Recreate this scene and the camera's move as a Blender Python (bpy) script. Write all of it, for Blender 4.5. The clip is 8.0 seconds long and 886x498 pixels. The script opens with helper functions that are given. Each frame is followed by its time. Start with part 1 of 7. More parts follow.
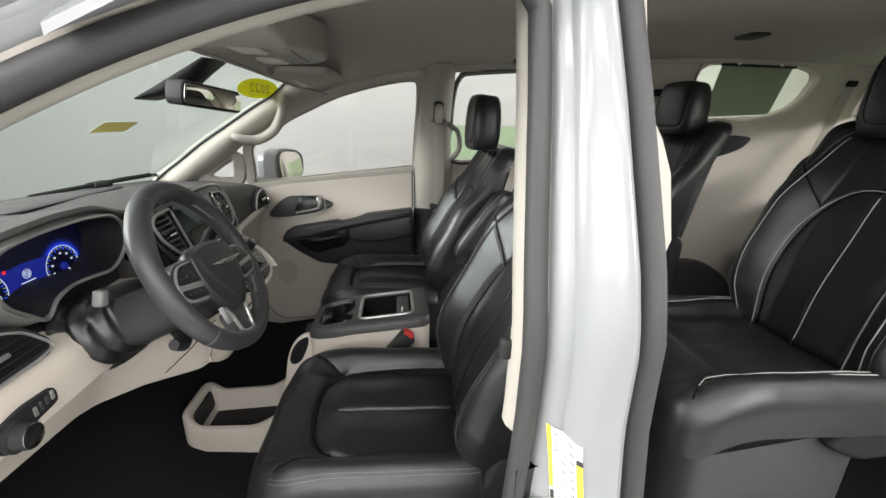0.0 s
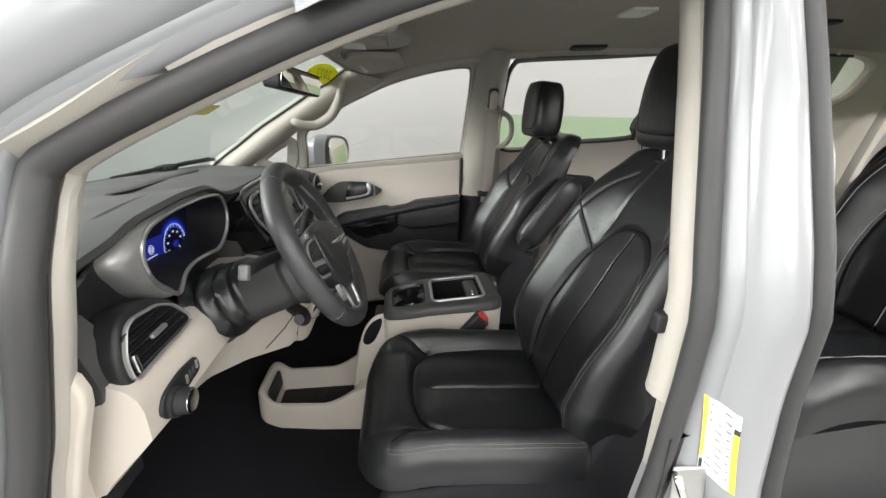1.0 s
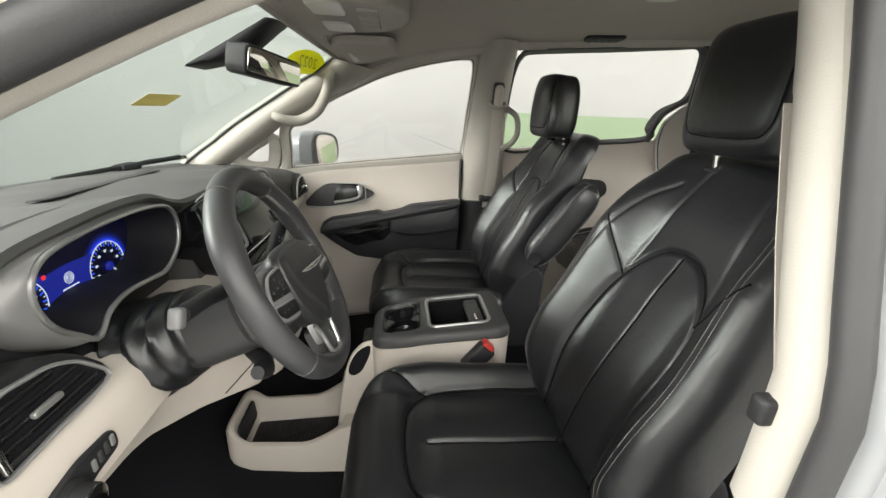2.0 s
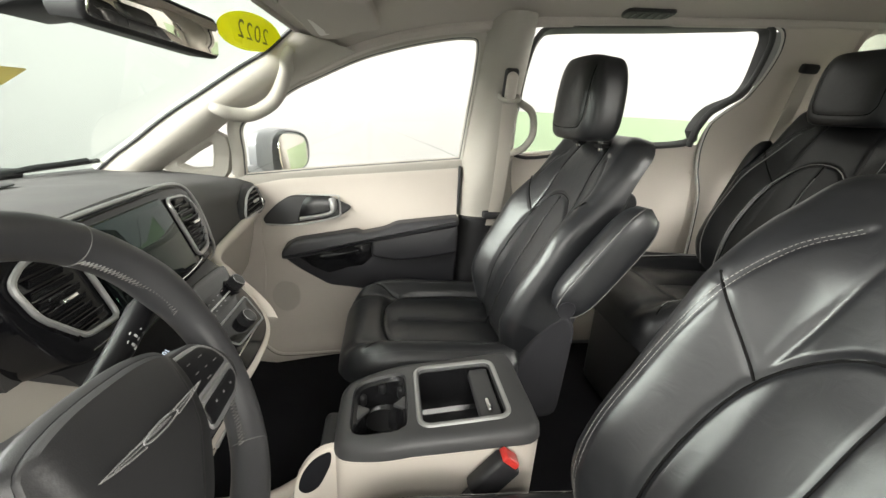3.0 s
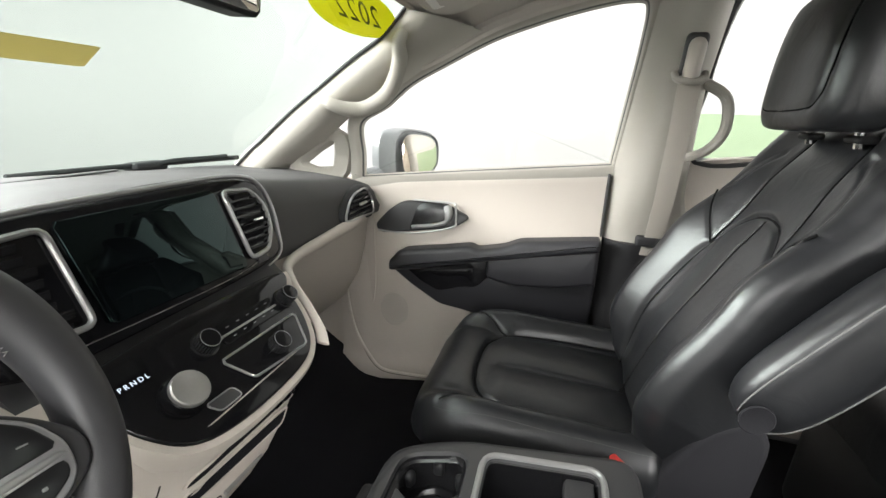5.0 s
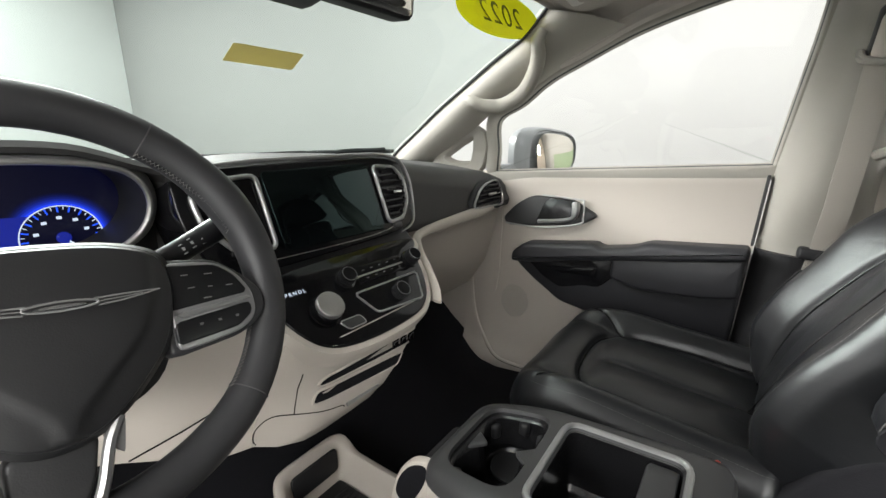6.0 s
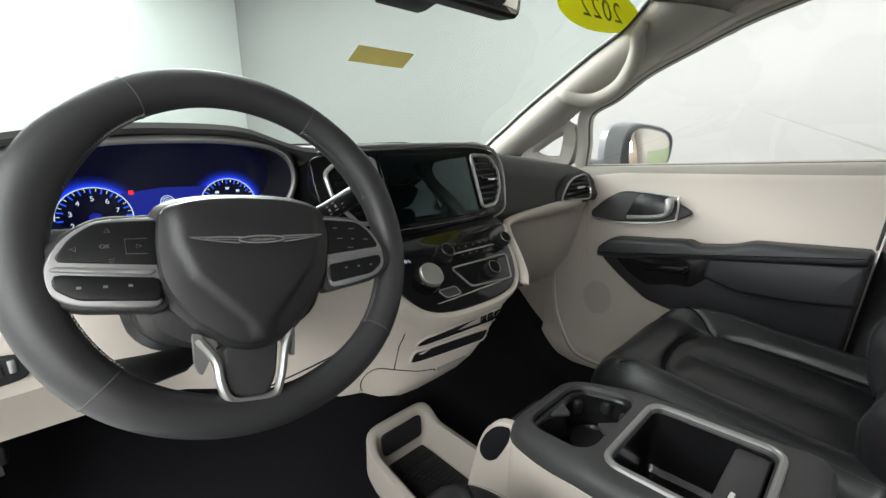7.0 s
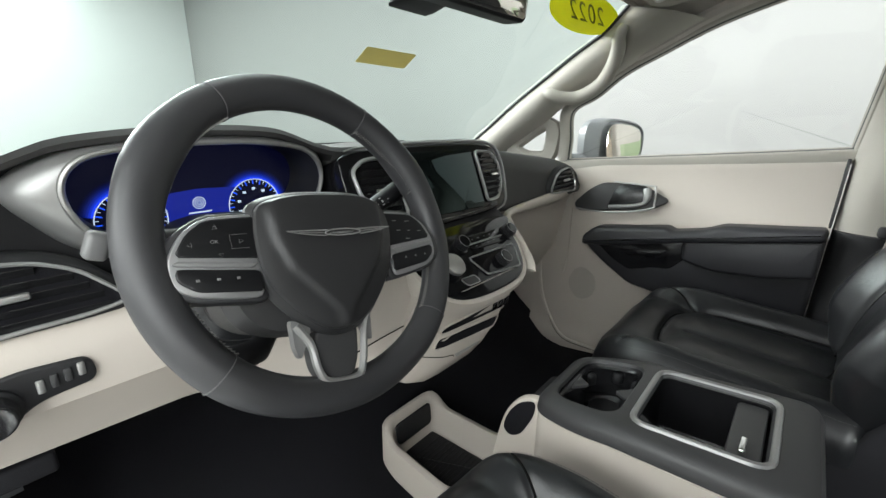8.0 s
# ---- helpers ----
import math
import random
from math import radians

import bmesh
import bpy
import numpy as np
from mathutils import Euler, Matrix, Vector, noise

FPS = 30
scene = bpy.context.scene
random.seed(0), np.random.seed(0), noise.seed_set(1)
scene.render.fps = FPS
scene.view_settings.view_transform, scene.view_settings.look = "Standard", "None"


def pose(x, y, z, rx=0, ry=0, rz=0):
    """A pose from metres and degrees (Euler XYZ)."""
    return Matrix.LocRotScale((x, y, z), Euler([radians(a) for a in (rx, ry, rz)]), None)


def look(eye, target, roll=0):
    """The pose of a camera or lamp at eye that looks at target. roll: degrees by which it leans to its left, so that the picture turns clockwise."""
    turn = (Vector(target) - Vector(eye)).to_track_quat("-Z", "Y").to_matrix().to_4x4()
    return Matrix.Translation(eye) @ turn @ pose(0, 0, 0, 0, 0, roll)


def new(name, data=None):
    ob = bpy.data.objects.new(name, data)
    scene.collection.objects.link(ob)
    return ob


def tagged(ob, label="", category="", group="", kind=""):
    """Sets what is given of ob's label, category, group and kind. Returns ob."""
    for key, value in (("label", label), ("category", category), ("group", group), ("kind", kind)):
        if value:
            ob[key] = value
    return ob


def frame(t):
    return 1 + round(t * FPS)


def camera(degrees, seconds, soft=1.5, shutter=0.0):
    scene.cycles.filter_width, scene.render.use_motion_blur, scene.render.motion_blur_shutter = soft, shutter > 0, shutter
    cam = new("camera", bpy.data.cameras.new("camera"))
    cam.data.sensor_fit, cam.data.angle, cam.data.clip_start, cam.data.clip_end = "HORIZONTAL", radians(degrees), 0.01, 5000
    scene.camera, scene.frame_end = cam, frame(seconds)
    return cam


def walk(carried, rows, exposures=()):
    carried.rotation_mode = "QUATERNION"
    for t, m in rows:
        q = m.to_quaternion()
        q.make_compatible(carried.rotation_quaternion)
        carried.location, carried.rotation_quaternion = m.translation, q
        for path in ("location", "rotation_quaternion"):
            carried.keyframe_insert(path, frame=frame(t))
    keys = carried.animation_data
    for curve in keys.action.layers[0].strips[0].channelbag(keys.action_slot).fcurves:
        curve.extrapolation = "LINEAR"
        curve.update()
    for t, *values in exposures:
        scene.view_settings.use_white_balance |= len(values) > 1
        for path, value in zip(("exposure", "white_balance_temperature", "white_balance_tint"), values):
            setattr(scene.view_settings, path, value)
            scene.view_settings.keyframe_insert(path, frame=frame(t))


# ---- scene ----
cam = camera(93.8, 8.0)
ROWS = [
    (0.0, -1.2510, -0.0159, 1.4183, 72.65, -1.12, -96.28),
    (0.5, -1.2604, 0.1195, 1.4019, 71.91, -1.10, -95.59),
    (1.0, -1.2556, 0.1941, 1.4010, 71.35, -1.50, -95.34),
    (1.2, -1.2461, 0.2029, 1.4020, 71.20, -1.58, -95.30),
    (2.3, -0.9493, 0.1843, 1.3860, 71.10, -2.72, -96.22),
    (2.5, -0.8618, 0.1809, 1.3832, 71.06, -2.90, -96.58),
    (3.0, -0.6776, 0.1634, 1.3712, 71.08, -3.02, -97.02),
    (3.5, -0.5222, 0.1670, 1.3507, 71.26, -3.10, -96.39),
    (4.0, -0.4329, 0.1430, 1.3368, 71.42, -2.70, -93.17),
    (4.2, -0.4115, 0.1331, 1.3345, 71.40, -2.65, -90.61),
    (5.3, -0.4189, 0.0107, 1.3000, 72.60, -1.70, -68.00),
    (5.5, -0.4331, -0.0059, 1.2901, 72.96, -1.74, -64.10),
    (6.0, -0.4708, -0.0419, 1.2684, 73.10, -1.74, -54.27),
    (6.5, -0.5101, -0.0588, 1.2556, 73.04, -1.70, -47.11),
    (7.0, -0.5473, -0.0633, 1.2489, 72.90, -1.62, -43.52),
    (7.5, -0.5880, -0.0570, 1.2480, 72.89, -1.51, -42.97),
    (8.0, -0.6532, -0.0181, 1.2488, 72.67, -0.91, -49.03),
]
walk(cam, [(t, pose(x, y, z, rx, ry, rz)) for t, x, y, z, rx, ry, rz in ROWS],
     exposures=[(0.0, 0.05, 6500, 10), (1.2, -0.03, 6500, 10), (2.5, 0.60, 6750, 8), (3.5, 1.05, 6700, 8), (4.2, 1.20, 6550, 9), (5.5, 0.57, 6450, 10), (6.5, 0.39, 6400, 9), (8.0, 0.29, 6200, 6)])

# world and lights: a closed white photo booth with soft ceiling fixtures, plus unseen fill lights
world = bpy.data.worlds.new("world")
scene.world = world
world.use_nodes = True
world.node_tree.nodes["Background"].inputs[0].default_value = (0.9, 0.95, 1.0, 1)
world.node_tree.nodes["Background"].inputs[1].default_value = 0.3

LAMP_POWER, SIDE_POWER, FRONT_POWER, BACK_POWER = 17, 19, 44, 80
for lx, share in ((-2.9, 2.5), (-1.5, 0.9), (0.5, 0.42), (1.9, 0.05)):
    for ly in (-3.2, -0.4, 2.6, 5.2, 7.6):
        lamp = bpy.data.lights.new("ceiling_lamp", "AREA")
        lamp.shape, lamp.size, lamp.size_y, lamp.energy = "RECTANGLE", 0.35, 2.2, LAMP_POWER * share * (0.8 if ly > 5 and lx < -2 else 5.2 if ly > 5 and lx < 1 else 4.5 if ly == 2.6 and -2 < lx < 1 else 1.5 if ly < -3 and lx < 1 else 1)
        lamp.color = (1.0, 0.99, 0.965)
        new("ceiling_lamp", lamp).matrix_basis = pose(lx, ly, 3.38)
# unseen fill lights added on the left to brighten the cabin through the doors
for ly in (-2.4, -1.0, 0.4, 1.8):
    lamp = bpy.data.lights.new("side_fill", "AREA")
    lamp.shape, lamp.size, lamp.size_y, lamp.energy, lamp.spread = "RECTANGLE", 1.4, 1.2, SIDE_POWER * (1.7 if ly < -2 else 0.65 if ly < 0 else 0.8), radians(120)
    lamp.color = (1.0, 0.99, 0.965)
    new("side_fill", lamp).matrix_basis = look((-3.4, ly, 2.4), (0.2, ly * 0.5, 0.85))
# unseen fill lights added ahead, shining in through the windscreen
for lx in (-2.0, -0.6, 0.8):
    lamp = bpy.data.lights.new("front_fill", "AREA")
    lamp.shape, lamp.size, lamp.size_y, lamp.energy, lamp.spread = "RECTANGLE", 1.4, 1.0, FRONT_POWER, radians(100)
    lamp.color = (1.0, 0.99, 0.965)
    new("front_fill", lamp).matrix_basis = look((lx, 4.6, 2.7), (lx * 0.3, -0.4, 1.1))
# unseen fill lights added behind to lift the rear seats
for lx in (-1.0, 1.0):
    lamp = bpy.data.lights.new("back_fill", "AREA")
    lamp.shape, lamp.size, lamp.size_y, lamp.energy, lamp.spread = "RECTANGLE", 1.4, 0.5, BACK_POWER, radians(120)
    lamp.color = (1.0, 0.99, 0.965)
    new("back_fill", lamp).matrix_basis = look((lx, -5.0, 2.0), (lx * 0.4, -1.0, 1.2))


# ---- materials ----
def material(name, color, rough=0.5, metal=0.0, grain=0.0, bump=0.0, bump_scale=400.0, vary=0.0, vary_scale=6.0, coat=0.0, spec=0.5, crease=0.0):
    """A principled surface with colour variation at two scales and a fine relief."""
    m = bpy.data.materials.new(name)
    m.use_nodes = True
    nt = m.node_tree
    b = nt.nodes["Principled BSDF"]
    b.inputs["Base Color"].default_value = (*color, 1)
    b.inputs["Roughness"].default_value = rough
    b.inputs["Metallic"].default_value = metal
    b.inputs["Coat Weight"].default_value = coat
    b.inputs["Specular IOR Level"].default_value = spec
    tc = nt.nodes.new("ShaderNodeTexCoord")
    if vary or grain:
        mix = nt.nodes.new("ShaderNodeMix")
        mix.data_type = "RGBA"
        n1 = nt.nodes.new("ShaderNodeTexNoise")
        n1.inputs["Scale"].default_value = vary_scale
        n1.inputs["Detail"].default_value = 6
        n2 = nt.nodes.new("ShaderNodeTexNoise")
        n2.inputs["Scale"].default_value = bump_scale
        nt.links.new(tc.outputs["Object"], n1.inputs["Vector"])
        nt.links.new(tc.outputs["Object"], n2.inputs["Vector"])
        add = nt.nodes.new("ShaderNodeMath")
        add.operation = "MULTIPLY_ADD"
        nt.links.new(n2.outputs["Fac"], add.inputs[0])
        add.inputs[1].default_value = grain
        nt.links.new(n1.outputs["Fac"], add.inputs[2])
        mix.inputs[6].default_value = (*[min(1, c * (1 - vary)) for c in color], 1)
        mix.inputs[7].default_value = (*[min(1, c * (1 + vary)) for c in color], 1)
        nt.links.new(add.outputs[0], mix.inputs[0])
        nt.links.new(mix.outputs[2], b.inputs["Base Color"])
        ramp = nt.nodes.new("ShaderNodeMapRange")
        ramp.inputs[1].default_value, ramp.inputs[2].default_value = 0.3, 0.7
        ramp.inputs[3].default_value, ramp.inputs[4].default_value = max(0.02, rough * 0.88), min(1, rough * 1.12)
        nt.links.new(n1.outputs["Fac"], ramp.inputs[0])
        nt.links.new(ramp.outputs[0], b.inputs["Roughness"])
    if bump:
        v = nt.nodes.new("ShaderNodeTexVoronoi")
        v.inputs["Scale"].default_value = bump_scale
        nt.links.new(tc.outputs["Object"], v.inputs["Vector"])
        bp = nt.nodes.new("ShaderNodeBump")
        bp.inputs["Strength"].default_value = bump
        bp.inputs["Distance"].default_value = 0.0006
        nt.links.new(v.outputs["Distance"], bp.inputs["Height"])
        if crease:
            fold = nt.nodes.new("ShaderNodeTexNoise")
            fold.inputs["Scale"].default_value = 26
            fold.inputs["Detail"].default_value = 4
            fold.inputs["Distortion"].default_value = 1.2
            nt.links.new(tc.outputs["Object"], fold.inputs["Vector"])
            soft = nt.nodes.new("ShaderNodeBump")
            soft.inputs["Strength"].default_value = crease
            soft.inputs["Distance"].default_value = 0.004
            nt.links.new(fold.outputs["Fac"], soft.inputs["Height"])
            nt.links.new(soft.outputs["Normal"], bp.inputs["Normal"])
        nt.links.new(bp.outputs["Normal"], b.inputs["Normal"])
    return m


def glass_material(name, tint, gloss=1.0):
    """Thin car glass: clear with a tint, and Fresnel gloss on top."""
    m = bpy.data.materials.new(name)
    m.use_nodes = True
    nt = m.node_tree
    out = nt.nodes["Material Output"]
    nt.nodes.remove(nt.nodes["Principled BSDF"])
    tr = nt.nodes.new("ShaderNodeBsdfTransparent")
    tr.inputs[0].default_value = (*tint, 1)
    gl = nt.nodes.new("ShaderNodeBsdfGlossy")
    gl.inputs["Roughness"].default_value = 0.0
    fr = nt.nodes.new("ShaderNodeLayerWeight")
    fr.inputs[0].default_value = 0.5
    pw = nt.nodes.new("ShaderNodeMath")
    pw.operation = "POWER"
    pw.inputs[1].default_value = 4.0
    k = nt.nodes.new("ShaderNodeMath")
    k.operation = "MULTIPLY_ADD"
    k.inputs[1].default_value = 0.7 * gloss
    k.inputs[2].default_value = 0.045 * gloss
    nt.links.new(fr.outputs["Facing"], pw.inputs[0])
    mx = nt.nodes.new("ShaderNodeMixShader")
    nt.links.new(pw.outputs[0], k.inputs[0])
    nt.links.new(k.outputs[0], mx.inputs[0])
    nt.links.new(tr.outputs[0], mx.inputs[1])
    nt.links.new(gl.outputs[0], mx.inputs[2])
    nt.links.new(mx.outputs[0], out.inputs[0])
    return m


def glow_material(name, color, strength):
    m = bpy.data.materials.new(name)
    m.use_nodes = True
    b = m.node_tree.nodes["Principled BSDF"]
    b.inputs["Base Color"].default_value = (0.01, 0.01, 0.015, 1)
    b.inputs["Roughness"].default_value = 0.2
    b.inputs["Emission Color"].default_value = (*color, 1)
    b.inputs["Emission Strength"].default_value = strength
    return m


def film_material(name, color, share):
    """Thin paper or film on glass that lets part of the light through."""
    m = material(name, color, 0.6, grain=0.25, vary=0.08, vary_scale=20)
    nt = m.node_tree
    b, out = nt.nodes["Principled BSDF"], nt.nodes["Material Output"]
    tl = nt.nodes.new("ShaderNodeBsdfTranslucent")
    tl.inputs[0].default_value = (*color, 1)
    mx = nt.nodes.new("ShaderNodeMixShader")
    mx.inputs[0].default_value = share
    nt.links.new(b.outputs[0], mx.inputs[1])
    nt.links.new(tl.outputs[0], mx.inputs[2])
    nt.links.new(mx.outputs[0], out.inputs[0])
    return m


LEATHER = material("black_leather", (0.0098, 0.0104, 0.0116), 0.35, grain=0.3, bump=0.09, bump_scale=1000, vary=0.25, vary_scale=9, spec=0.46, crease=0.2)
AIRBAGSKIN = material("airbag_cover_plastic", (0.0185, 0.0185, 0.0195), 0.5, grain=0.25, bump=0.08, bump_scale=800, vary=0.12, vary_scale=10)
WHEELSKIN = material("wheel_leather", (0.030, 0.030, 0.032), 0.47, grain=0.3, bump=0.06, bump_scale=900, vary=0.2, vary_scale=12)
STITCH = material("grey_thread", (0.20, 0.195, 0.185), 0.8, grain=0.4, bump_scale=900, vary=0.2)
SEAM = material("seam_thread", (0.004, 0.004, 0.004), 0.9, spec=0.1)
# soft black lifted in colour for the light that falls through the driver door
DOORLIT = material("lit_black_door_vinyl", (0.021, 0.021, 0.024), 0.46, grain=0.3, bump=0.12, bump_scale=800, vary=0.2, vary_scale=8, spec=0.5)
SOFTBLACK = material("soft_black_plastic", (0.0135, 0.0135, 0.0148), 0.55, grain=0.3, bump=0.15, bump_scale=700, vary=0.18, vary_scale=7, spec=0.35)
DARK = material("dark_grey_plastic", (0.036, 0.036, 0.037), 0.46, grain=0.3, bump=0.12, bump_scale=700, vary=0.15, vary_scale=7, spec=0.4)
PADGREY = material("soft_grey_pad", (0.049, 0.0485, 0.048), 0.6, grain=0.3, bump=0.15, bump_scale=600, vary=0.15, vary_scale=6, spec=0.4)
PIANO = material("gloss_black", (0.006, 0.006, 0.007), 0.07, spec=0.3, vary=0.1, grain=0.1)
BEIGE = material("beige_plastic", (0.47, 0.428, 0.38), 0.55, grain=0.25, bump=0.08, bump_scale=700, vary=0.06, vary_scale=4)
TRIMGREY = material("warm_grey_trim", (0.335, 0.318, 0.282), 0.7, grain=0.3, bump=0.3, bump_scale=420, vary=0.07, vary_scale=4)
LINER = material("headliner_fabric", (0.44, 0.41, 0.375), 0.95, grain=0.6, bump=0.6, bump_scale=700, vary=0.08, vary_scale=5, spec=0.1)
SATIN = material("satin_grey_paint", (0.30, 0.30, 0.295), 0.38, metal=0.45, grain=0.2, bump_scale=300, vary=0.06)
TIPGREY = material("grey_stalk_tip", (0.13, 0.13, 0.13), 0.45, vary=0.1)
STALKPRINT = material("pale_print", (0.38, 0.38, 0.38), 0.6)
MARKGREY = material("grey_print", (0.17, 0.17, 0.17), 0.6)
SILVER = material("satin_silver", (0.42, 0.42, 0.41), 0.34, metal=0.75, grain=0.2, bump_scale=300, vary=0.06)
SPOKESILVER = material("spoke_silver", (0.34, 0.34, 0.337), 0.34, metal=0.65, grain=0.2, bump_scale=300, vary=0.05)
DIALMETAL = material("dial_metal", (0.52, 0.515, 0.50), 0.33, metal=0.85, grain=0.5, bump=0.1, bump_scale=260, vary=0.10, vary_scale=60)
for metal in (DIALMETAL,):
    spin = metal.node_tree.nodes.new("ShaderNodeTangent")
    spin.direction_type, spin.axis = "RADIAL", "Z"
    lathe = metal.node_tree.nodes["Principled BSDF"]
    lathe.inputs["Anisotropic"].default_value = 0.85
    metal.node_tree.links.new(spin.outputs[0], lathe.inputs["Tangent"])
SWITCHBLACK = material("satin_black_switch", (0.0075, 0.0075, 0.0085), 0.36, vary=0.15, spec=0.35)
SPOKEDARK = material("dark_satin_metal", (0.32, 0.32, 0.322), 0.36, metal=0.6, grain=0.2, bump_scale=300, vary=0.05)
RIMSEAM = material("rim_joint_thread", (0.09, 0.09, 0.09), 0.8)
BADGE = material("badge_chrome", (0.50, 0.50, 0.50), 0.25, metal=0.7, vary=0.05, grain=0.1)
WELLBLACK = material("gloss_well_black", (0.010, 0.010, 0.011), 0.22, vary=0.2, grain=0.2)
WARMWALL = material("warm_wall_paint", (0.70, 0.62, 0.54), 0.85, grain=0.2, bump=0.1, bump_scale=60, vary=0.03, vary_scale=1.2)
CHROME = material("bright_chrome", (0.78, 0.78, 0.77), 0.12, metal=1.0, vary=0.05, grain=0.1)
# white paint coloured far darker, in place of weaker light on the pillars
PAINT = material("dimmed_white_car_paint", (0.215, 0.221, 0.231), 0.30, coat=0.35, grain=0.05, vary=0.02, vary_scale=2)
RUBBER = material("rubber_seal", (0.028, 0.028, 0.029), 0.6, grain=0.3, bump=0.2, bump_scale=300, vary=0.2)
CARPET = material("black_carpet", (0.0065, 0.0065, 0.008), 0.95, grain=0.8, bump=1.0, bump_scale=500, vary=0.4, vary_scale=15, spec=0.15)
TRIMLIGHT = material("pale_edge_strip", (0.62, 0.61, 0.58), 0.45)
SATINGREY = material("satin_grey_plate", (0.30, 0.30, 0.30), 0.4, vary=0.05)
BELT = material("belt_webbing", (0.40, 0.37, 0.325), 0.8, grain=0.4, bump=0.6, bump_scale=600, vary=0.1)
RED = material("red_button", (0.42, 0.03, 0.025), 0.35, vary=0.1, grain=0.2)
WHITEPAPER = material("white_paper", (0.75, 0.75, 0.72), 0.6, vary=0.04, grain=0.2)
YELLOWPAPER = material("yellow_paper", (0.72, 0.62, 0.05), 0.6, vary=0.06, grain=0.2)
SEATBASE = material("matt_black_plastic", (0.014, 0.014, 0.016), 0.7, grain=0.3, bump=0.3, bump_scale=520, vary=0.2, vary_scale=8, spec=0.12)
LENS = material("pale_lens", (0.62, 0.60, 0.56), 0.35, vary=0.04, grain=0.1)
SHADE = film_material("grey_mesh_cloth", (0.34, 0.37, 0.31), 0.75)
INK = material("dark_ink", (0.03, 0.03, 0.03), 0.7)
TAGPAPER = film_material("olive_tag", (0.42, 0.385, 0.20), 0.55)
STICKER = film_material("yellow_green_sticker", (0.50, 0.50, 0.025), 0.6)
STICKERINK = material("olive_print", (0.15, 0.155, 0.02), 0.6)
# darker copy of the wall paint; lower light on the right wall put into colour
DIMWALL = material("dimmed_wall_paint", (0.37, 0.362, 0.357), 0.85, grain=0.2, bump=0.1, bump_scale=60, vary=0.03, vary_scale=0.8)
WALLPAINT = material("white_wall_paint", (0.72, 0.73, 0.72), 0.85, grain=0.2, bump=0.1, bump_scale=60, vary=0.025, vary_scale=1.2)
GREENPAINT = material("green_wall_paint", (0.235, 0.30, 0.195), 0.8, grain=0.2, bump=0.1, bump_scale=60, vary=0.04, vary_scale=1.2)
FLOORPAINT = material("grey_floor_paint", (0.42, 0.42, 0.41), 0.35, grain=0.3, bump=0.2, bump_scale=40, vary=0.12, vary_scale=1.5)
WINDSCREEN = glass_material("windscreen_glass", (0.67, 0.755, 0.725), 0.5)
CLEAR = glass_material("side_glass", (0.93, 0.955, 0.94))
PRIVACY = glass_material("tinted_glass", (0.76, 0.85, 0.72))
MIRRORGLASS = material("mirror_glass", (0.82, 0.78, 0.72), 0.02, metal=1.0)
GRILLE = material("speaker_mesh", (0.16, 0.145, 0.125), 0.7, vary=0.1, grain=0.2)
TOUCHGLASS = material("touch_screen_glass", (0.0025, 0.003, 0.0035), 0.03, spec=0.36)
TOUCHGLASS.node_tree.nodes["Principled BSDF"].inputs["Specular Tint"].default_value = (0.62, 1.0, 0.98, 1)
BLUEGLOW = glow_material("blue_gauge_glow", (0.02, 0.10, 1.0), 0.9)
NAVY = glow_material("dark_blue_display", (0.004, 0.005, 0.06), 0.12)
HALOS = [glow_material("blue_halo", (0.015, 0.06, 1.0), q) for q in (0.8, 0.42, 0.22, 0.11, 0.05, 0.02)]
BLUEDIM = glow_material("dim_blue_display", (0.02, 0.04, 0.6), 0.34)
WHITEGLOW = glow_material("white_gauge_marks", (0.75, 0.85, 1.0), 0.7)
REDGLOW = glow_material("red_warning_light", (1.0, 0.02, 0.01), 1.2)


# ---- mesh helpers ----
def thing(name, at, label="", category="", group="", kind=""):
    """An Empty at the base of a thing, which parents its parts."""
    e = new(name)
    e.matrix_basis = Matrix.Translation(at)
    e.empty_display_size = 0.05
    return tagged(e, label, category, group, kind)


def part(name, bm, mat, parent=None, label="", sharp=35):
    """Links a bmesh, in world coordinates, as one mesh object under a thing or a part."""
    bmesh.ops.recalc_face_normals(bm, faces=bm.faces)
    me = bpy.data.meshes.new(name)
    bm.to_mesh(me)
    bm.free()
    me.polygons.foreach_set("use_smooth", [True] * len(me.polygons))
    me.set_sharp_from_angle(angle=radians(sharp))
    me.materials.append(mat)
    ob = new(name, me)
    if parent is not None:
        ob.parent = parent
        if parent.type == "EMPTY":
            ob.matrix_parent_inverse = parent.matrix_basis.inverted()
    if label:
        ob["label"] = label
    return ob


def solid(name, bm, mat, label, category, kind="", group="", sharp=35):
    """A top-level thing of one mesh."""
    return tagged(part(name, bm, mat, None, "", sharp), label, category, group, kind)


def spline(pts, n=8, closed=False):
    """Catmull-Rom points through pts (tuples of any length)."""
    p = [np.array(q, float) for q in pts]
    m, out = len(p), []
    for i in range(m if closed else m - 1):
        if closed:
            a, b, c, d = p[i - 1], p[i], p[(i + 1) % m], p[(i + 2) % m]
        else:
            b, c = p[i], p[i + 1]
            a = p[i - 1] if i else 2 * b - c
            d = p[i + 2] if i + 2 < m else 2 * c - b
        for k in range(n):
            t = k / n
            out.append(0.5 * (2 * b + (c - a) * t + (2 * a - 5 * b + 4 * c - d) * t * t + (3 * b - a - 3 * c + d) * t ** 3))
    if not closed:
        out.append(p[-1])
    return out


def resample(pts, n, closed=True):
    """n points at even steps of length along a polyline."""
    p = [np.array(q, float) for q in pts]
    if closed:
        p = p + [p[0]]
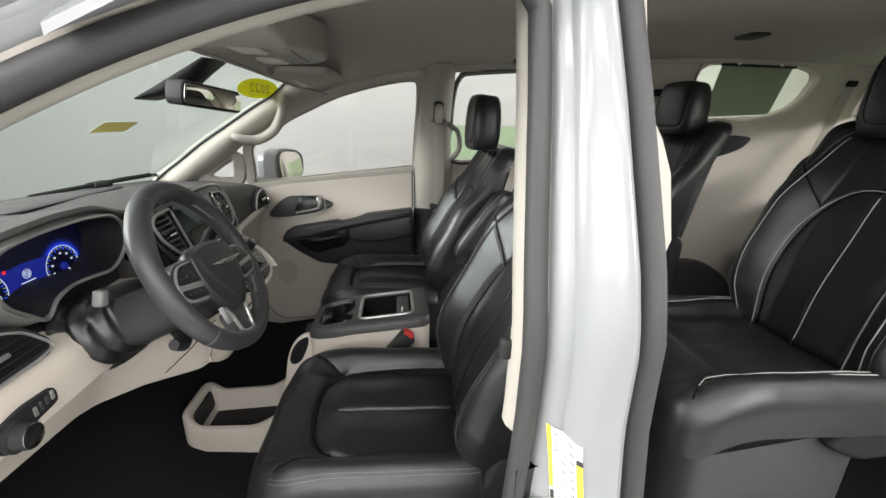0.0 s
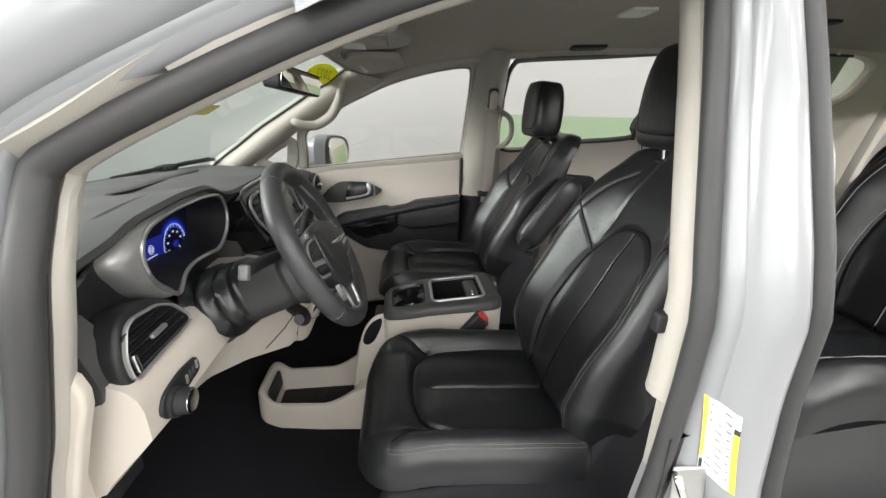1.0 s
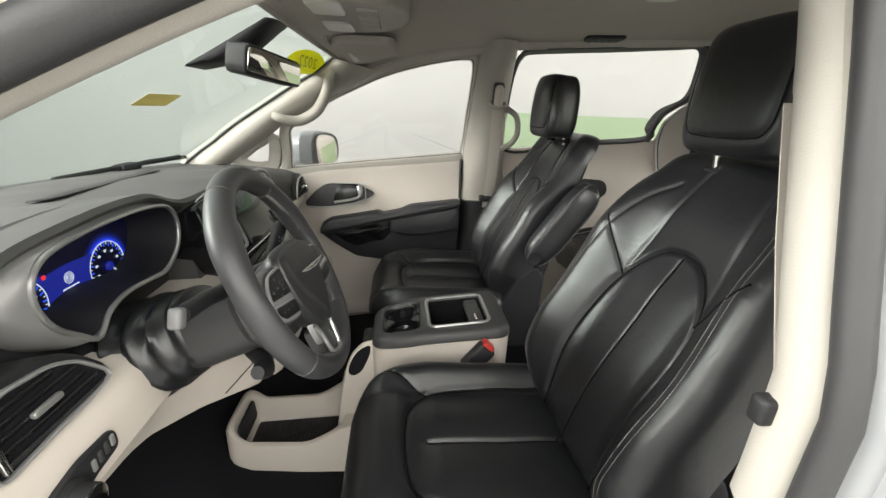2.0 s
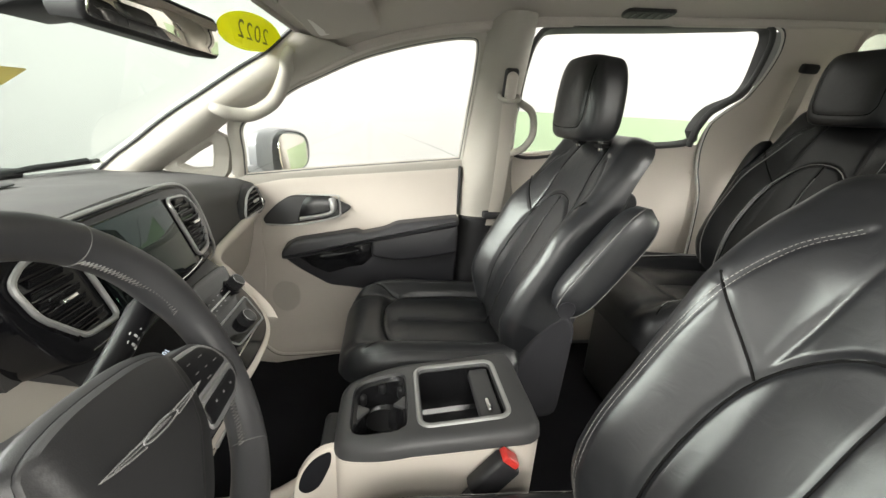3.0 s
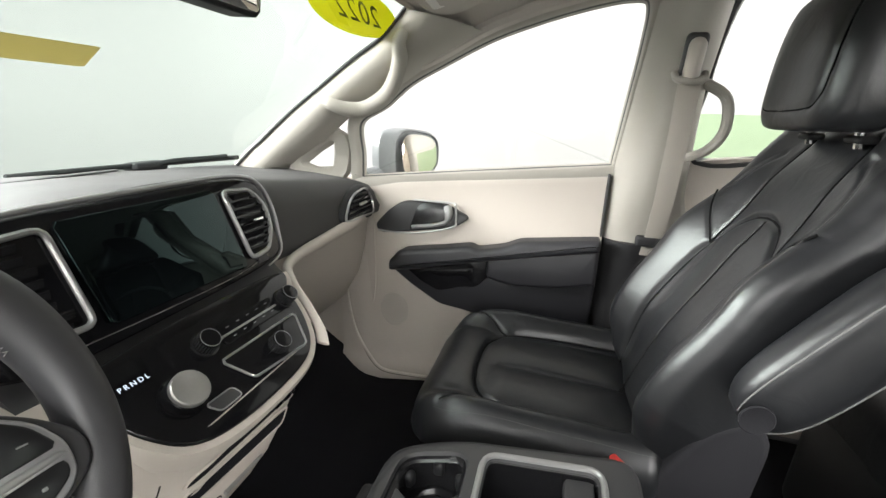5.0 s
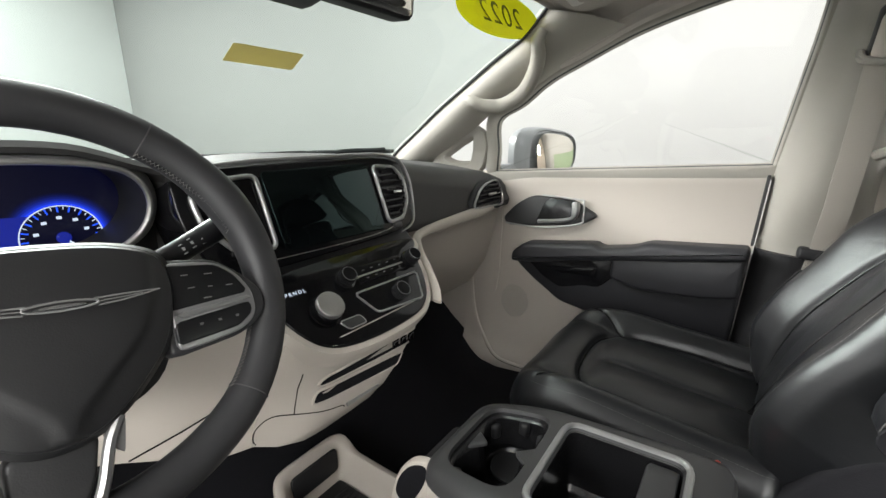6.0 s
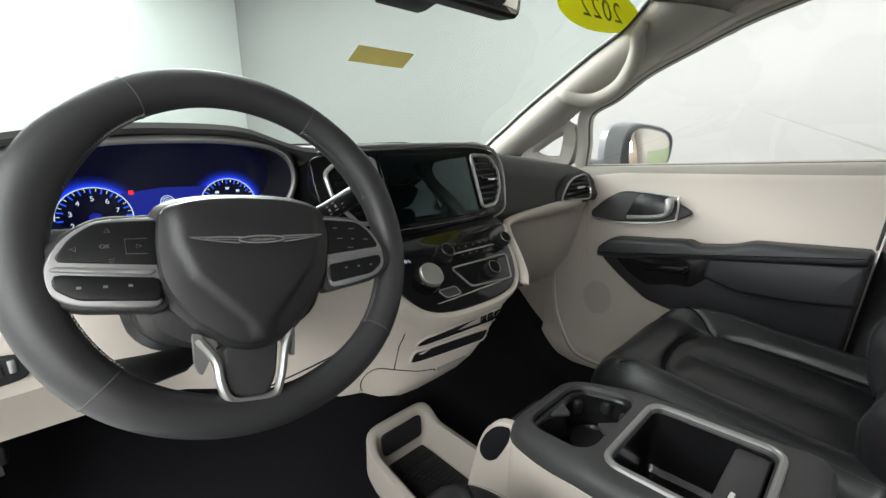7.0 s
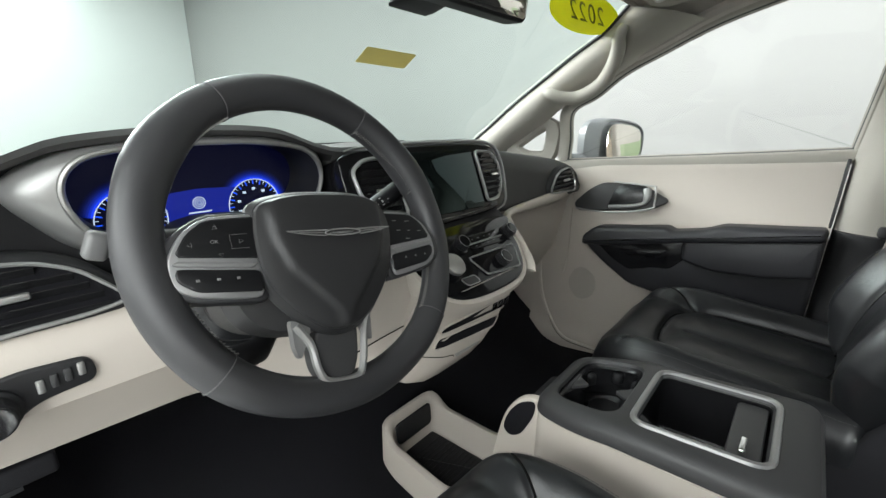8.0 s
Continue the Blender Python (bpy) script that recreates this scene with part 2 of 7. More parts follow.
    d = np.concatenate([[0], np.cumsum([np.linalg.norm(b - a) for a, b in zip(p, p[1:])])])
    s = np.linspace(0, d[-1], n + 1)[:-1] if closed else np.linspace(0, d[-1], n)
    a = np.array(p)
    return [np.array([np.interp(v, d, a[:, k]) for k in range(a.shape[1])]) for v in s]


def round_poly(pts, r, n=5):
    """A closed 2D polygon with its corners rounded by r."""
    out, m = [], len(pts)
    for i in range(m):
        p, a, b = (np.array(pts[j % m], float)[:2] for j in (i, i - 1, i + 1))
        la, lb = np.linalg.norm(a - p), np.linalg.norm(b - p)
        q = min(r, la * 0.48, lb * 0.48)
        s, e = p + (a - p) / la * q, p + (b - p) / lb * q
        for k in range(n + 1):
            t = k / n
            out.append((1 - t) ** 2 * s + 2 * t * (1 - t) * p + t * t * e)
    return out


def inset(pts, d):
    """A closed 2D outline moved inwards by d."""
    m = len(pts)
    area = sum(pts[i][0] * pts[(i + 1) % m][1] - pts[(i + 1) % m][0] * pts[i][1] for i in range(m))
    sg = 1 if area > 0 else -1
    out = []
    for i in range(m):
        t = np.array(pts[(i + 1) % m]) - np.array(pts[i - 1])
        ln = np.linalg.norm(t) or 1
        out.append(np.array(pts[i]) + sg * d * np.array([-t[1], t[0]]) / ln)
    return out


def loft(bm, rings, closed=True, cap=True):
    """Quads between rings of equally many points; cap closes the first and last ring."""
    vs = [[bm.verts.new(tuple(p)) for p in ring] for ring in rings]
    n = len(vs[0])
    for a, b in zip(vs, vs[1:]):
        for i in range(n if closed else n - 1):
            j = (i + 1) % n
            bm.faces.new((a[i], a[j], b[j], b[i]))
    if cap and closed:
        bm.faces.new(list(reversed(vs[0])))
        bm.faces.new(vs[-1])
    return vs


def slab(bm, outline, to, depth, r=0.0, n=3, back=0.0):
    """A plate from a closed 2D outline: to(u, v, w) places it, w from -back to depth, with its top edge rounded by r."""
    rings = [[to(u, v, -back) for u, v in outline]]
    if r <= 0:
        rings.append([to(u, v, depth) for u, v in outline])
    else:
        for k in range(n + 1):
            a = k / n * math.pi / 2
            rings.append([to(u, v, depth - r + r * math.sin(a)) for u, v in inset(outline, r * (1 - math.cos(a)))])
    loft(bm, rings)


def rbox(bm, m, sx, sy, sz, r, n=4, top=(1, 1)):
    """A box with rounded edges, centred on the pose m; top scales its upper end."""
    r = min(r, sx * 0.499, sy * 0.499, sz * 0.499)
    rings = []
    for side in (-1, 1):
        for k in range(n + 1):
            a = (k / n if side < 0 else 1 - k / n) * math.pi / 2
            q, z = r * (1 - math.sin(a)), side * (sz / 2 - r * (1 - math.cos(a)))
            ring, s = [], 0.5 + z / sz
            kx, ky = 1 + (top[0] - 1) * s, 1 + (top[1] - 1) * s
            for cx, cy, a0 in ((1, 1, 0), (-1, 1, 90), (-1, -1, 180), (1, -1, 270)):
                for i in range(n + 1):
                    b = radians(a0 + 90 * i / n)
                    rr = r - q + 1e-5
                    ring.append(m @ Vector((kx * (cx * (sx / 2 - r) + rr * math.cos(b)), ky * (cy * (sy / 2 - r) + rr * math.sin(b)), z)))
            rings.append(ring)
    loft(bm, rings)


def box(name, cx, cy, cz, sx, sy, sz, r, mat, parent=None, label="", turn=(0, 0, 0), top=(1, 1), n=3):
    bm = bmesh.new()
    rbox(bm, pose(cx, cy, cz, *turn), sx, sy, sz, r, n, top)
    return part(name, bm, mat, parent, label)


def tube(bm, pts, r, seg=10, closed=False, flat=None):
    """A round bar along points; flat = (width, height, up) gives a strap instead."""
    p = [Vector(q) for q in pts]
    m, rings, side = len(p), [], None
    for i in range(m):
        a, b = (p[i - 1], p[(i + 1) % m]) if closed else (p[max(0, i - 1)], p[min(m - 1, i + 1)])
        t = (b - a).normalized()
        if flat:
            u = Vector(flat[2])
            s = t.cross(u).normalized()
            u = s.cross(t).normalized()
            w, h = flat[0] / 2, flat[1] / 2
            rings.append([p[i] + s * x * w + u * y * h for x, y in ((-1, -0.6), (-0.9, -1), (0.9, -1), (1, -0.6), (1, 0.6), (0.9, 1), (-0.9, 1), (-1, 0.6))])
            continue
        if side is None:
            side = t.orthogonal().normalized()
        side = (side - t * side.dot(t)).normalized()
        up = t.cross(side)
        rad = r[i] if isinstance(r, (list, tuple)) else r
        rings.append([p[i] + (side * math.cos(2 * math.pi * k / seg) + up * math.sin(2 * math.pi * k / seg)) * rad for k in range(seg)])
    if closed:
        rings.append(rings[0])
        loft(bm, rings, True, False)
        bmesh.ops.remove_doubles(bm, verts=bm.verts, dist=1e-6)
    else:
        loft(bm, rings)


def revolve(bm, m, profile, seg=32):
    """A turned body: profile of (radius, height) about the z axis of m."""
    loft(bm, [[m @ Vector((max(r, 1e-4) * math.cos(2 * math.pi * k / seg), max(r, 1e-4) * math.sin(2 * math.pi * k / seg), h)) for k in range(seg)] for r, h in profile])


def sheet(bm, f, nu, nv, thick=None):
    """A surface f(u, v), u and v from 0 to 1; thick = a vector gives it a back."""
    front = [[f(i / nu, j / nv) for i in range(nu + 1)] for j in range(nv + 1)]
    if thick is None:
        loft(bm, front, False, False)
        return
    th = Vector(thick)
    rings = []
    for row in front:
        rings.append([Vector(p) for p in row] + [Vector(p) + th for p in reversed(row)])
    loft(bm, rings)


def to_frame(m):
    return lambda u, v, w: m @ Vector((u, v, w))


def dashes(bm, pts, width, length, gap, up):
    """Stitches along a line of points."""
    p = [np.array(q, float) for q in pts]
    d = np.concatenate([[0], np.cumsum([np.linalg.norm(b - a) for a, b in zip(p, p[1:])])])
    a = np.array(p)
    s = 0.0
    while s + length < d[-1]:
        q0, q1 = (Vector([np.interp(v, d, a[:, k]) for k in range(3)]) for v in (s, s + length))
        t = (q1 - q0).normalized()
        n = Vector(up)
        side = t.cross(n).normalized() * width / 2
        n = side.cross(t).normalized() * width * 0.5
        ring0 = [bm.verts.new(q0 + x) for x in (-side, n, side)]
        ring1 = [bm.verts.new(q1 + x) for x in (-side, n, side)]
        for i in range(3):
            j = (i + 1) % 3
            bm.faces.new((ring0[i], ring0[j], ring1[j], ring1[i]))
        s += length + gap


# ---- the booth ----
def plane_wall(name, x0, y0, z0, x1, y1, z1, mat, label, thick=(0, 0, 0)):
    bm = bmesh.new()
    rbox(bm, pose((x0 + x1) / 2, (y0 + y1) / 2, (z0 + z1) / 2), abs(x1 - x0), abs(y1 - y0), abs(z1 - z0), 0.01, 2)
    return solid(name, bm, mat, label, name.split("_")[0], "structure")


WX0, WX1, WY0, WY1, WZ = -4.6, 2.6, -6.0, 8.95, 3.5
plane_wall("floor_booth", WX0, WY0, -0.2, WX1, WY1, 0.0, FLOORPAINT, "smooth grey painted floor of the photo booth")
plane_wall("ceiling_booth", WX0, WY0, WZ, WX1, WY1, WZ + 0.2, WALLPAINT, "plain white booth ceiling with long lamps")
plane_wall("wall_right", WX1, WY0 - 0.2, 0.0, WX1 + 0.2, WY1 + 0.2, WZ, DIMWALL, "plain off-white booth wall beside the passenger side, its colour darkened for dimmer light")
plane_wall("wall_left", WX0 - 0.2, WY0 - 0.2, 0.0, WX0, WY1 + 0.2, WZ, WALLPAINT, "plain white booth wall beside the driver side")
plane_wall("wall_front", WX0, WY1, 0.0, WX1, WY1 + 0.2, WZ, WALLPAINT, "plain white booth wall ahead of the car")
plane_wall("wall_back", WX0, WY0 - 0.2, 0.0, WX1, WY0, WZ, WARMWALL, "plain warm-coloured booth wall behind the car")
plane_wall("trim_green_band", WX1 - 0.012, -2.75, 0.0, WX1 - 0.002, -0.45, 1.37, GREENPAINT, "pale green painted lower band of the booth wall")


# ---- car body: shared forms ----
def smooth01(a):
    a = min(1.0, max(0.0, a))
    return a * a * (3 - 2 * a)


def side_x(y, z):
    """Half width of the cabin at y, z."""
    return 0.85 - max(0.0, z - 1.18) * 0.30 - (0.06 * ((y - 0.3) / 0.4) ** 1.5 if y > 0.3 else 0.0)


EDGE = [(0.60, 1.36), (0.475, 1.43), (0.38, 1.47), (0.26, 1.53), (0.135, 1.57), (0.0, 1.60), (-0.12, 1.615), (-0.3, 1.64), (-0.7, 1.668), (-1.08, 1.69), (-1.6, 1.715), (-2.5, 1.70)]
CROWN = [(0.60, 1.52), (0.47, 1.60), (0.3, 1.645), (0.1, 1.675), (-0.3, 1.70), (-1.0, 1.73), (-2.5, 1.72)]


def along(table, y):
    a = sorted(table)
    return float(np.interp(y, [p[0] for p in a], [p[1] for p in a]))


def liner_z(x, y):
    e, c = along(EDGE, y), along(CROWN, y)
    z = e + (c - e) * (1 - min(1, abs(x) / side_x(y, e)) ** 2.2)
    near = smooth01((y - 0.2) / 0.22) * (1 - smooth01((abs(x) - 0.60) / 0.10))
    return z + (header_z(x) - z) * near


def header_z(x):
    """Height of the lip where the headliner meets the windscreen."""
    return 1.566 - 0.018 * (x / 0.6) ** 2


def glass_y(x, z):
    return 0.765 - 1.6 * (z - 1.378) - 0.18 * x * x


WIN_FRONT = [(0.646, 1.1105), (0.6525, 1.1135), (0.653, 1.125), (0.651, 1.193), (0.640, 1.285), (0.56, 1.335), (0.48, 1.397), (0.383, 1.447), (0.258, 1.504), (0.135, 1.543), (0.014, 1.572), (-0.078, 1.585), (-0.119, 1.572), (-0.122, 1.486), (-0.114, 1.362), (-0.1035, 1.205), (-0.1025, 1.193), (-0.095, 1.1885), (0.268, 1.149)]
WIN_SLIDE = [(-0.305, 1.222), (-0.285, 1.404), (-0.293, 1.54), (-0.315, 1.598), (-0.365, 1.618), (-0.69, 1.642), (-0.961, 1.664), (-1.066, 1.668), (-1.092, 1.60), (-1.09, 1.475), (-0.992, 1.415), (-0.957, 1.345), (-0.955, 1.291), (-0.60, 1.258)]
WIN_QUARTER = [(0.722, 1.228), (0.736, 1.140), (0.795, 1.136), (0.832, 1.152), (0.78, 1.193)]
WIN_REAR = [(-1.42, 1.66), (-1.50, 1.69), (-1.95, 1.69), (-2.06, 1.66), (-2.02, 1.53), (-1.90, 1.47), (-1.52, 1.45), (-1.44, 1.48)]


def side_band(bm, outline, steps, sg=1):
    """A closed band round an outline in the side of the cabin; steps of (outward offset, inward lift)."""
    rings = []
    for off, lift in steps:
        ring = inset(outline, -off)
        rings.append([(sg * (side_x(y, z) - lift), y, z) for y, z in ring])
    loft(bm, rings, True, False)


def pane(name, outline, mat, parent, out, sg=1, label=""):
    bm = bmesh.new()
    pts = [np.mean([p[0] for p in outline]), np.mean([p[1] for p in outline])]
    rings = []
    for k in (1.03, 0.7, 0.35, 0.02):
        rings.append([(sg * (side_x(y, z) + out), y, z) for y, z in ((pts[0] + (p[0] - pts[0]) * k, pts[1] + (p[1] - pts[1]) * k) for p in outline)])
    loft(bm, rings, True, False)
    ob = part(name, bm, mat, parent, label)
    ob.visible_shadow = False
    return ob


# floor, firewall
bm = bmesh.new()


def floor_f(u, v):
    x, y = -0.86 + 1.72 * u, 1.05 - 3.55 * v
    z = 0.385 + 0.012 * math.sin(9 * x) * math.sin(7 * y)
    if y > 0.62:
        z += (y - 0.62) * 0.75
    return (x, y, z)


sheet(bm, floor_f, 40, 70, (0, 0, -0.05))
solid("floor", bm, CARPET, "black carpeted floor of the car cabin", "floor", "structure")

# headliner
bm = bmesh.new()


def liner_f(u, v):
    y = 0.475 - 2.9 * v
    w = side_x(y, along(EDGE, y)) + 0.01
    x = (2 * u - 1) * w
    if y > 0.2 and abs(x) < 0.66:
        y = 0.2 + (y - 0.2) / 0.275 * (glass_y(x, header_z(x)) - 0.012 - 0.2)
    return (x, y, liner_z(x, y))


sheet(bm, liner_f, 44, 72, (0, 0, 0.012))
solid("ceiling", bm, LINER, "grey-beige fabric headliner of the car", "headliner", "structure")

# rolled lip along the top of the windscreen
bm = bmesh.new()
tube(bm, [(x, glass_y(x, header_z(x)) - 0.014, header_z(x)) for x in np.linspace(-0.64, 0.64, 40)], 0.008, 10)
solid("trim_header", bm, LINER, "grey-beige rolled edge of the headliner at the windscreen", "roof trim", "structure")

# rails between the headliner and the door openings
for sg in (1, -1):
    bm = bmesh.new()
    tube(bm, [(sg * (side_x(y, along(EDGE, y)) - 0.004), y, along(EDGE, y) + 0.002) for y in np.linspace(0.44, -1.60, 40)], 0.023, 10)
    solid("trim_roof_rail", bm, LINER, "grey-beige fabric edge of the headliner", "roof trim", "structure")

# outer roof, white
bm = bmesh.new()


def roof_f(u, v):
    y = 0.41 - 3.05 * v
    w = side_x(y, along(EDGE, y)) + 0.05
    x = (2 * u - 1) * w
    return (x, y - 0.18 * x * x * (1 - v), liner_z(x * 0.94, min(y, 0.47)) + 0.045 - 0.02 * abs(x / w) ** 6)


sheet(bm, roof_f, 30, 30, (0, 0, 0.01))
solid("roof", bm, PAINT, "white painted steel roof of the minivan", "car roof", "structure")

# windscreen
bm = bmesh.new()


def screen_f(u, v):
    z = 1.09 + 0.52 * v
    x = (2 * u - 1) * (0.83 - 0.18 * v)
    return (x, glass_y(x, z), z)


sheet(bm, screen_f, 24, 16)
windscreen = solid("window_windscreen", bm, WINDSCREEN, "raked windscreen of pale green tinted glass", "windscreen", "structure")
windscreen.visible_shadow = False

# A pillar trims, both sides
PILLAR_IN = [(0.70, 1.03, 1.13), (0.692, 0.965, 1.182), (0.686, 0.91, 1.22), (0.678, 0.80, 1.302), (0.662, 0.685, 1.374), (0.652, 0.585, 1.438), (0.645, 0.495, 1.492), (0.600, 0.42, 1.542)]
PILLAR_OUT = [(0.99, 1.07), (0.87, 1.14), (0.835, 1.168), (0.72, 1.247), (0.635, 1.313), (0.52, 1.375), (0.40, 1.447), (0.26, 1.515)]
for sg, nm in ((1, "passenger"), (-1, "driver")):
    bm = bmesh.new()
    a = spline(PILLAR_IN, 5)
    b = spline([(side_x(min(y, 0.8), z) - 0.006, y, z) for y, z in PILLAR_OUT], 5)
    rings = []
    for p, q in zip(a, b):
        row = []
        for k in range(9):
            t = k / 8
            c = p * (1 - t) + q * t + np.array([-0.050, -0.020, -0.006]) * math.sin(math.pi * t) ** 0.8
            row.append((sg * c[0], c[1], c[2]))
        rings.append(row + [(sg * (q[0] + 0.03), q[1] + 0.02, q[2] + 0.01), (sg * (p[0] + 0.02), p[1] + 0.03, p[2] + 0.01)])
    loft(bm, rings)
    apillar = solid("trim_front_pillar", bm, TRIMGREY, "grey-beige plastic trim of the windscreen pillar", "pillar trim", "structure")
    bm = bmesh.new()
    tube(bm, [(sg * (p[0] - 0.003), p[1] + 0.004, p[2] + 0.004) for p in a], 0.005, 8)
    part("edge_seal", bm, RUBBER, apillar, "black seal along the windscreen edge")

# pillar grab handle
bm = bmesh.new()
pts = spline([(0.612, 0.655, 1.338), (0.612, 0.632, 1.330), (0.632, 0.606, 1.320), (0.660, 0.562, 1.322), (0.672, 0.506, 1.357), (0.662, 0.472, 1.406), (0.630, 0.450, 1.446), (0.602, 0.442, 1.472), (0.604, 0.430, 1.500)], 6)
n = len(pts)
tube(bm, pts, [0.012 + 0.009 * math.sin(math.pi * i / (n - 1)) ** 0.7 for i in range(n)], 14)
solid("grab_handle", bm, TRIMGREY, "grey-beige grab handle on the windscreen pillar", "grab handle")


# ---- passenger side ----
front_door = thing("passenger_door", (0.85, 0.3, 0.4), "closed passenger door with beige panel and black armrest", "car door")


def sill_z(y):
    return float(np.interp(y, [-0.1, 0.27, 0.652], [1.187, 1.146, 1.109]))


bm = bmesh.new()


def door_f(u, v):
    y = 0.735 - 0.835 * u
    z = 0.37 + (sill_z(min(y, 0.652)) - 0.37) * v
    bulge = 0.035 * math.exp(-((z - 0.88) / 0.16) ** 2) * min(1, max(0, (0.62 - y) / 0.1))
    low = 0.02 * math.exp(-((z - 0.42) / 0.05) ** 2)
    roll = 0.02 * (1 - min(1, (1 - v) / 0.03)) ** 2
    x = side_x(min(y, 0.66), z) - bulge - low + roll - 0.015 * max(0, 0.62 - z)
    return (x, y, z)


sheet(bm, door_f, 50, 60, (0.05, 0, 0))
part("door_panel", bm, BEIGE, front_door, "beige moulded door panel")
bm = bmesh.new()
side_band(bm, resample(spline(WIN_FRONT, 6, True), 200), [(-0.010, -0.03), (-0.003, -0.004), (0.0, 0.0), (0.010, 0.003), (0.026, 0.001), (0.034, -0.02)])
part("window_frame", bm, TRIMGREY, front_door)
bm = bmesh.new()
side_band(bm, resample(spline(WIN_FRONT, 6, True), 200), [(-0.007, -0.03), (-0.007, -0.016), (-0.003, -0.006), (0.0, -0.012)])
part("window_seal", bm, RUBBER, front_door, "black rubber window seal")
pane("pane", resample(spline(WIN_FRONT, 6, True), 200), CLEAR, front_door, 0.03)


def on_door(lift=0.0):
    """Places (y, z, height) on the door panel, height towards the cabin."""
    def to(y, z, w):
        v = (z - 0.37) / (sill_z(min(y, 0.652)) - 0.37)
        return Vector(door_f((0.735 - y) / 0.835, min(1, max(0, v)))) + Vector((-w - lift, 0, 0))
    return to


ARM = [(0.533, 0.835), (0.525, 0.885), (0.475, 0.905), (0.262, 0.914), (0.235, 0.895), (0.15, 0.915), (0.115, 0.947), (-0.098, 0.975), (-0.098, 0.69), (0.10, 0.665), (0.272, 0.690), (0.38, 0.708), (0.47, 0.775)]
bm = bmesh.new()
slab(bm, resample(round_poly(ARM, 0.02), 110), on_door(), 0.030, 0.014, 4)
part("armrest_panel", bm, DOORLIT, front_door, "black padded armrest panel")
bm = bmesh.new()
LEDGE = [(0.530, 0.838), (0.527, 0.872), (0.487, 0.908), (0.36, 0.925), (0.272, 0.940), (0.256, 0.930), (0.172, 0.948), (0.130, 0.968), (-0.096, 0.995), (-0.096, 0.962), (0.22, 0.898), (0.45, 0.846)]
slab(bm, resample(round_poly(LEDGE, 0.012), 120), on_door(0.016), 0.055, 0.016, 5)
part("armrest", bm, DOORLIT, front_door, "black leather-look armrest pad")
bm = bmesh.new()
slab(bm, resample(round_poly([(0.225, 0.905), (0.222, 0.840), (0.136, 0.822), (0.013, 0.834), (-0.094, 0.858), (-0.094, 0.965)], 0.014), 90), on_door(0.018), 0.034, 0.012, 4)
part("door_pad", bm, DOORLIT, front_door)
# no hollow here: near-black plates give the pull pocket its shade
bm = bmesh.new()
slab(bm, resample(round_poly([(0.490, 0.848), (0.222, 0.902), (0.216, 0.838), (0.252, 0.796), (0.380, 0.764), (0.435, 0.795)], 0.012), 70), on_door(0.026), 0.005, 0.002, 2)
pocket = part("pull_pocket", bm, WELLBLACK, front_door, "pull pocket, its shade given by a flat dark plate")
bm = bmesh.new()
slab(bm, resample(round_poly([(0.418, 0.835), (0.265, 0.860), (0.262, 0.815), (0.362, 0.785)], 0.008), 50), on_door(0.030), 0.004, 0.002, 2)
part("pocket_floor", bm, PIANO, pocket)
bm = bmesh.new()
PLATE = [(0.601, 0.966), (0.552, 1.02), (0.507, 1.050), (0.386, 1.054), (0.288, 1.009), (0.344, 0.973), (0.581, 0.942)]
slab(bm, resample(round_poly(PLATE, 0.02), 80), on_door(), 0.016, 0.008, 4)
bezel = part("handle_bezel", bm, DARK, front_door, "dark grey door handle bezel")
# dark plate laid on the bezel for the shade behind the lever
bm = bmesh.new()
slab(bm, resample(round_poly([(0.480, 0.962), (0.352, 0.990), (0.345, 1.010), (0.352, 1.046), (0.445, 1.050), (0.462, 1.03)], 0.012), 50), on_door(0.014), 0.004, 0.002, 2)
part("handle_cup", bm, WELLBLACK, bezel, "dark plate for the shade in the handle recess")
bm = bmesh.new()
t = on_door(0.022)
lever = spline([t(0.470, 0.972, 0.0), t(0.41, 0.982, 0.007), t(0.372, 0.992, 0.010), t(0.358, 1.003, 0.010), t(0.356, 1.024, 0.007), t(0.362, 1.042, 0)], 6)
tube(bm, lever, [0.0065 + 0.006 * smooth01((i - 14) / 10) for i in range(len(lever))], 10)
part("door_handle", bm, SPOKESILVER, bezel, "chrome inside door handle")
bm = bmesh.new()
tube(bm, spline([t(0.585, 0.950, -0.006), t(0.46, 0.954, 0.0), t(0.345, 0.979, 0.0), t(0.333, 1.0, 0), t(0.338, 1.045, 0), t(0.352, 1.053, -0.003), t(0.47, 1.056, -0.004)], 8), 0.0032, 8)
part("handle_rim", bm, SILVER, bezel)
# lower edge line of the panel
bm = bmesh.new()
DOOR_EDGE = resample(spline([(0.715, 0.86), (0.712, 0.69), (0.68, 0.545), (0.60, 0.43), (0.50, 0.405), (0.30, 0.40), (-0.05, 0.40)], 6), 50, False)
tube(bm, [on_door()(y, z + 0.007, 0.001) for y, z in DOOR_EDGE], 0.006, 6)
part("panel_ledge", bm, BEIGE, front_door)
bm = bmesh.new()
tube(bm, [on_door()(y, z, 0.0) for y, z in DOOR_EDGE], 0.003, 6)
part("panel_groove", bm, SEAM, front_door)
bm = bmesh.new()
for i in range(17):
    for j in range(21):
        yy, zz = 0.590 - 0.006 * i + 0.003 * (j % 2), 0.598 + 0.0062 * j
        if ((yy - 0.541) / 0.05) ** 2 + ((zz - 0.66) / 0.065) ** 2 < 1:
            rbox(bm, Matrix.Translation(on_door()(yy, zz, 0.001)) @ pose(0, 0, 0, 0, 90), 0.0030, 0.0030, 0.003, 0.001, 1)
tagged(part("speaker_grille", bm, GRILLE, front_door, "perforated round speaker grille"), kind="stuff")
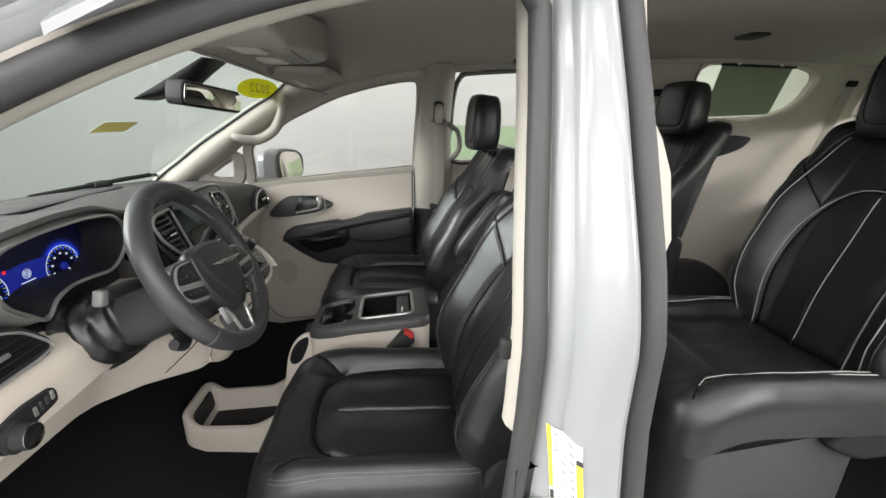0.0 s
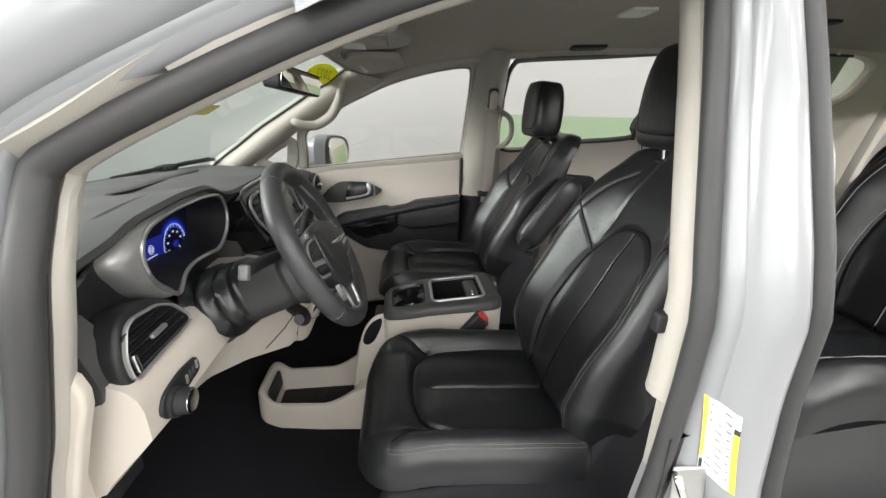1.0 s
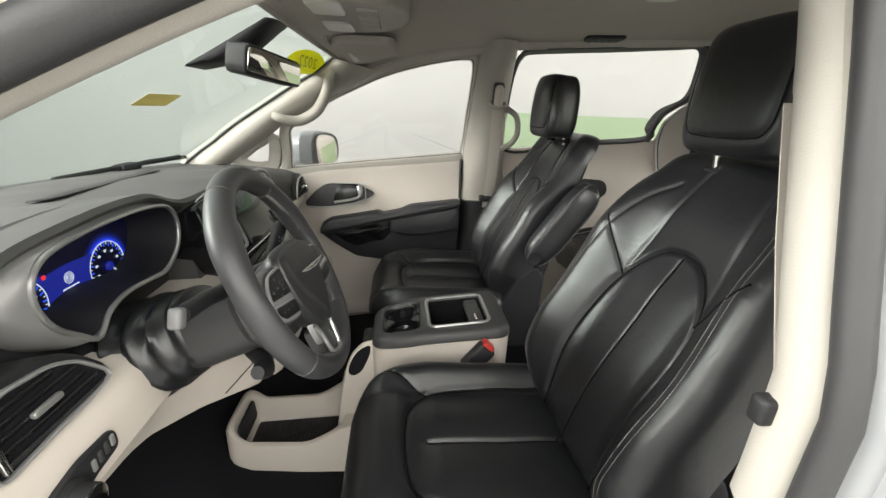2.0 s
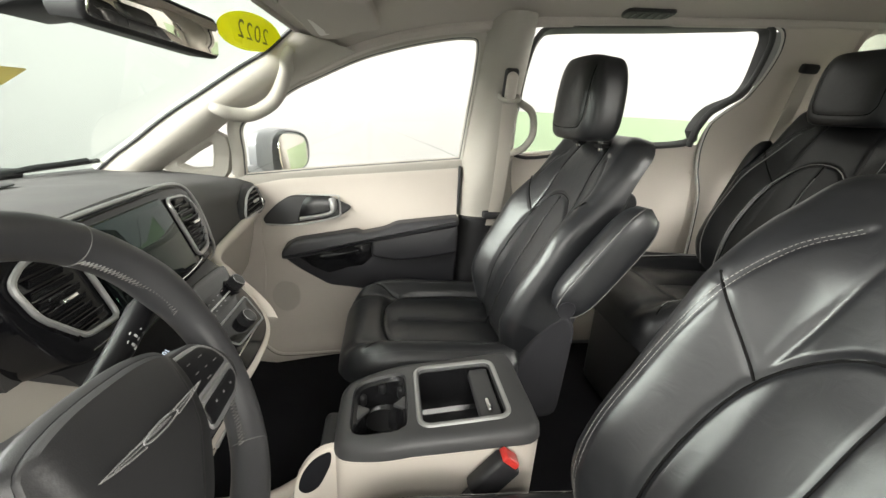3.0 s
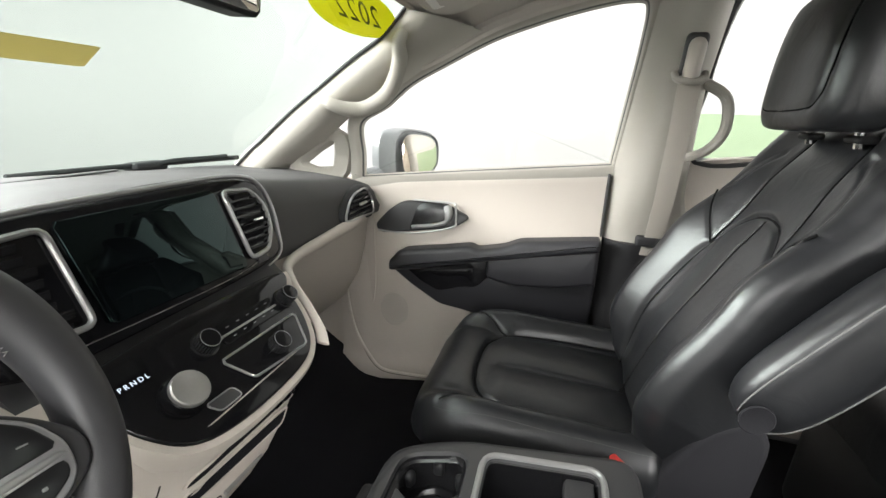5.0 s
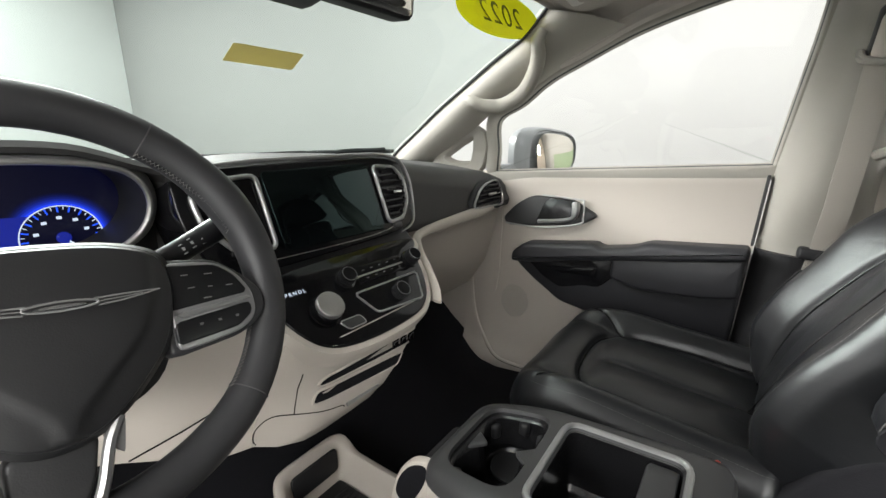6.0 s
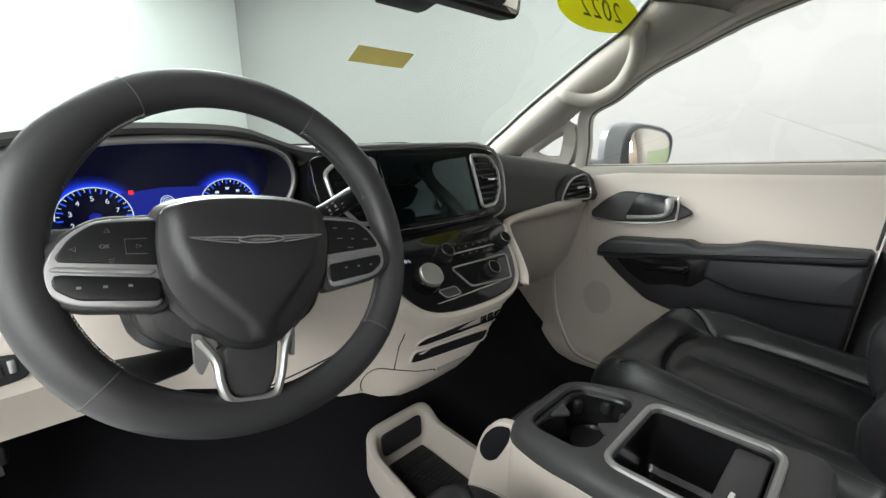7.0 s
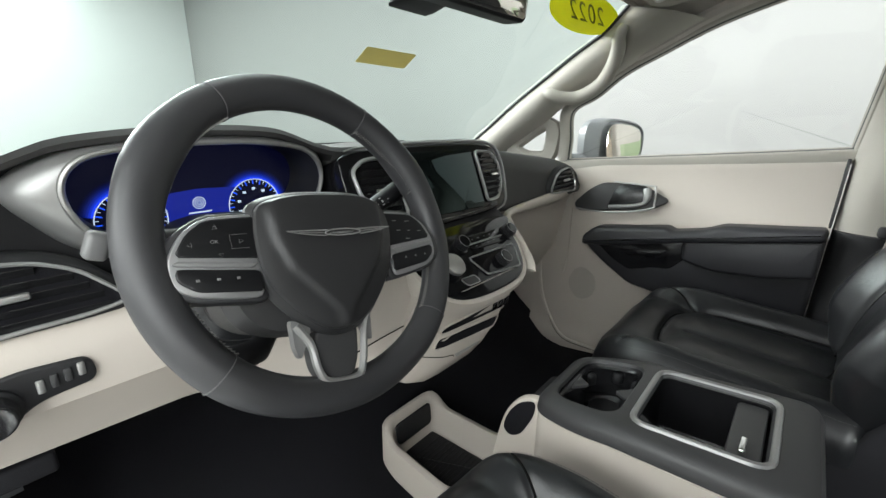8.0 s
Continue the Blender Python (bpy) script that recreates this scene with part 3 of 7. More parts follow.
# white edge stops low; the dark box above stands for its shaded upper part
box("door_edge", 0.845, -0.096, 0.70, 0.03, 0.006, 0.52, 0.002, PAINT, front_door)
box("dark_edge", 0.843, -0.0965, 1.07, 0.03, 0.007, 0.20, 0.002, RUBBER, front_door)

# sail post and quarter glass
for sg in (1, -1):
    bm = bmesh.new()
    side_band(bm, resample(round_poly(WIN_QUARTER, 0.012), 60), [(-0.004, -0.025), (0.0, 0.0), (0.006, 0.006), (0.045, 0.006), (0.05, -0.02)], sg)
    q = solid("trim_quarter_window", bm, TRIMGREY, "grey-beige surround of the small quarter window", "window trim", "structure")
    pane("pane", resample(round_poly(WIN_QUARTER, 0.012), 60), CLEAR, q, 0.02, sg)

# B pillar trims
for sg in (1, -1):
    bm = bmesh.new()
    rings = []
    for z in np.linspace(0.40, 1.64, 32):
        y0 = -0.105 - 0.03 * max(0, (z - 1.18) / 0.4) if sg > 0 else -0.180
        y1 = float(np.interp(z, [0.4, 0.98, 1.1, 1.4, 1.64], [-0.42, -0.36, -0.30, -0.275, -0.285]))
        if sg < 0:
            y1 = -0.325 - 0.03 * smooth01((z - 1.22) / 0.06) * smooth01((1.43 - z) / 0.05)
        x = side_x(0, z)
        ring = []
        for k in range(9):
            t = k / 8
            deep = 0.075 * smooth01((z - 0.95) / 0.25) + 0.03 if sg > 0 else 0.015
            ring.append((sg * (x - 0.004 - (0.0 if sg > 0 else 0.07) - deep * math.sin(math.pi * t) ** 0.45), y0 + (y1 - y0) * t, z))
        o = 0.03 if sg > 0 else -0.03
        rings.append(ring + [(sg * (x + o), y1, z), (sg * (x + o), y0, z)])
    loft(bm, rings)
    solid("trim_centre_pillar", bm, TRIMGREY, "grey-beige plastic trim of the centre pillar", "pillar trim", "structure")
    bm = bmesh.new()
    rings = []
    for z in np.linspace(0.40, 0.985, 16):
        x = side_x(0, z)
        rings.append([(sg * (x - 0.045 * math.sin(math.pi * k / 8) ** 0.5 - 0.01), (-0.104 if sg > 0 else -0.165) - 0.15 * k / 8, z) for k in range(9)] + [(sg * (x + 0.02 * sg), -0.254, z), (sg * (x + 0.02 * sg), -0.104 if sg > 0 else -0.165, z)])
    loft(bm, rings)
    solid("trim_pillar_foot", bm, SOFTBLACK, "black lower cover of the centre pillar", "pillar trim", "structure")

# sliding door, passenger side
slide = thing("sliding_door", (0.85, -0.75, 0.4), "closed sliding door with beige panel and wide window", "car door")
bm = bmesh.new()


def slide_f(u, v):
    y = -0.285 - 0.75 * u
    z = 0.42 + (float(np.interp(y, [-1.0, -0.6, -0.3], [1.285, 1.252, 1.218])) - 0.42) * v
    return (side_x(y, z) - 0.02 * math.exp(-((z - 1.0) / 0.15) ** 2), y, z)


sheet(bm, slide_f, 20, 24, (0.05, 0, 0))
part("door_panel", bm, BEIGE, slide)
bm = bmesh.new()
side_band(bm, resample(spline(WIN_SLIDE, 6, True), 120), [(-0.008, -0.03), (0.0, 0.0), (0.004, 0.007), (0.013, 0.006), (0.018, -0.01)])
part("window_frame", bm, DARK, slide)
pane("pane", resample(spline(WIN_SLIDE, 6, True), 120), CLEAR, slide, 0.03)
bm = bmesh.new()
tube(bm, [(side_x(p[0], p[1]) - 0.010, p[0], p[1]) for p in spline([(-0.40, 1.632), (-0.70, 1.655), (-0.95, 1.674), (-1.055, 1.676), (-1.088, 1.65), (-1.098, 1.60), (-1.096, 1.54), (-1.083, 1.482), (-1.040, 1.440), (-0.990, 1.400), (-0.966, 1.335), (-0.965, 1.28)], 6)], [0.008] * 12 + [0.009] * 36 + [0.012] * 19, 10)
part("door_seal", bm, RUBBER, slide, "black rubber door seal")
SLIDE_EDGE = [(-1.071, 1.676), (-1.105, 1.664), (-1.125, 1.640), (-1.134, 1.594), (-1.125, 1.532), (-1.112, 1.494), (-1.094, 1.456), (-1.062, 1.425), (-1.026, 1.390), (-1.004, 1.350), (-1.010, 1.268), (-1.045, 1.170), (-1.075, 1.074), (-1.085, 0.903), (-1.085, 0.70)]
bm = bmesh.new()
tube(bm, [(side_x(p[0], p[1]) - 0.014, p[0], p[1]) for p in spline(SLIDE_EDGE, 6)], 0.0045, 8)
part("edge_strip", bm, TRIMLIGHT, slide, "pale edge strip of the sliding door")
bm = bmesh.new()
tube(bm, [(side_x(p[0], p[1]) - 0.012, p[0] - 0.007, p[1] + 0.003) for p in spline(SLIDE_EDGE, 6)], 0.005, 8)
part("dark_edge", bm, RUBBER, slide, "dark gap along the sliding door")
bm = bmesh.new()
loft(bm, [[(side_x(y, z) - d, y, z) for y, z, d in ((y0, z0, 0.0), (y0, z0, 0.012), (y1, z1, 0.014), (y1, z1, 0.0))] for y0, z0, y1, z1 in ((-1.090, 1.660, -1.104, 1.662), (-1.100, 1.635, -1.123, 1.637), (-1.103, 1.595, -1.132, 1.594), (-1.102, 1.540, -1.124, 1.534), (-1.096, 1.500, -1.112, 1.496))])
part("edge_plate", bm, SATINGREY, slide, "grey metal plate on the door edge")
bm = bmesh.new()
slab(bm, resample(round_poly([(-0.62, 1.10), (-0.80, 1.09), (-0.82, 1.03), (-0.74, 0.97), (-0.60, 1.02)], 0.03), 50), lambda y, z, w: Vector((side_x(y, z) - 0.012 - w, y, z)), 0.02, 0.01)
part("door_handle", bm, SOFTBLACK, slide, "black inner handle of the sliding door")

# C pillar and rear quarters, both sides
for sg in (1, -1):
    y0 = -1.0 if sg > 0 else -1.42
    bm = bmesh.new()
    if sg > 0:
        FRONT = [(-1.0, 0.45), (-1.0, 0.9), (-1.0, 1.28), (-1.03, 1.39), (-1.115, 1.46), (-1.145, 1.55), (-1.125, 1.65), (-1.08, 1.735)]
    else:
        FRONT = [(-1.42, 0.45), (-1.42, 0.9), (-1.42, 1.28), (-1.42, 1.39), (-1.42, 1.46), (-1.42, 1.55), (-1.42, 1.65), (-1.40, 1.69)]
    fr = resample(spline(FRONT, 5), 30, False)
    rings = []
    for p in fr:
        row = []
        for k in range(9):
            t = k / 8
            y = p[0] + (-1.44 - p[0]) * t
            row.append((sg * (side_x(y, p[1]) - 0.02 * math.sin(math.pi * t)), y, p[1]))
        rings.append(row)
    loft(bm, rings, False, False)
    solid("trim_rear_pillar", bm, BEIGE, "beige plastic trim behind the sliding door", "pillar trim", "structure")
    outl = resample(round_poly(WIN_REAR, 0.05), 80)
    cy, cz = -1.74, 1.57
    outer = []
    for y, z in outl:
        a = math.atan2(z - cz, y - cy)
        d = min(0.32 / max(1e-6, abs(math.cos(a))) if math.cos(a) > 0 else 0.62 / max(1e-6, abs(math.cos(a))), 0.15 / max(1e-6, abs(math.sin(a))) if math.sin(a) > 0 else 1.15 / max(1e-6, abs(math.sin(a))))
        outer.append((cy + d * math.cos(a), cz + d * math.sin(a)))
    bm = bmesh.new()
    rings = []
    for k in range(8):
        t = [-0.0, 0.02, 0.06, 0.15, 0.3, 0.5, 0.75, 1.0][k]
        lift = [-0.03, 0.0, 0.012, 0.012, 0.012, 0.02, 0.02, 0.0][k]
        rings.append([(sg * (side_x(o[0] + (q[0] - o[0]) * t, o[1] + (q[1] - o[1]) * t) - lift), o[0] + (q[0] - o[0]) * t, o[1] + (q[1] - o[1]) * t) for o, q in zip(outl, outer)])
    loft(bm, rings, True, False)
    quarter = solid("trim_rear_quarter", bm, BEIGE, "beige-grey side panel round the rear quarter window", "side panel", "structure")
    pane("pane", outl, PRIVACY, quarter, 0.02, sg)

for z0, z1, nm in ((0.32, 1.12, "lower"), (1.47, 1.73, "upper")):
    bm = bmesh.new()
    rbox(bm, pose(0, -2.42, (z0 + z1) / 2), 1.72, 0.06, z1 - z0, 0.02, 3)
    solid("wall_tailgate", bm, TRIMGREY, "grey-beige inner panel of the tailgate, " + nm + " part", "tailgate", "structure")
bm = bmesh.new()
rbox(bm, pose(0, -2.43, 1.295), 1.60, 0.005, 0.36, 0.002, 1)
solid("window_tailgate", bm, PRIVACY, "tinted glass of the tailgate window", "rear window", "structure").visible_shadow = False


# ---- driver side: white body round the open door ----
def open_x(y, z):
    """Half width of the body at the driver door opening."""
    k = smooth01((z - 1.16) / 0.16)
    return 0.83 * (1 - k) + side_x(y, z) * k


OPENING = [(0.76, 0.42), (0.735, 0.60), (0.695, 0.80), (0.662, 0.94), (0.640, 1.009), (0.618, 1.102), (0.600, 1.185), (0.597, 1.265), (0.598, 1.310), (0.572, 1.350), (0.411, 1.432), (0.245, 1.507), (0.10, 1.558), (-0.03, 1.588), (-0.11, 1.59)]
path = resample(spline(OPENING, 6), 90, False)
rings, seal = [], []
for i, p in enumerate(path):
    t = path[min(i + 1, 89)] - path[max(i - 1, 0)]
    t = t / np.linalg.norm(t)
    n = np.array([t[1], -t[0]])
    base = open_x(p[0], p[1])
    sec = [(0.008, -0.04), (0.010, 0.0), (0.016, 0.016), (0.028, 0.022), (0.033, 0.014), (0.042, 0.014), (0.050, 0.030), (0.075, 0.038), (0.11, 0.030), (0.15, 0.0), (0.175, -0.05), (0.18, -0.13)]
    rings.append([(-(base + dx), p[0] + n[0] * d, p[1] + n[1] * d) for d, dx in sec])
    seal.append((-(base - 0.002), p[0] - n[0] * 0.009, p[1] - n[1] * 0.009))
bm = bmesh.new()
loft(bm, rings, False, False)
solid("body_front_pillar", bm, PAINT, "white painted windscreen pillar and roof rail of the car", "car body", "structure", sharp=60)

PILLAR_Z = [0.4, 0.7, 0.9, 1.05, 1.25, 1.45, 1.63]
PILLAR_Y0 = [-0.14, -0.155, -0.182, -0.192, -0.196, -0.203, -0.205]
PILLAR_Y1 = [-0.42, -0.36, -0.315, -0.300, -0.301, -0.285, -0.265]


def pillar_x(z):
    return 0.825 - max(0, z - 1.17) * 0.30


def pillar_y(table, z):
    return float(np.interp(z, PILLAR_Z, table))


rings = []
for z in np.linspace(0.40, 1.63, 40):
    y0, y1, x = pillar_y(PILLAR_Y0, z), pillar_y(PILLAR_Y1, z), pillar_x(z)
    low = smooth01((1.0 - z) / 0.15)
    sec = [(0.0, -0.05), (0.0, -0.005), (0.05, 0.006), (0.16, 0.012), (0.27 + 0.1 * low, 0.012), (0.36 + 0.12 * low, 0.030 + 0.012 * low), (0.6, 0.036 + 0.01 * low), (0.85, 0.036), (0.95, 0.030), (1.0, 0.012), (1.0, -0.05)]
    rings.append([(-(x + dx), y0 + (y1 - y0) * t, z) for t, dx in sec])
bm = bmesh.new()
loft(bm, rings)
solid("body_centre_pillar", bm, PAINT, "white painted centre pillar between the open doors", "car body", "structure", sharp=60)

# seals: front opening down the pillar, then the rear door opening
bm = bmesh.new()
front = [(-pillar_x(z), pillar_y(PILLAR_Y0, z) + 0.0155, z) for z in np.linspace(1.545, 0.42, 24)]
tube(bm, seal + [(-0.715, -0.165, 1.578)] + front, [0.0185] * len(seal) + [0.016] + [0.0145] * len(front), 12)
solid("door_seal", bm, RUBBER, "dark rubber seal round the driver door opening", "door seal")
bm = bmesh.new()
tube(bm, [(-pillar_x(z) - 0.010, pillar_y(PILLAR_Y1, z) - 0.020, z) for z in np.linspace(1.62, 0.42, 30)], 0.0175, 12)
solid("door_seal", bm, RUBBER, "dark rubber seal along the rear door opening", "door seal")

# beige inner lining along the opening
bm = bmesh.new()
rings = []
for i, p in enumerate(path):
    t = path[min(i + 1, 89)] - path[max(i - 1, 0)]
    t = t / np.linalg.norm(t)
    n = np.array([t[1], -t[0]])
    base = open_x(p[0], p[1])
    rings.append([(-(base - dx), p[0] - n[0] * d, p[1] - n[1] * d) for d, dx in ((0.0, 0.05), (0.014, 0.026), (0.022, 0.022), (0.028, 0.028), (0.030, 0.038), (0.024, 0.055), (0.0, 0.07))])
loft(bm, rings, False, False)
solid("trim_opening", bm, TRIMGREY, "beige plastic lining of the driver door opening", "door lining", "structure")
bm = bmesh.new()
rings = []
for z in np.linspace(1.02, 1.60, 24):
    x, y = pillar_x(z), pillar_y(PILLAR_Y0, z) + 0.012
    rings.append([(-(x - 0.012), y - 0.012, z), (-(x - 0.014), y + 0.004, z), (-(x - 0.020), y + 0.012, z), (-(x - 0.032), y + 0.018, z), (-(x - 0.048), y + 0.019, z), (-(x - 0.062), y + 0.012, z), (-(x - 0.075), y - 0.004, z), (-(x - 0.075), y - 0.012, z)])
loft(bm, rings)
solid("trim_pillar_edge", bm, TRIMGREY, "beige edge of the centre pillar trim", "pillar trim", "structure")

# beige cover at the hinge pillar
bm = bmesh.new()
COVER = [(0.655, 0.40), (0.645, 0.80), (0.630, 0.89), (0.597, 1.005), (0.586, 1.035), (0.585, 1.058), (0.590, 1.076), (0.605, 1.088), (0.64, 1.085), (0.70, 1.0), (0.76, 0.80), (0.80, 0.40)]
slab(bm, resample(round_poly(COVER, 0.02), 70), lambda y, z, w: Vector((-(0.777 + w), y, z)), 0.018, 0.008, 4)
solid("trim_hinge_cover", bm, BEIGE, "beige cover at the foot of the windscreen pillar", "pillar trim", "structure")

# sill and floor edge under the doors
bm = bmesh.new()
rbox(bm, pose(-0.86, -0.4, 0.35), 0.16, 2.6, 0.14, 0.04, 4)
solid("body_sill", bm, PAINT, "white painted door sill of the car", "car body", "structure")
bm = bmesh.new()
rbox(bm, pose(0.90, -0.6, 0.55), 0.06, 3.4, 0.8, 0.02, 3)
solid("body_side", bm, PAINT, "white outer side of the car", "car body", "structure")


# ---- seats ----
SEAMGREY = material("grey_piping", (0.22, 0.22, 0.215), 0.6)
SEATTHREAD = material("dim_thread", (0.11, 0.11, 0.107), 0.8)


def seam_depth(xy, seams):
    """How deep the seams cut at the points xy; seams are (points, depth, width)."""
    out = np.zeros(len(xy))
    for pts, depth, width in seams:
        p = np.array(pts, float)
        best = np.full(len(xy), 9.0)
        for a, b in zip(p, p[1:]):
            ab = b - a
            t = np.clip(((xy - a) @ ab) / max(1e-12, ab @ ab), 0, 1)
            best = np.minimum(best, np.linalg.norm(xy - (a + t[:, None] * ab), axis=1))
        out = np.maximum(out, depth * np.exp(-(best / width) ** 2))
    return out


def pillow(bm, m, half, length, height, rx, r0, r1, skirt, seams=(), nx=176, ny=176, sk0=None, sk1=None, thin=None):
    """Upholstery: a sheet over local x (width) and y (length) that rolls down at its edges; height(x, y) shapes the top."""
    def edge(r, sk, n):
        return [(r - r * math.cos(a), r - r * math.sin(a) + 0.0) for a in (math.pi / 2 * k / n for k in range(n + 1))], sk

    arc = 7
    across = []
    for k in (0.0, 0.5):
        across.append((-1, 0.0, rx + skirt * (1 - k)))
    for k in range(arc):
        a = math.pi / 2 * k / arc
        across.append((-1, rx * (1 - math.cos(a)), rx * (1 - math.sin(a))))
    inner = [(-1 + 2 * i / (nx - 1)) for i in range(nx)]
    left, right = across, [(1, o, d) for _, o, d in reversed(across)]
    s0, s1 = skirt if sk0 is None else sk0, skirt if sk1 is None else sk1
    rows = [(0.0, r0 + s0), (0.0, r0 + s0 * 0.5)]
    for k in range(arc):
        a = math.pi / 2 * k / arc
        rows.append((r0 * (1 - math.cos(a)), r0 * (1 - math.sin(a))))
    rows += [(r0 + (length - r0 - r1) * i / (ny - 1), 0.0) for i in range(ny)]
    for k in range(arc):
        a = math.pi / 2 * (1 - (k + 1) / arc)
        rows.append((length - r1 * (1 - math.cos(a)), r1 * (1 - math.sin(a))))
    rows += [(length, r1 + s1 * 0.5), (length, r1 + s1)]
    pts, drops = [], []
    full = skirt
    for y, dy in rows:
        hw = half(y)
        lim = rx + full * (1.0 if thin is None else thin(y))
        for sg, o, d in left:
            pts.append((sg * (hw - o), y))
            drops.append(min(d + dy, lim))
        for f in inner:
            pts.append((f * (hw - rx), y))
            drops.append(min(dy, lim))
        for sg, o, d in right:
            pts.append((sg * (hw - o), y))
            drops.append(min(d + dy, lim))
    xy = np.array(pts)
    cut = seam_depth(xy, seams) if seams else np.zeros(len(xy))
    n = len(left) + len(inner) + len(right)
    verts = []
    for i, (x, y) in enumerate(pts):
        verts.append(m @ Vector((x, y, height(x, y) - drops[i] - cut[i])))
    loft(bm, [verts[i * n:(i + 1) * n] for i in range(len(rows))], False, False)
    # underside
    b = bm.verts
    b.ensure_lookup_table()
    base = len(b) - len(verts)
    ring = [b[base + i] for i in range(n)] + [b[base + r * n + n - 1] for r in range(1, len(rows))]
    ring += [b[base + (len(rows) - 1) * n + i] for i in range(n - 2, -1, -1)] + [b[base + r * n] for r in range(len(rows) - 2, 0, -1)]
    bm.faces.new(ring)


def rounded_half(w, length, rc0, rc1, table=None):
    """Half width along y with rounded plan corners."""
    def half(y):
        h = w if table is None else float(np.interp(y, [t[0] for t in table], [t[1] for t in table]))
        if y < rc0:
            h -= rc0 * (1 - math.sqrt(max(0, 1 - ((rc0 - y) / rc0) ** 2)))
        if y > length - rc1:
            h -= rc1 * (1 - math.sqrt(max(0, 1 - ((y - length + rc1) / rc1) ** 2)))
        return max(h, 0.03)
    return half


def headrest_front(x, z, w, d, h):
    """How far the front of a head restraint stands out at x, z."""
    zz = math.copysign(min(0.999, abs(z) / (h / 2)) ** (1 / 0.85), z)
    sa = math.sqrt(1 - zz * zz)
    ww = w / 2 * sa ** 0.22 * (1 - 0.06 * zz)
    dd = d / 2 * sa ** 0.30 * (1 - 0.07 * zz)
    c = min(0.999, abs(x) / ww) ** (1 / 0.42)
    return dd * (1 - c * c) ** 0.3 + 0.012 * (1 - (x / (w / 2)) ** 2)


def headrest_seam(w, h):
    """The U-shaped seam on the front of a head restraint."""
    u = [(-0.375, 0.36), (-0.375, -0.10), (-0.350, -0.27), (-0.24, -0.345), (0.24, -0.345), (0.350, -0.27), (0.375, -0.10), (0.375, 0.36)]
    return [(x * w, z * h) for x, z in resample(spline(u, 6), 70, False)]


def headrest_mesh(bm, m, w, d, h):
    """A padded head restraint: rounded block, crowned front, with a seam set in from its edge."""
    rings = []
    nz = 48
    seam = np.array(headrest_seam(w, h))
    for k in range(nz + 1):
        a = math.pi * k / nz
        zz = -math.cos(a)
        s = max(1e-3, math.sin(a)) ** 0.22
        z = h / 2 * (abs(zz) ** 0.85) * (1 if zz > 0 else -1)
        ww = w / 2 * s * (1 - 0.06 * zz)
        dd = d / 2 * max(1e-3, math.sin(a)) ** 0.30 * (1 - 0.07 * zz)
        ring = []
        for i in range(132):
            b = 2 * math.pi * i / 132
            c, q = math.cos(b), math.sin(b)
            x = ww * (abs(c) ** 0.42) * (1 if c > 0 else -1)
            y = dd * (abs(q) ** 0.6) * (1 if q > 0 else -1)
            if y > 0:
                y += 0.012 * (1 - (x / (w / 2)) ** 2)
                y -= 0.0035 * math.exp(-(np.min(np.hypot(seam[:, 0] - x, seam[:, 1] - z)) / 0.0045) ** 2)
            ring.append(m @ Vector((x, y, z + 0.010 * zz * max(0.0, y) / d)))
        rings.append(ring)
    loft(bm, rings)


def seam_lines(parent, m, height, seams):
    """A thin dark thread in each seam of the upholstery."""
    for pts, depth, width in seams:
        bm = bmesh.new()
        line = resample([np.array(p) for p in pts], 40, False)
        tube(bm, [m @ Vector((x, y, height(x, y) - depth + 0.0006)) for x, y in line], 0.0019, 6)
        part("seam", bm, SEAM, parent)


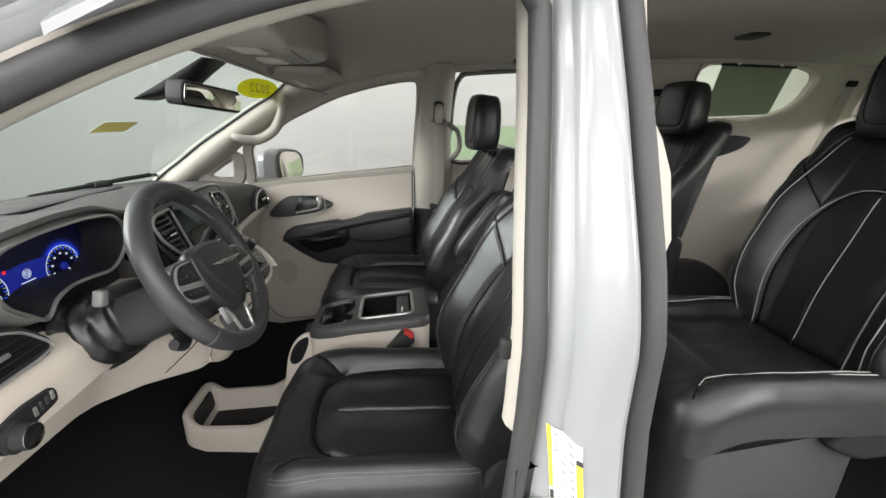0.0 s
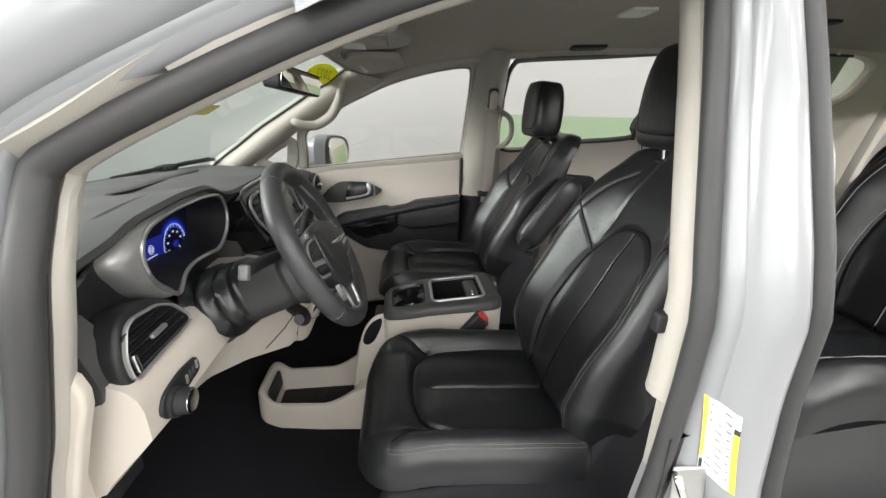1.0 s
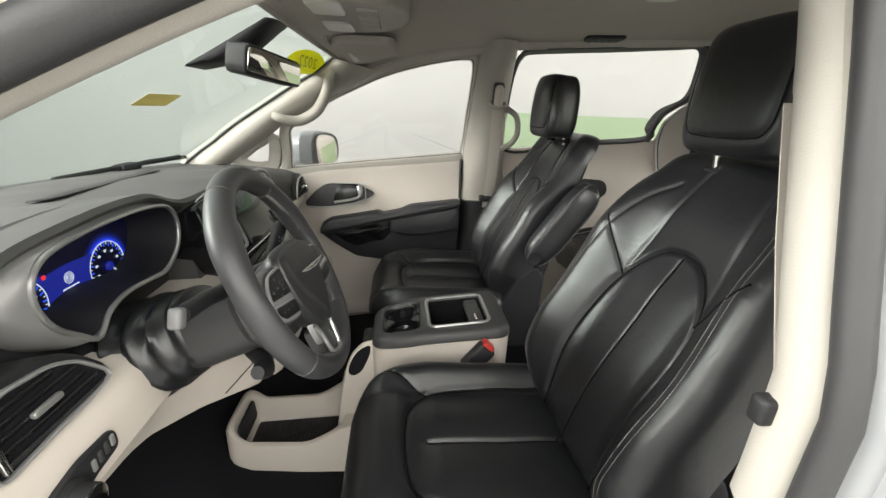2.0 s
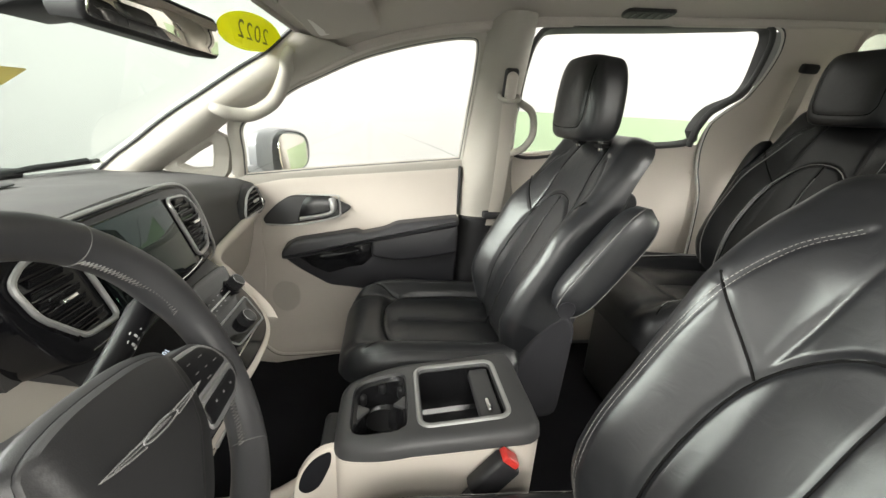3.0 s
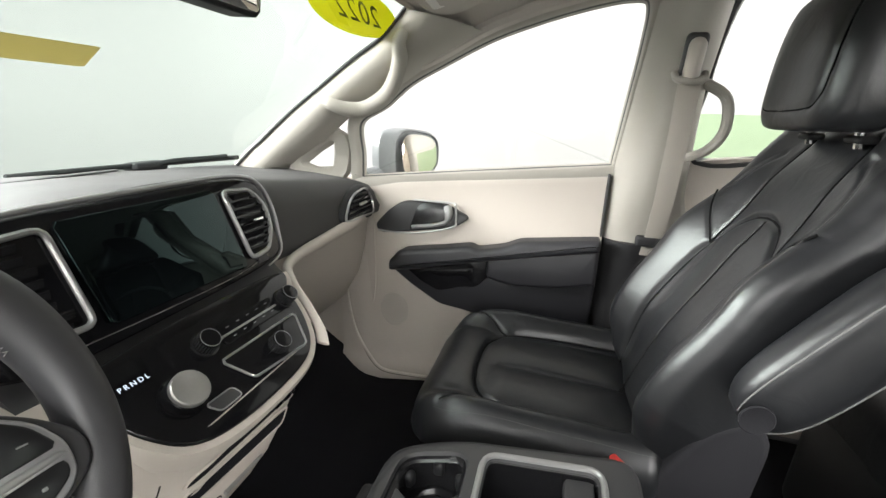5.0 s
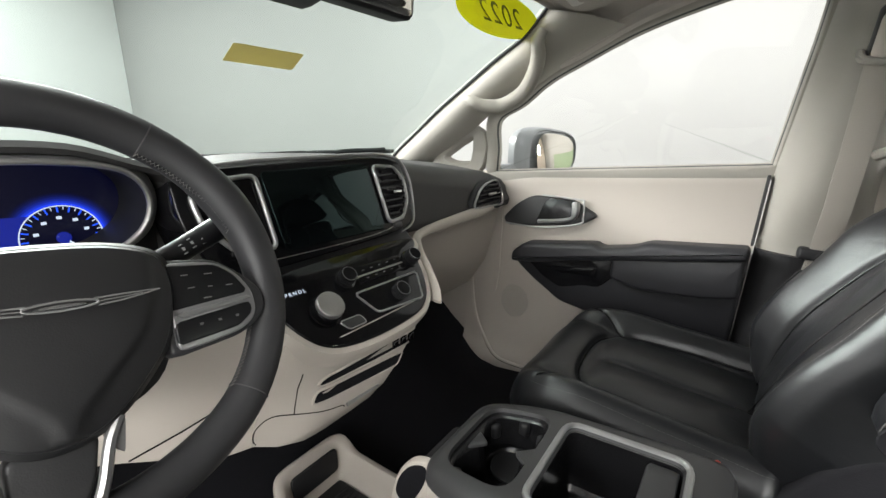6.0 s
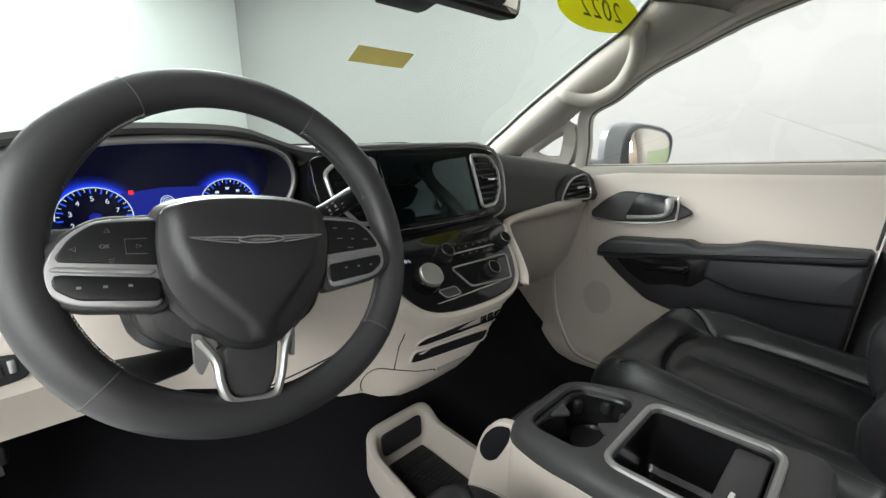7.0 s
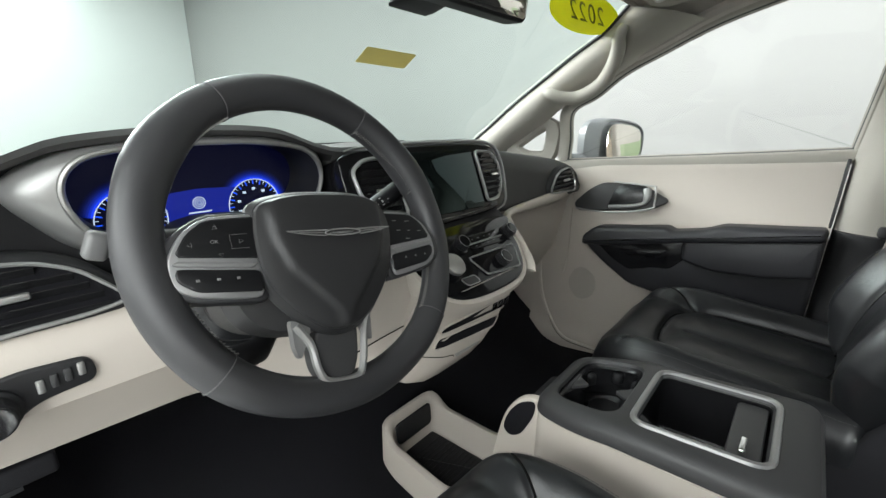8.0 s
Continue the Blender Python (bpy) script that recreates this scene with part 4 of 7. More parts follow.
def build_seat(cx, sg, name, label, armrest=False, row=1):
    """A leather front seat or captain's chair. sg: +1 when the aisle is towards -x."""
    dy, dz = (0.0, 0.0) if row == 1 else ((-0.875, 0.133) if cx < 0 else (-0.84, 0.105))
    tall = row == 2 and cx < 0
    e = thing(name, (cx, dy + 0.05, 0.385), label, "car seat", "car seats")
    # cushion
    L = 0.475 if row == 1 else 0.500
    m = Matrix.Translation((cx, -0.185 + dy, 0.735 + dz)) @ pose(0, 0, 0, 2.5)

    def ch(x, y):
        bol = 0.046 * smooth01((abs(x) - 0.135) / 0.060) - 0.012 * smooth01((abs(x) - 0.205) / 0.04)
        puff = 0.013 * abs(math.sin(min(1, abs(x) / 0.150) * math.pi)) ** 0.7 * smooth01(y / 0.1) * smooth01((0.35 - y) / 0.06)
        lip = 0.014 * smooth01((y - 0.33) / 0.05) * (1 - smooth01((abs(x) - 0.12) / 0.1)) - 0.02 * smooth01((y - 0.40) / 0.10)
        ripple = 0.0015 * math.sin(31 * x + 17 * y) * math.sin(23 * y - 9 * x)
        corner = smooth01((abs(x) - 0.11) / 0.13) * smooth01((y - 0.30) / 0.17)
        return 0.012 + bol * (1 - 0.25 * smooth01((y - 0.36) / 0.1)) + puff + lip + ripple - 0.030 * corner

    ins = [(-0.158, -0.01), (-0.155, 0.20), (-0.147, 0.285), (-0.115, 0.338), (-0.05, 0.357), (0.05, 0.357), (0.115, 0.338), (0.147, 0.285), (0.155, 0.20), (0.158, -0.01)]
    ins = [tuple(p) for p in spline(ins, 4)]
    edge_r = [tuple(p) for p in spline([(0.190, 0.0), (0.196, 0.2), (0.197, 0.36), (0.196, 0.43)], 5)]
    hc = rounded_half(0.242, L, 0.03, 0.115 if row == 1 else 0.07)
    if row == 1:
        edge_r = [(hc(y) - 0.020, y) for y in np.linspace(0.02, 0.415, 22)]

    def drop(x, y):
        """How far the cushion has rolled down towards its side."""
        q = min(1.0, max(0.0, (abs(x) - hc(y) + 0.045) / 0.045))
        return 0.045 * (1 - math.sqrt(1 - q * q))

    seams = [(ins, 0.0075, 0.006), ([(0.0, 0.0), (0.0, 0.31)], 0.005, 0.005),
             ([(0.138, 0.310), (0.165, 0.350), (0.196, 0.405)], 0.004, 0.007), ([(-0.138, 0.310), (-0.165, 0.350), (-0.196, 0.405)], 0.004, 0.007),
             (edge_r, 0.003, 0.006), ([(-x, y) for x, y in edge_r], 0.003, 0.006),
             ([(-0.225, 0.452), (0, 0.462), (0.225, 0.452)], 0.003, 0.006)]
    if row == 2:
        corner = [(0.165, 0.415), (0.182, 0.440), (0.200, 0.462)]
        edge_r = [tuple(p) for p in spline([(0.190, 0.05), (0.182, 0.2), (0.172, 0.34), (0.165, 0.415)], 5)]
        seams = [(edge_r, 0.004, 0.007), ([(-x, y) for x, y in edge_r], 0.004, 0.007), (corner, 0.004, 0.007), ([(-x, y) for x, y in corner], 0.004, 0.007)]
    bm = bmesh.new()
    pillow(bm, m, rounded_half(0.242, L, 0.03, 0.115 if row == 1 else 0.07), L, ch, 0.045, 0.03, 0.062 if row == 1 else 0.05, 0.026 if row == 1 else 0.060, seams)
    cush = part("cushion", bm, LEATHER, e, "black leather seat cushion with stitched bolsters", sharp=70)
    seam_lines(cush, m, ch, seams[:4])
    for s in (-1, 1):
        bm = bmesh.new()
        if row == 2:
            for o in (0.0, 0.010):
                tube(bm, [m @ Vector((s * (x + o), y, ch(x, y) + 0.001)) for x, y in edge_r], 0.0016, 6)
            tube(bm, [m @ Vector((s * x, y, ch(x, y) + 0.0005)) for x, y in corner[:2]], 0.0013, 6)
        for o in () if row == 2 else (-0.0026, 0.0026) if name == "driver_seat" else (0.0,):
            dashes(bm, [m @ Vector((s * (x + o), y, ch(x + o, y) - drop(x + o, y) + 0.0012)) for x, y in edge_r], 0.0009, 0.0042, 0.0022, (0, 0, 1))
        tagged(part("stitching", bm, STITCH if name == "driver_seat" else SEATTHREAD if row == 1 else SEAMGREY, e, "grey stitching"), kind="stuff")
    # backrest
    LB = 0.600 if tall else 0.650
    lean = 23.0 if row == 1 else 16.5 if tall else 22.0
    ca, sa = math.cos(radians(lean)), math.sin(radians(lean))
    mb = Matrix(((-1, 0, 0, cx), (0, -sa, ca, -0.150 + dy), (0, ca, sa, 0.745 + dz), (0, 0, 0, 1)))

    def bh(x, y):
        up = smooth01((y + 0.02) / 0.12) * (1 - smooth01((y - (0.42 if name == "driver_seat" else 0.33)) / 0.20))
        bol = (0.017 + 0.052 * up) * smooth01((abs(x) - 0.085) / 0.125)
        puff = 0.012 * math.cos(min(1, abs(x) / 0.12) * math.pi / 2) * smooth01((0.45 - y) / 0.1)
        lum = 0.012 * math.exp(-((y - 0.17) / 0.1) ** 2)
        top = -0.016 * smooth01((y - 0.50) / 0.13)
        ripple = 0.0013 * math.sin(27 * x + 13 * y) * math.sin(21 * y - 11 * x)
        return bol + puff + lum + top + ripple

    arch = [(-0.118, -0.01), (-0.128, 0.16), (-0.126, 0.29), (-0.104, 0.375), (-0.060, 0.430), (-0.02, 0.446), (0.02, 0.446), (0.060, 0.430), (0.104, 0.375), (0.126, 0.29), (0.128, 0.16), (0.118, -0.01)]
    arch = [tuple(p) for p in spline([(x, y * (0.93 if tall else 1.0)) for x, y in arch], 4)]
    rim = [tuple(p) for p in spline([(0.178, 0.02), (0.199, 0.15), (0.201, 0.30), (0.183, 0.43), (0.157, 0.52), (0.122, 0.565)], 6)]
    seams = [(arch, 0.0075, 0.0055), ([(0.0, 0.0), (0.0, 0.44)], 0.0025, 0.004),
             ([(0.112, 0.355), (0.15, 0.40), (0.196, 0.455)], 0.003, 0.004), ([(-0.112, 0.355), (-0.15, 0.40), (-0.196, 0.455)], 0.003, 0.004),
             ([(0.075, LB - 0.04), (0.092, 0.50), (0.112, 0.36)], 0.003, 0.006), ([(-0.075, LB - 0.04), (-0.092, 0.50), (-0.112, 0.36)], 0.003, 0.006),
             (rim, 0.003, 0.006), ([(-x, y) for x, y in rim], 0.003, 0.006)]
    wide = 0.012 if name == "driver_seat" else 0.0
    table = [(0, 0.205), (0.12, 0.232 + wide), (0.3, 0.234 + wide), (0.45, 0.225 + wide), (0.55, 0.222 + wide), (0.650, 0.212)]
    bm = bmesh.new()
    pillow(bm, mb, rounded_half(0.23, LB, 0.04, 0.058, table), LB, bh, 0.05, 0.03, 0.040, 0.085, seams, thin=lambda y: 1 - 0.92 * smooth01((y - 0.15) / 0.45))
    back = part("backrest", bm, LEATHER, e, "black leather backrest with arched centre panel", sharp=70)
    seam_lines(back, mb, bh, seams[:6] if name == "passenger_seat" else seams[:4])
    if row == 2:
        bm = bmesh.new()
        for line in (arch, [(0.0, 0.02), (0.0, 0.2), (0.0, 0.40)]):
            tube(bm, [mb @ Vector((x * 1.045 + 0.004 * (x == 0), y, bh(x * 1.045, y) + 0.0006)) for x, y in resample([np.array(p) for p in line], 40, False)], 0.0017, 6)
        for s in (-1, 1):
            tube(bm, [mb @ Vector((s * (x - 0.012), y, bh(x - 0.012, y) + 0.001)) for x, y in rim[:-4]], 0.0015, 6)
        tagged(part("stitching", bm, SEAMGREY, e), kind="stuff")
    hb = rounded_half(0.23, LB, 0.04, 0.058, table)

    def roll(x, y):
        q = min(1.0, max(0.0, (abs(x) - hb(y) + 0.05) / 0.05))
        return 0.05 * (1 - math.sqrt(1 - q * q))

    for s in (-1, 1):
        bm = bmesh.new()
        for o in (-0.0045, 0.0045) if name == "driver_seat" else (0.0045,):
            dashes(bm, [mb @ Vector((s * (x + o), y, bh(x, y) - roll(x + o, y) + 0.0012)) for x, y in rim], 0.0009, 0.0042, 0.0022, mb.to_3x3() @ Vector((0, 0, 1)))
        tagged(part("stitching", bm, STITCH if name == "driver_seat" else SEATTHREAD if row == 1 else SEAMGREY, e), kind="stuff")
    bm = bmesh.new()
    rbox(bm, mb @ pose(0, 0.30, -0.082, 8.5), 0.40, 0.56, 0.05, 0.024, 4, (0.94, 0.97))
    part("back_shell", bm, SOFTBLACK, e, "black moulded seat back shell")
    # head restraint
    hy, hz, px = (-0.390, 1.434, 0.085) if name == "driver_seat" else (-0.315, 1.408, 0.068) if tall else (-0.362, 1.408, 0.068)
    mh = Matrix.Translation((cx, hy + dy, hz + dz * 0.68)) @ pose(0, 0, 0, 2.5)
    bm = bmesh.new()
    headrest_mesh(bm, mh, 0.252, 0.105, 0.20)
    hr = part("headrest", bm, LEATHER, e, "black leather head restraint", sharp=70)
    bm3 = bmesh.new()
    tube(bm3, [mh @ Vector((x, headrest_front(x, z, 0.252, 0.105, 0.20) - 0.0028, z + 0.004 * z / 0.1)) for x, z in headrest_seam(0.252, 0.20)], 0.0015, 6)
    part("seam", bm3, SEAM, hr)
    for s in (-px, px):
        bm2 = bmesh.new()
        tube(bm2, [(cx + s, hy - 0.023 + dy, 1.285 + dz * 0.68), (cx + s, hy - 0.013 + dy, 1.36 + dz * 0.68)], 0.0065, 10)
        part("post", bm2, CHROME, e, "chrome head restraint post")
        bm2 = bmesh.new()
        rbox(bm2, Matrix.Translation((cx + s, hy - 0.023 + dy, 1.298 + dz * 0.68)), 0.042, 0.026, 0.012, 0.005, 3)
        part("post_sleeve", bm2, SOFTBLACK, e)
    # base and side covers
    if row == 1:
        box("base", cx, 0.04 + dy, 0.53, 0.36, 0.36, 0.28, 0.03, SEATBASE, e, "black seat base")
    else:
        box("base", cx, 0.035 + dy, 0.53 + dz / 2, 0.40, 0.40, 0.28 + dz, 0.03, DARK, e, "dark grey moulded seat base")
    for s in (-1, 1):
        bm = bmesh.new()
        out = [(-0.30, 0.58), (0.20, 0.58), (0.250, 0.64), (0.235, 0.695), (0.0, 0.712), (-0.16, 0.735), (-0.22, 0.86), (-0.28, 0.90), (-0.315, 0.86)]
        if row == 2:
            out = [(-0.30, 0.62), (-0.12, 0.60), (-0.02, 0.645), (-0.10, 0.690), (-0.19, 0.725), (-0.22, 0.86), (-0.28, 0.90), (-0.315, 0.86)]
        out = [(y + dy, z + dz) for y, z in out]
        slab(bm, resample(round_poly(out, 0.035), 70), lambda y, z, w, s=s: Vector((cx + s * (0.205 + w), y, z)), 0.03, 0.014, 4)
        part("side_cover", bm, SEATBASE, e, "black plastic seat side cover")
    if armrest:
        bm = bmesh.new()
        ax, thin = (cx - sg * 0.275, 1.0) if row == 1 else (cx + 0.238, 0.6)
        q0, q1 = (Vector((ax, -0.250, 0.940)), Vector((ax, -0.408, 1.162))) if row == 1 else (Vector((ax, -0.22 + dy, 0.89 + dz)), Vector((ax, -0.335 + dy, 1.19 + dz)))
        t = (q1 - q0).normalized()
        nrm = Vector((1, 0, 0)).cross(t).normalized()
        rings = []
        for k in range(25):
            s = k / 24
            c = q0 + (q1 - q0) * (s * 1.16 - 0.08)
            f = (1 - abs(2 * s - 1) ** 4.5) ** 0.5
            rings.append([c + Vector((1, 0, 0)) * 0.034 * thin * f * math.copysign(abs(math.cos(b)) ** 0.6, math.cos(b)) + nrm * 0.052 * max(f, 0.02) * math.copysign(abs(math.sin(b)) ** 0.7, math.sin(b)) for b in (2 * math.pi * i / 28 for i in range(28))])
        loft(bm, rings)
        arm = part("armrest", bm, LEATHER, e, "black leather armrest folded up", sharp=70)
        if row == 2:
            return e
        for b in (2.35, 3.95):
            bm = bmesh.new()
            off = Vector((1, 0, 0)) * 0.0345 * math.copysign(abs(math.cos(b)) ** 0.6, math.cos(b)) + nrm * 0.0525 * math.copysign(abs(math.sin(b)) ** 0.7, math.sin(b))
            tube(bm, [q0 + (q1 - q0) * (s * 1.16 - 0.08) + off * (1 - abs(2 * s - 1) ** 4.5) ** 0.5 for s in np.linspace(0.04, 0.96, 40)], 0.0011, 6)
            part("stitching", bm, SEATTHREAD, arm)
        bm = bmesh.new()
        revolve(bm, Matrix.Translation((ax - sg * 0.030, -0.242, 0.947)) @ pose(0, 0, 0, 0, -90 * sg), [(0.0, 0), (0.021, 0), (0.022, 0.002), (0.0205, 0.0035), (0.019, 0.0028), (0.0, 0.003)], 28)
        part("pivot_cap", bm, SEATBASE, arm)
    return e


driver_seat = build_seat(-0.415, -1, "driver_seat", "black leather driver seat with grey double stitching")
passenger_seat = build_seat(0.435, 1, "passenger_seat", "black leather passenger seat with raised armrest", True)
build_seat(-0.41, -1, "captain_chair", "black leather second-row chair on the driver side", True, 2)
build_seat(0.45, 1, "captain_chair", "black leather second-row chair on the passenger side", True, 2)


def build_buckle(x, y, z, lean, label):
    e = thing("seat_buckle", (x, y, z - 0.08), label, "seat buckle", "seat buckles")
    m = Matrix.Translation((x, y, z)) @ pose(0, 0, 0, lean)
    bm = bmesh.new()
    rbox(bm, m @ pose(0, 0, -0.045), 0.032, 0.05, 0.085, 0.008, 3)
    part("housing", bm, SOFTBLACK, e)
    bm = bmesh.new()
    rbox(bm, m @ pose(0, 0.004, 0.0), 0.027, 0.034, 0.014, 0.004, 3)
    part("release_button", bm, RED, e, "red release button")
    bm = bmesh.new()
    rbox(bm, m @ pose(0, -0.005, -0.14), 0.02, 0.03, 0.13, 0.004, 2)
    part("stalk", bm, SOFTBLACK, e)
    return e


build_buckle(-0.143, -0.050, 0.806, 40, "black seat belt buckle with red button by the driver seat")
build_buckle(0.165, -0.105, 0.788, 40, "black seat belt buckle with red button by the passenger seat")
build_buckle(-0.175, -1.0, 0.90, 30, "black seat belt buckle with red button by the second-row chair")


# ---- centre console ----
console = thing("centre_console", (0, 0.1, 0.385), "beige centre console with black top, cup holders and open tray", "console")
TOPZ = 0.846


def con(u, v, w):
    """Console top: u across, v along the car, w up; it falls towards the front."""
    return Vector((u, v, TOPZ + w - 0.10 * (v + 0.05) - 0.10 * max(0, v - 0.12)))


TOP_OUT = resample(round_poly([(-0.122, -0.110), (0.122, -0.110), (0.113, 0.17), (0.088, 0.252), (-0.088, 0.252), (-0.113, 0.17)], 0.034), 96)
TRAY = resample(round_poly([(-0.081, -0.058), (0.081, -0.058), (0.081, 0.098), (-0.081, 0.098)], 0.018), 96)
bm = bmesh.new()
rings = []
for d, z in ((0.004, 0.392), (-0.002, 0.60)):
    rings.append([(x, y, z) for x, y in inset(TOP_OUT, d)])
rings += [[con(x, y, -0.034) for x, y in inset(TOP_OUT, -0.004)], [con(x, y, -0.030) for x, y in inset(TOP_OUT, 0.002)]]
loft(bm, rings, True, False)
part("body", bm, BEIGE, console, "beige console body")
bm = bmesh.new()
CUPS = [(-0.042, 0.172), (0.042, 0.172)]
# black top with the openings of the tray and of the double cup well
CR = 0.0475
right = [(0.042 + CR * math.cos(a), 0.172 + CR * math.sin(a)) for a in np.linspace(-2.35, 2.35, 40)]
WELL = resample(right + [(-x, 2 * 0.172 - y) for x, y in right], 96)
rings = [[con(x, y, -0.036) for x, y in inset(TOP_OUT, 0.001)], [con(x, y, -0.030) for x, y in inset(TOP_OUT, -0.006)], [con(x, y, -0.014) for x, y in inset(TOP_OUT, -0.004)], [con(x, y, -0.005) for x, y in inset(TOP_OUT, 0.002)], [con(x, y, 0.0) for x, y in inset(TOP_OUT, 0.014)]]
vs = loft(bm, rings, True, False)
tr = [bm.verts.new(con(x, y, 0.0)) for x, y in TRAY]
RECESS = resample(round_poly([(-0.088, 0.122), (0.088, 0.122), (0.076, 0.230), (-0.076, 0.230)], 0.034), 96)
wl = [bm.verts.new(con(x, y, 0.0)) for x, y in RECESS]
for ring in (tr, wl):
    for i in range(len(ring)):
        bm.edges.new((ring[i], ring[(i + 1) % len(ring)]))
edges = [e for e in bm.edges if e.is_boundary or e.is_wire]
edges = [e for e in edges if not all(v in vs[0] for v in e.verts)]
bmesh.ops.triangle_fill(bm, use_beauty=True, use_dissolve=False, edges=edges)
# rolled edge round the openings
for ring, base in ((tr, TRAY), (wl, RECESS)):
    lo = [bm.verts.new(con(x, y, -0.006)) for x, y in inset(base, 0.0025)]
    for i in range(len(ring)):
        j = (i + 1) % len(ring)
        bm.faces.new((ring[i], ring[j], lo[j], lo[i]))
part("top", bm, DARK, console, "dark grey console top")
# sunk plate round the cups
bm = bmesh.new()
vs = loft(bm, [[con(x, y, -h) for x, y in inset(RECESS, d)] for d, h in ((0.002, 0.005), (0.004, 0.011), (0.008, 0.014))], True, False)
wl = [bm.verts.new(con(x, y, -0.018)) for x, y in WELL]
for i in range(96):
    bm.edges.new((wl[i], wl[(i + 1) % 96]))
edges = [e for e in bm.edges if (e.is_boundary or e.is_wire) and not all(v in vs[0] for v in e.verts)]
bmesh.ops.triangle_fill(bm, use_beauty=True, use_dissolve=False, edges=edges)
part("cup_recess", bm, WELLBLACK, console, "glossy dark plate sunk round the cups")
for base, depth, nm, lb in ((TRAY, 0.11, "tray_well", "deep black tray"), (WELL, 0.085, "cup_well", "gloss black double cup holder")):
    bm = bmesh.new()
    rings = [[con(x, y, -h) for x, y in inset(base, d)] for d, h in ((0.002 if nm[0] == "t" else -0.0005, 0.004 if nm[0] == "t" else 0.018), (0.003, depth * 0.5), (0.005, depth - 0.008), (0.012, depth))]
    loft(bm, rings, True, False)
    bm.faces.new(bm.verts[-96:])
    part(nm, bm, WELLBLACK, console, lb)
for s in (-1, 1):
    bm = bmesh.new()
    slab(bm, resample(round_poly([(0.020 * 1.0, 0.172 + s * 0.047), (-0.020, 0.172 + s * 0.047), (0.0, 0.172 + s * 0.022)], 0.004), 30), lambda u, v, w: con(u, v, w - 0.0165), 0.006, 0.002)
    part("cup_fin", bm, DARK, console, "grey fin between the cup holders")
bm = bmesh.new()
rings = [[con(x, y, h) for x, y in inset(TRAY, d)] for d, h in ((0.001, -0.004), (-0.001, 0.003), (-0.004, 0.005), (-0.008, 0.004), (-0.010, -0.001))]
loft(bm, rings, True, False)
part("tray_rim", bm, SPOKESILVER, console, "satin silver tray rim")
bm = bmesh.new()
slab(bm, resample(round_poly([(-0.076, -0.052), (0.076, -0.052), (0.076, -0.012), (-0.076, -0.012)], 0.004), 40), lambda u, v, w: con(u, v, w - 0.024), 0.014, 0.003)
cover = part("tray_cover", bm, DARK, console, "black sliding tray cover pushed back")
bm = bmesh.new()
rbox(bm, Matrix.Translation(con(-0.045, -0.030, -0.006)), 0.034, 0.009, 0.010, 0.003, 3)
part("cover_grip", bm, CHROME, cover)
for cx, cy in CUPS:
    bm = bmesh.new()
    revolve(bm, Matrix.Translation(con(cx, cy, -0.085)), [(0.0325, 0.0), (0.0325, 0.004), (0.028, 0.003), (0.0, 0.0025)], 36)
    cup = part("cup_mat", bm, SOFTBLACK, console, "round rubber mat in the cup holder")
    for k in range(3):
        a = (math.pi if cx < 0 else 0.0) + (k - 1) * 1.15
        bm = bmesh.new()
        rbox(bm, Matrix.Translation(con(cx + 0.043 * math.cos(a), cy + 0.043 * math.sin(a), -0.035)) @ pose(0, 0, 0, 0, 0, math.degrees(a)), 0.014, 0.018, 0.026, 0.0065, 3)
        part("grip_tab", bm, SOFTBLACK, cup)
# rounded toe before the console with a side pocket, its shade a flat dark sheet, and the low bin on the floor
TOE = [(0.20, 0.772), (0.258, 0.778), (0.287, 0.768), (0.312, 0.740), (0.329, 0.700), (0.340, 0.640), (0.350, 0.580), (0.362, 0.48), (0.362, 0.392), (0.20, 0.392)]
toe = resample(round_poly(TOE, 0.02), 80)
bm = bmesh.new()
loft(bm, [[(x, y, z) for y, z in inset(toe, d)] for x, d in ((-0.066, 0.005), (-0.065, 0.002), (-0.062, 0.0), (-0.054, 0.0), (-0.052, 0.003))])
part("toe_wall", bm, BEIGE, console, "rounded beige front of the console")
bm = bmesh.new()
rbox(bm, pose(0.002, 0.285, 0.51), 0.108, 0.13, 0.236, 0.02, 3)
part("toe", bm, BEIGE, console)
bm = bmesh.new()
rbox(bm, pose(0.0, 0.262, 0.66), 0.104, 0.05, 0.20, 0.012, 2)
part("pocket_lining", bm, SOFTBLACK, console, "dark lining of the front pocket")
# thin dark sheet on the toe wall, in place of the pocket's shaded hollow
bm = bmesh.new()
slab(bm, resample(spline([(0.264, 0.766), (0.290, 0.754), (0.310, 0.728), (0.321, 0.700), (0.322, 0.680), (0.308, 0.672), (0.288, 0.685), (0.274, 0.712), (0.263, 0.742)], 4, True), 50), lambda y, z, w: Vector((-0.0662 - w, y, z)), 0.0012, 0.0004, 2)
part("side_pocket", bm, CARPET, console, "flat dark sheet for the shade in the side pocket")
bm = bmesh.new()
OUT = resample(round_poly([(-0.125, 0.28), (0.125, 0.28), (0.105, 0.67), (-0.105, 0.67)], 0.05), 80)
INN = resample(round_poly([(-0.10, 0.34), (0.10, 0.34), (0.083, 0.648), (-0.083, 0.648)], 0.035), 80)


def binz(y):
    return 0.478 + 0.040 * smooth01((y - 0.60) / 0.06) + 0.07 * smooth01((0.46 - y) / 0.16)


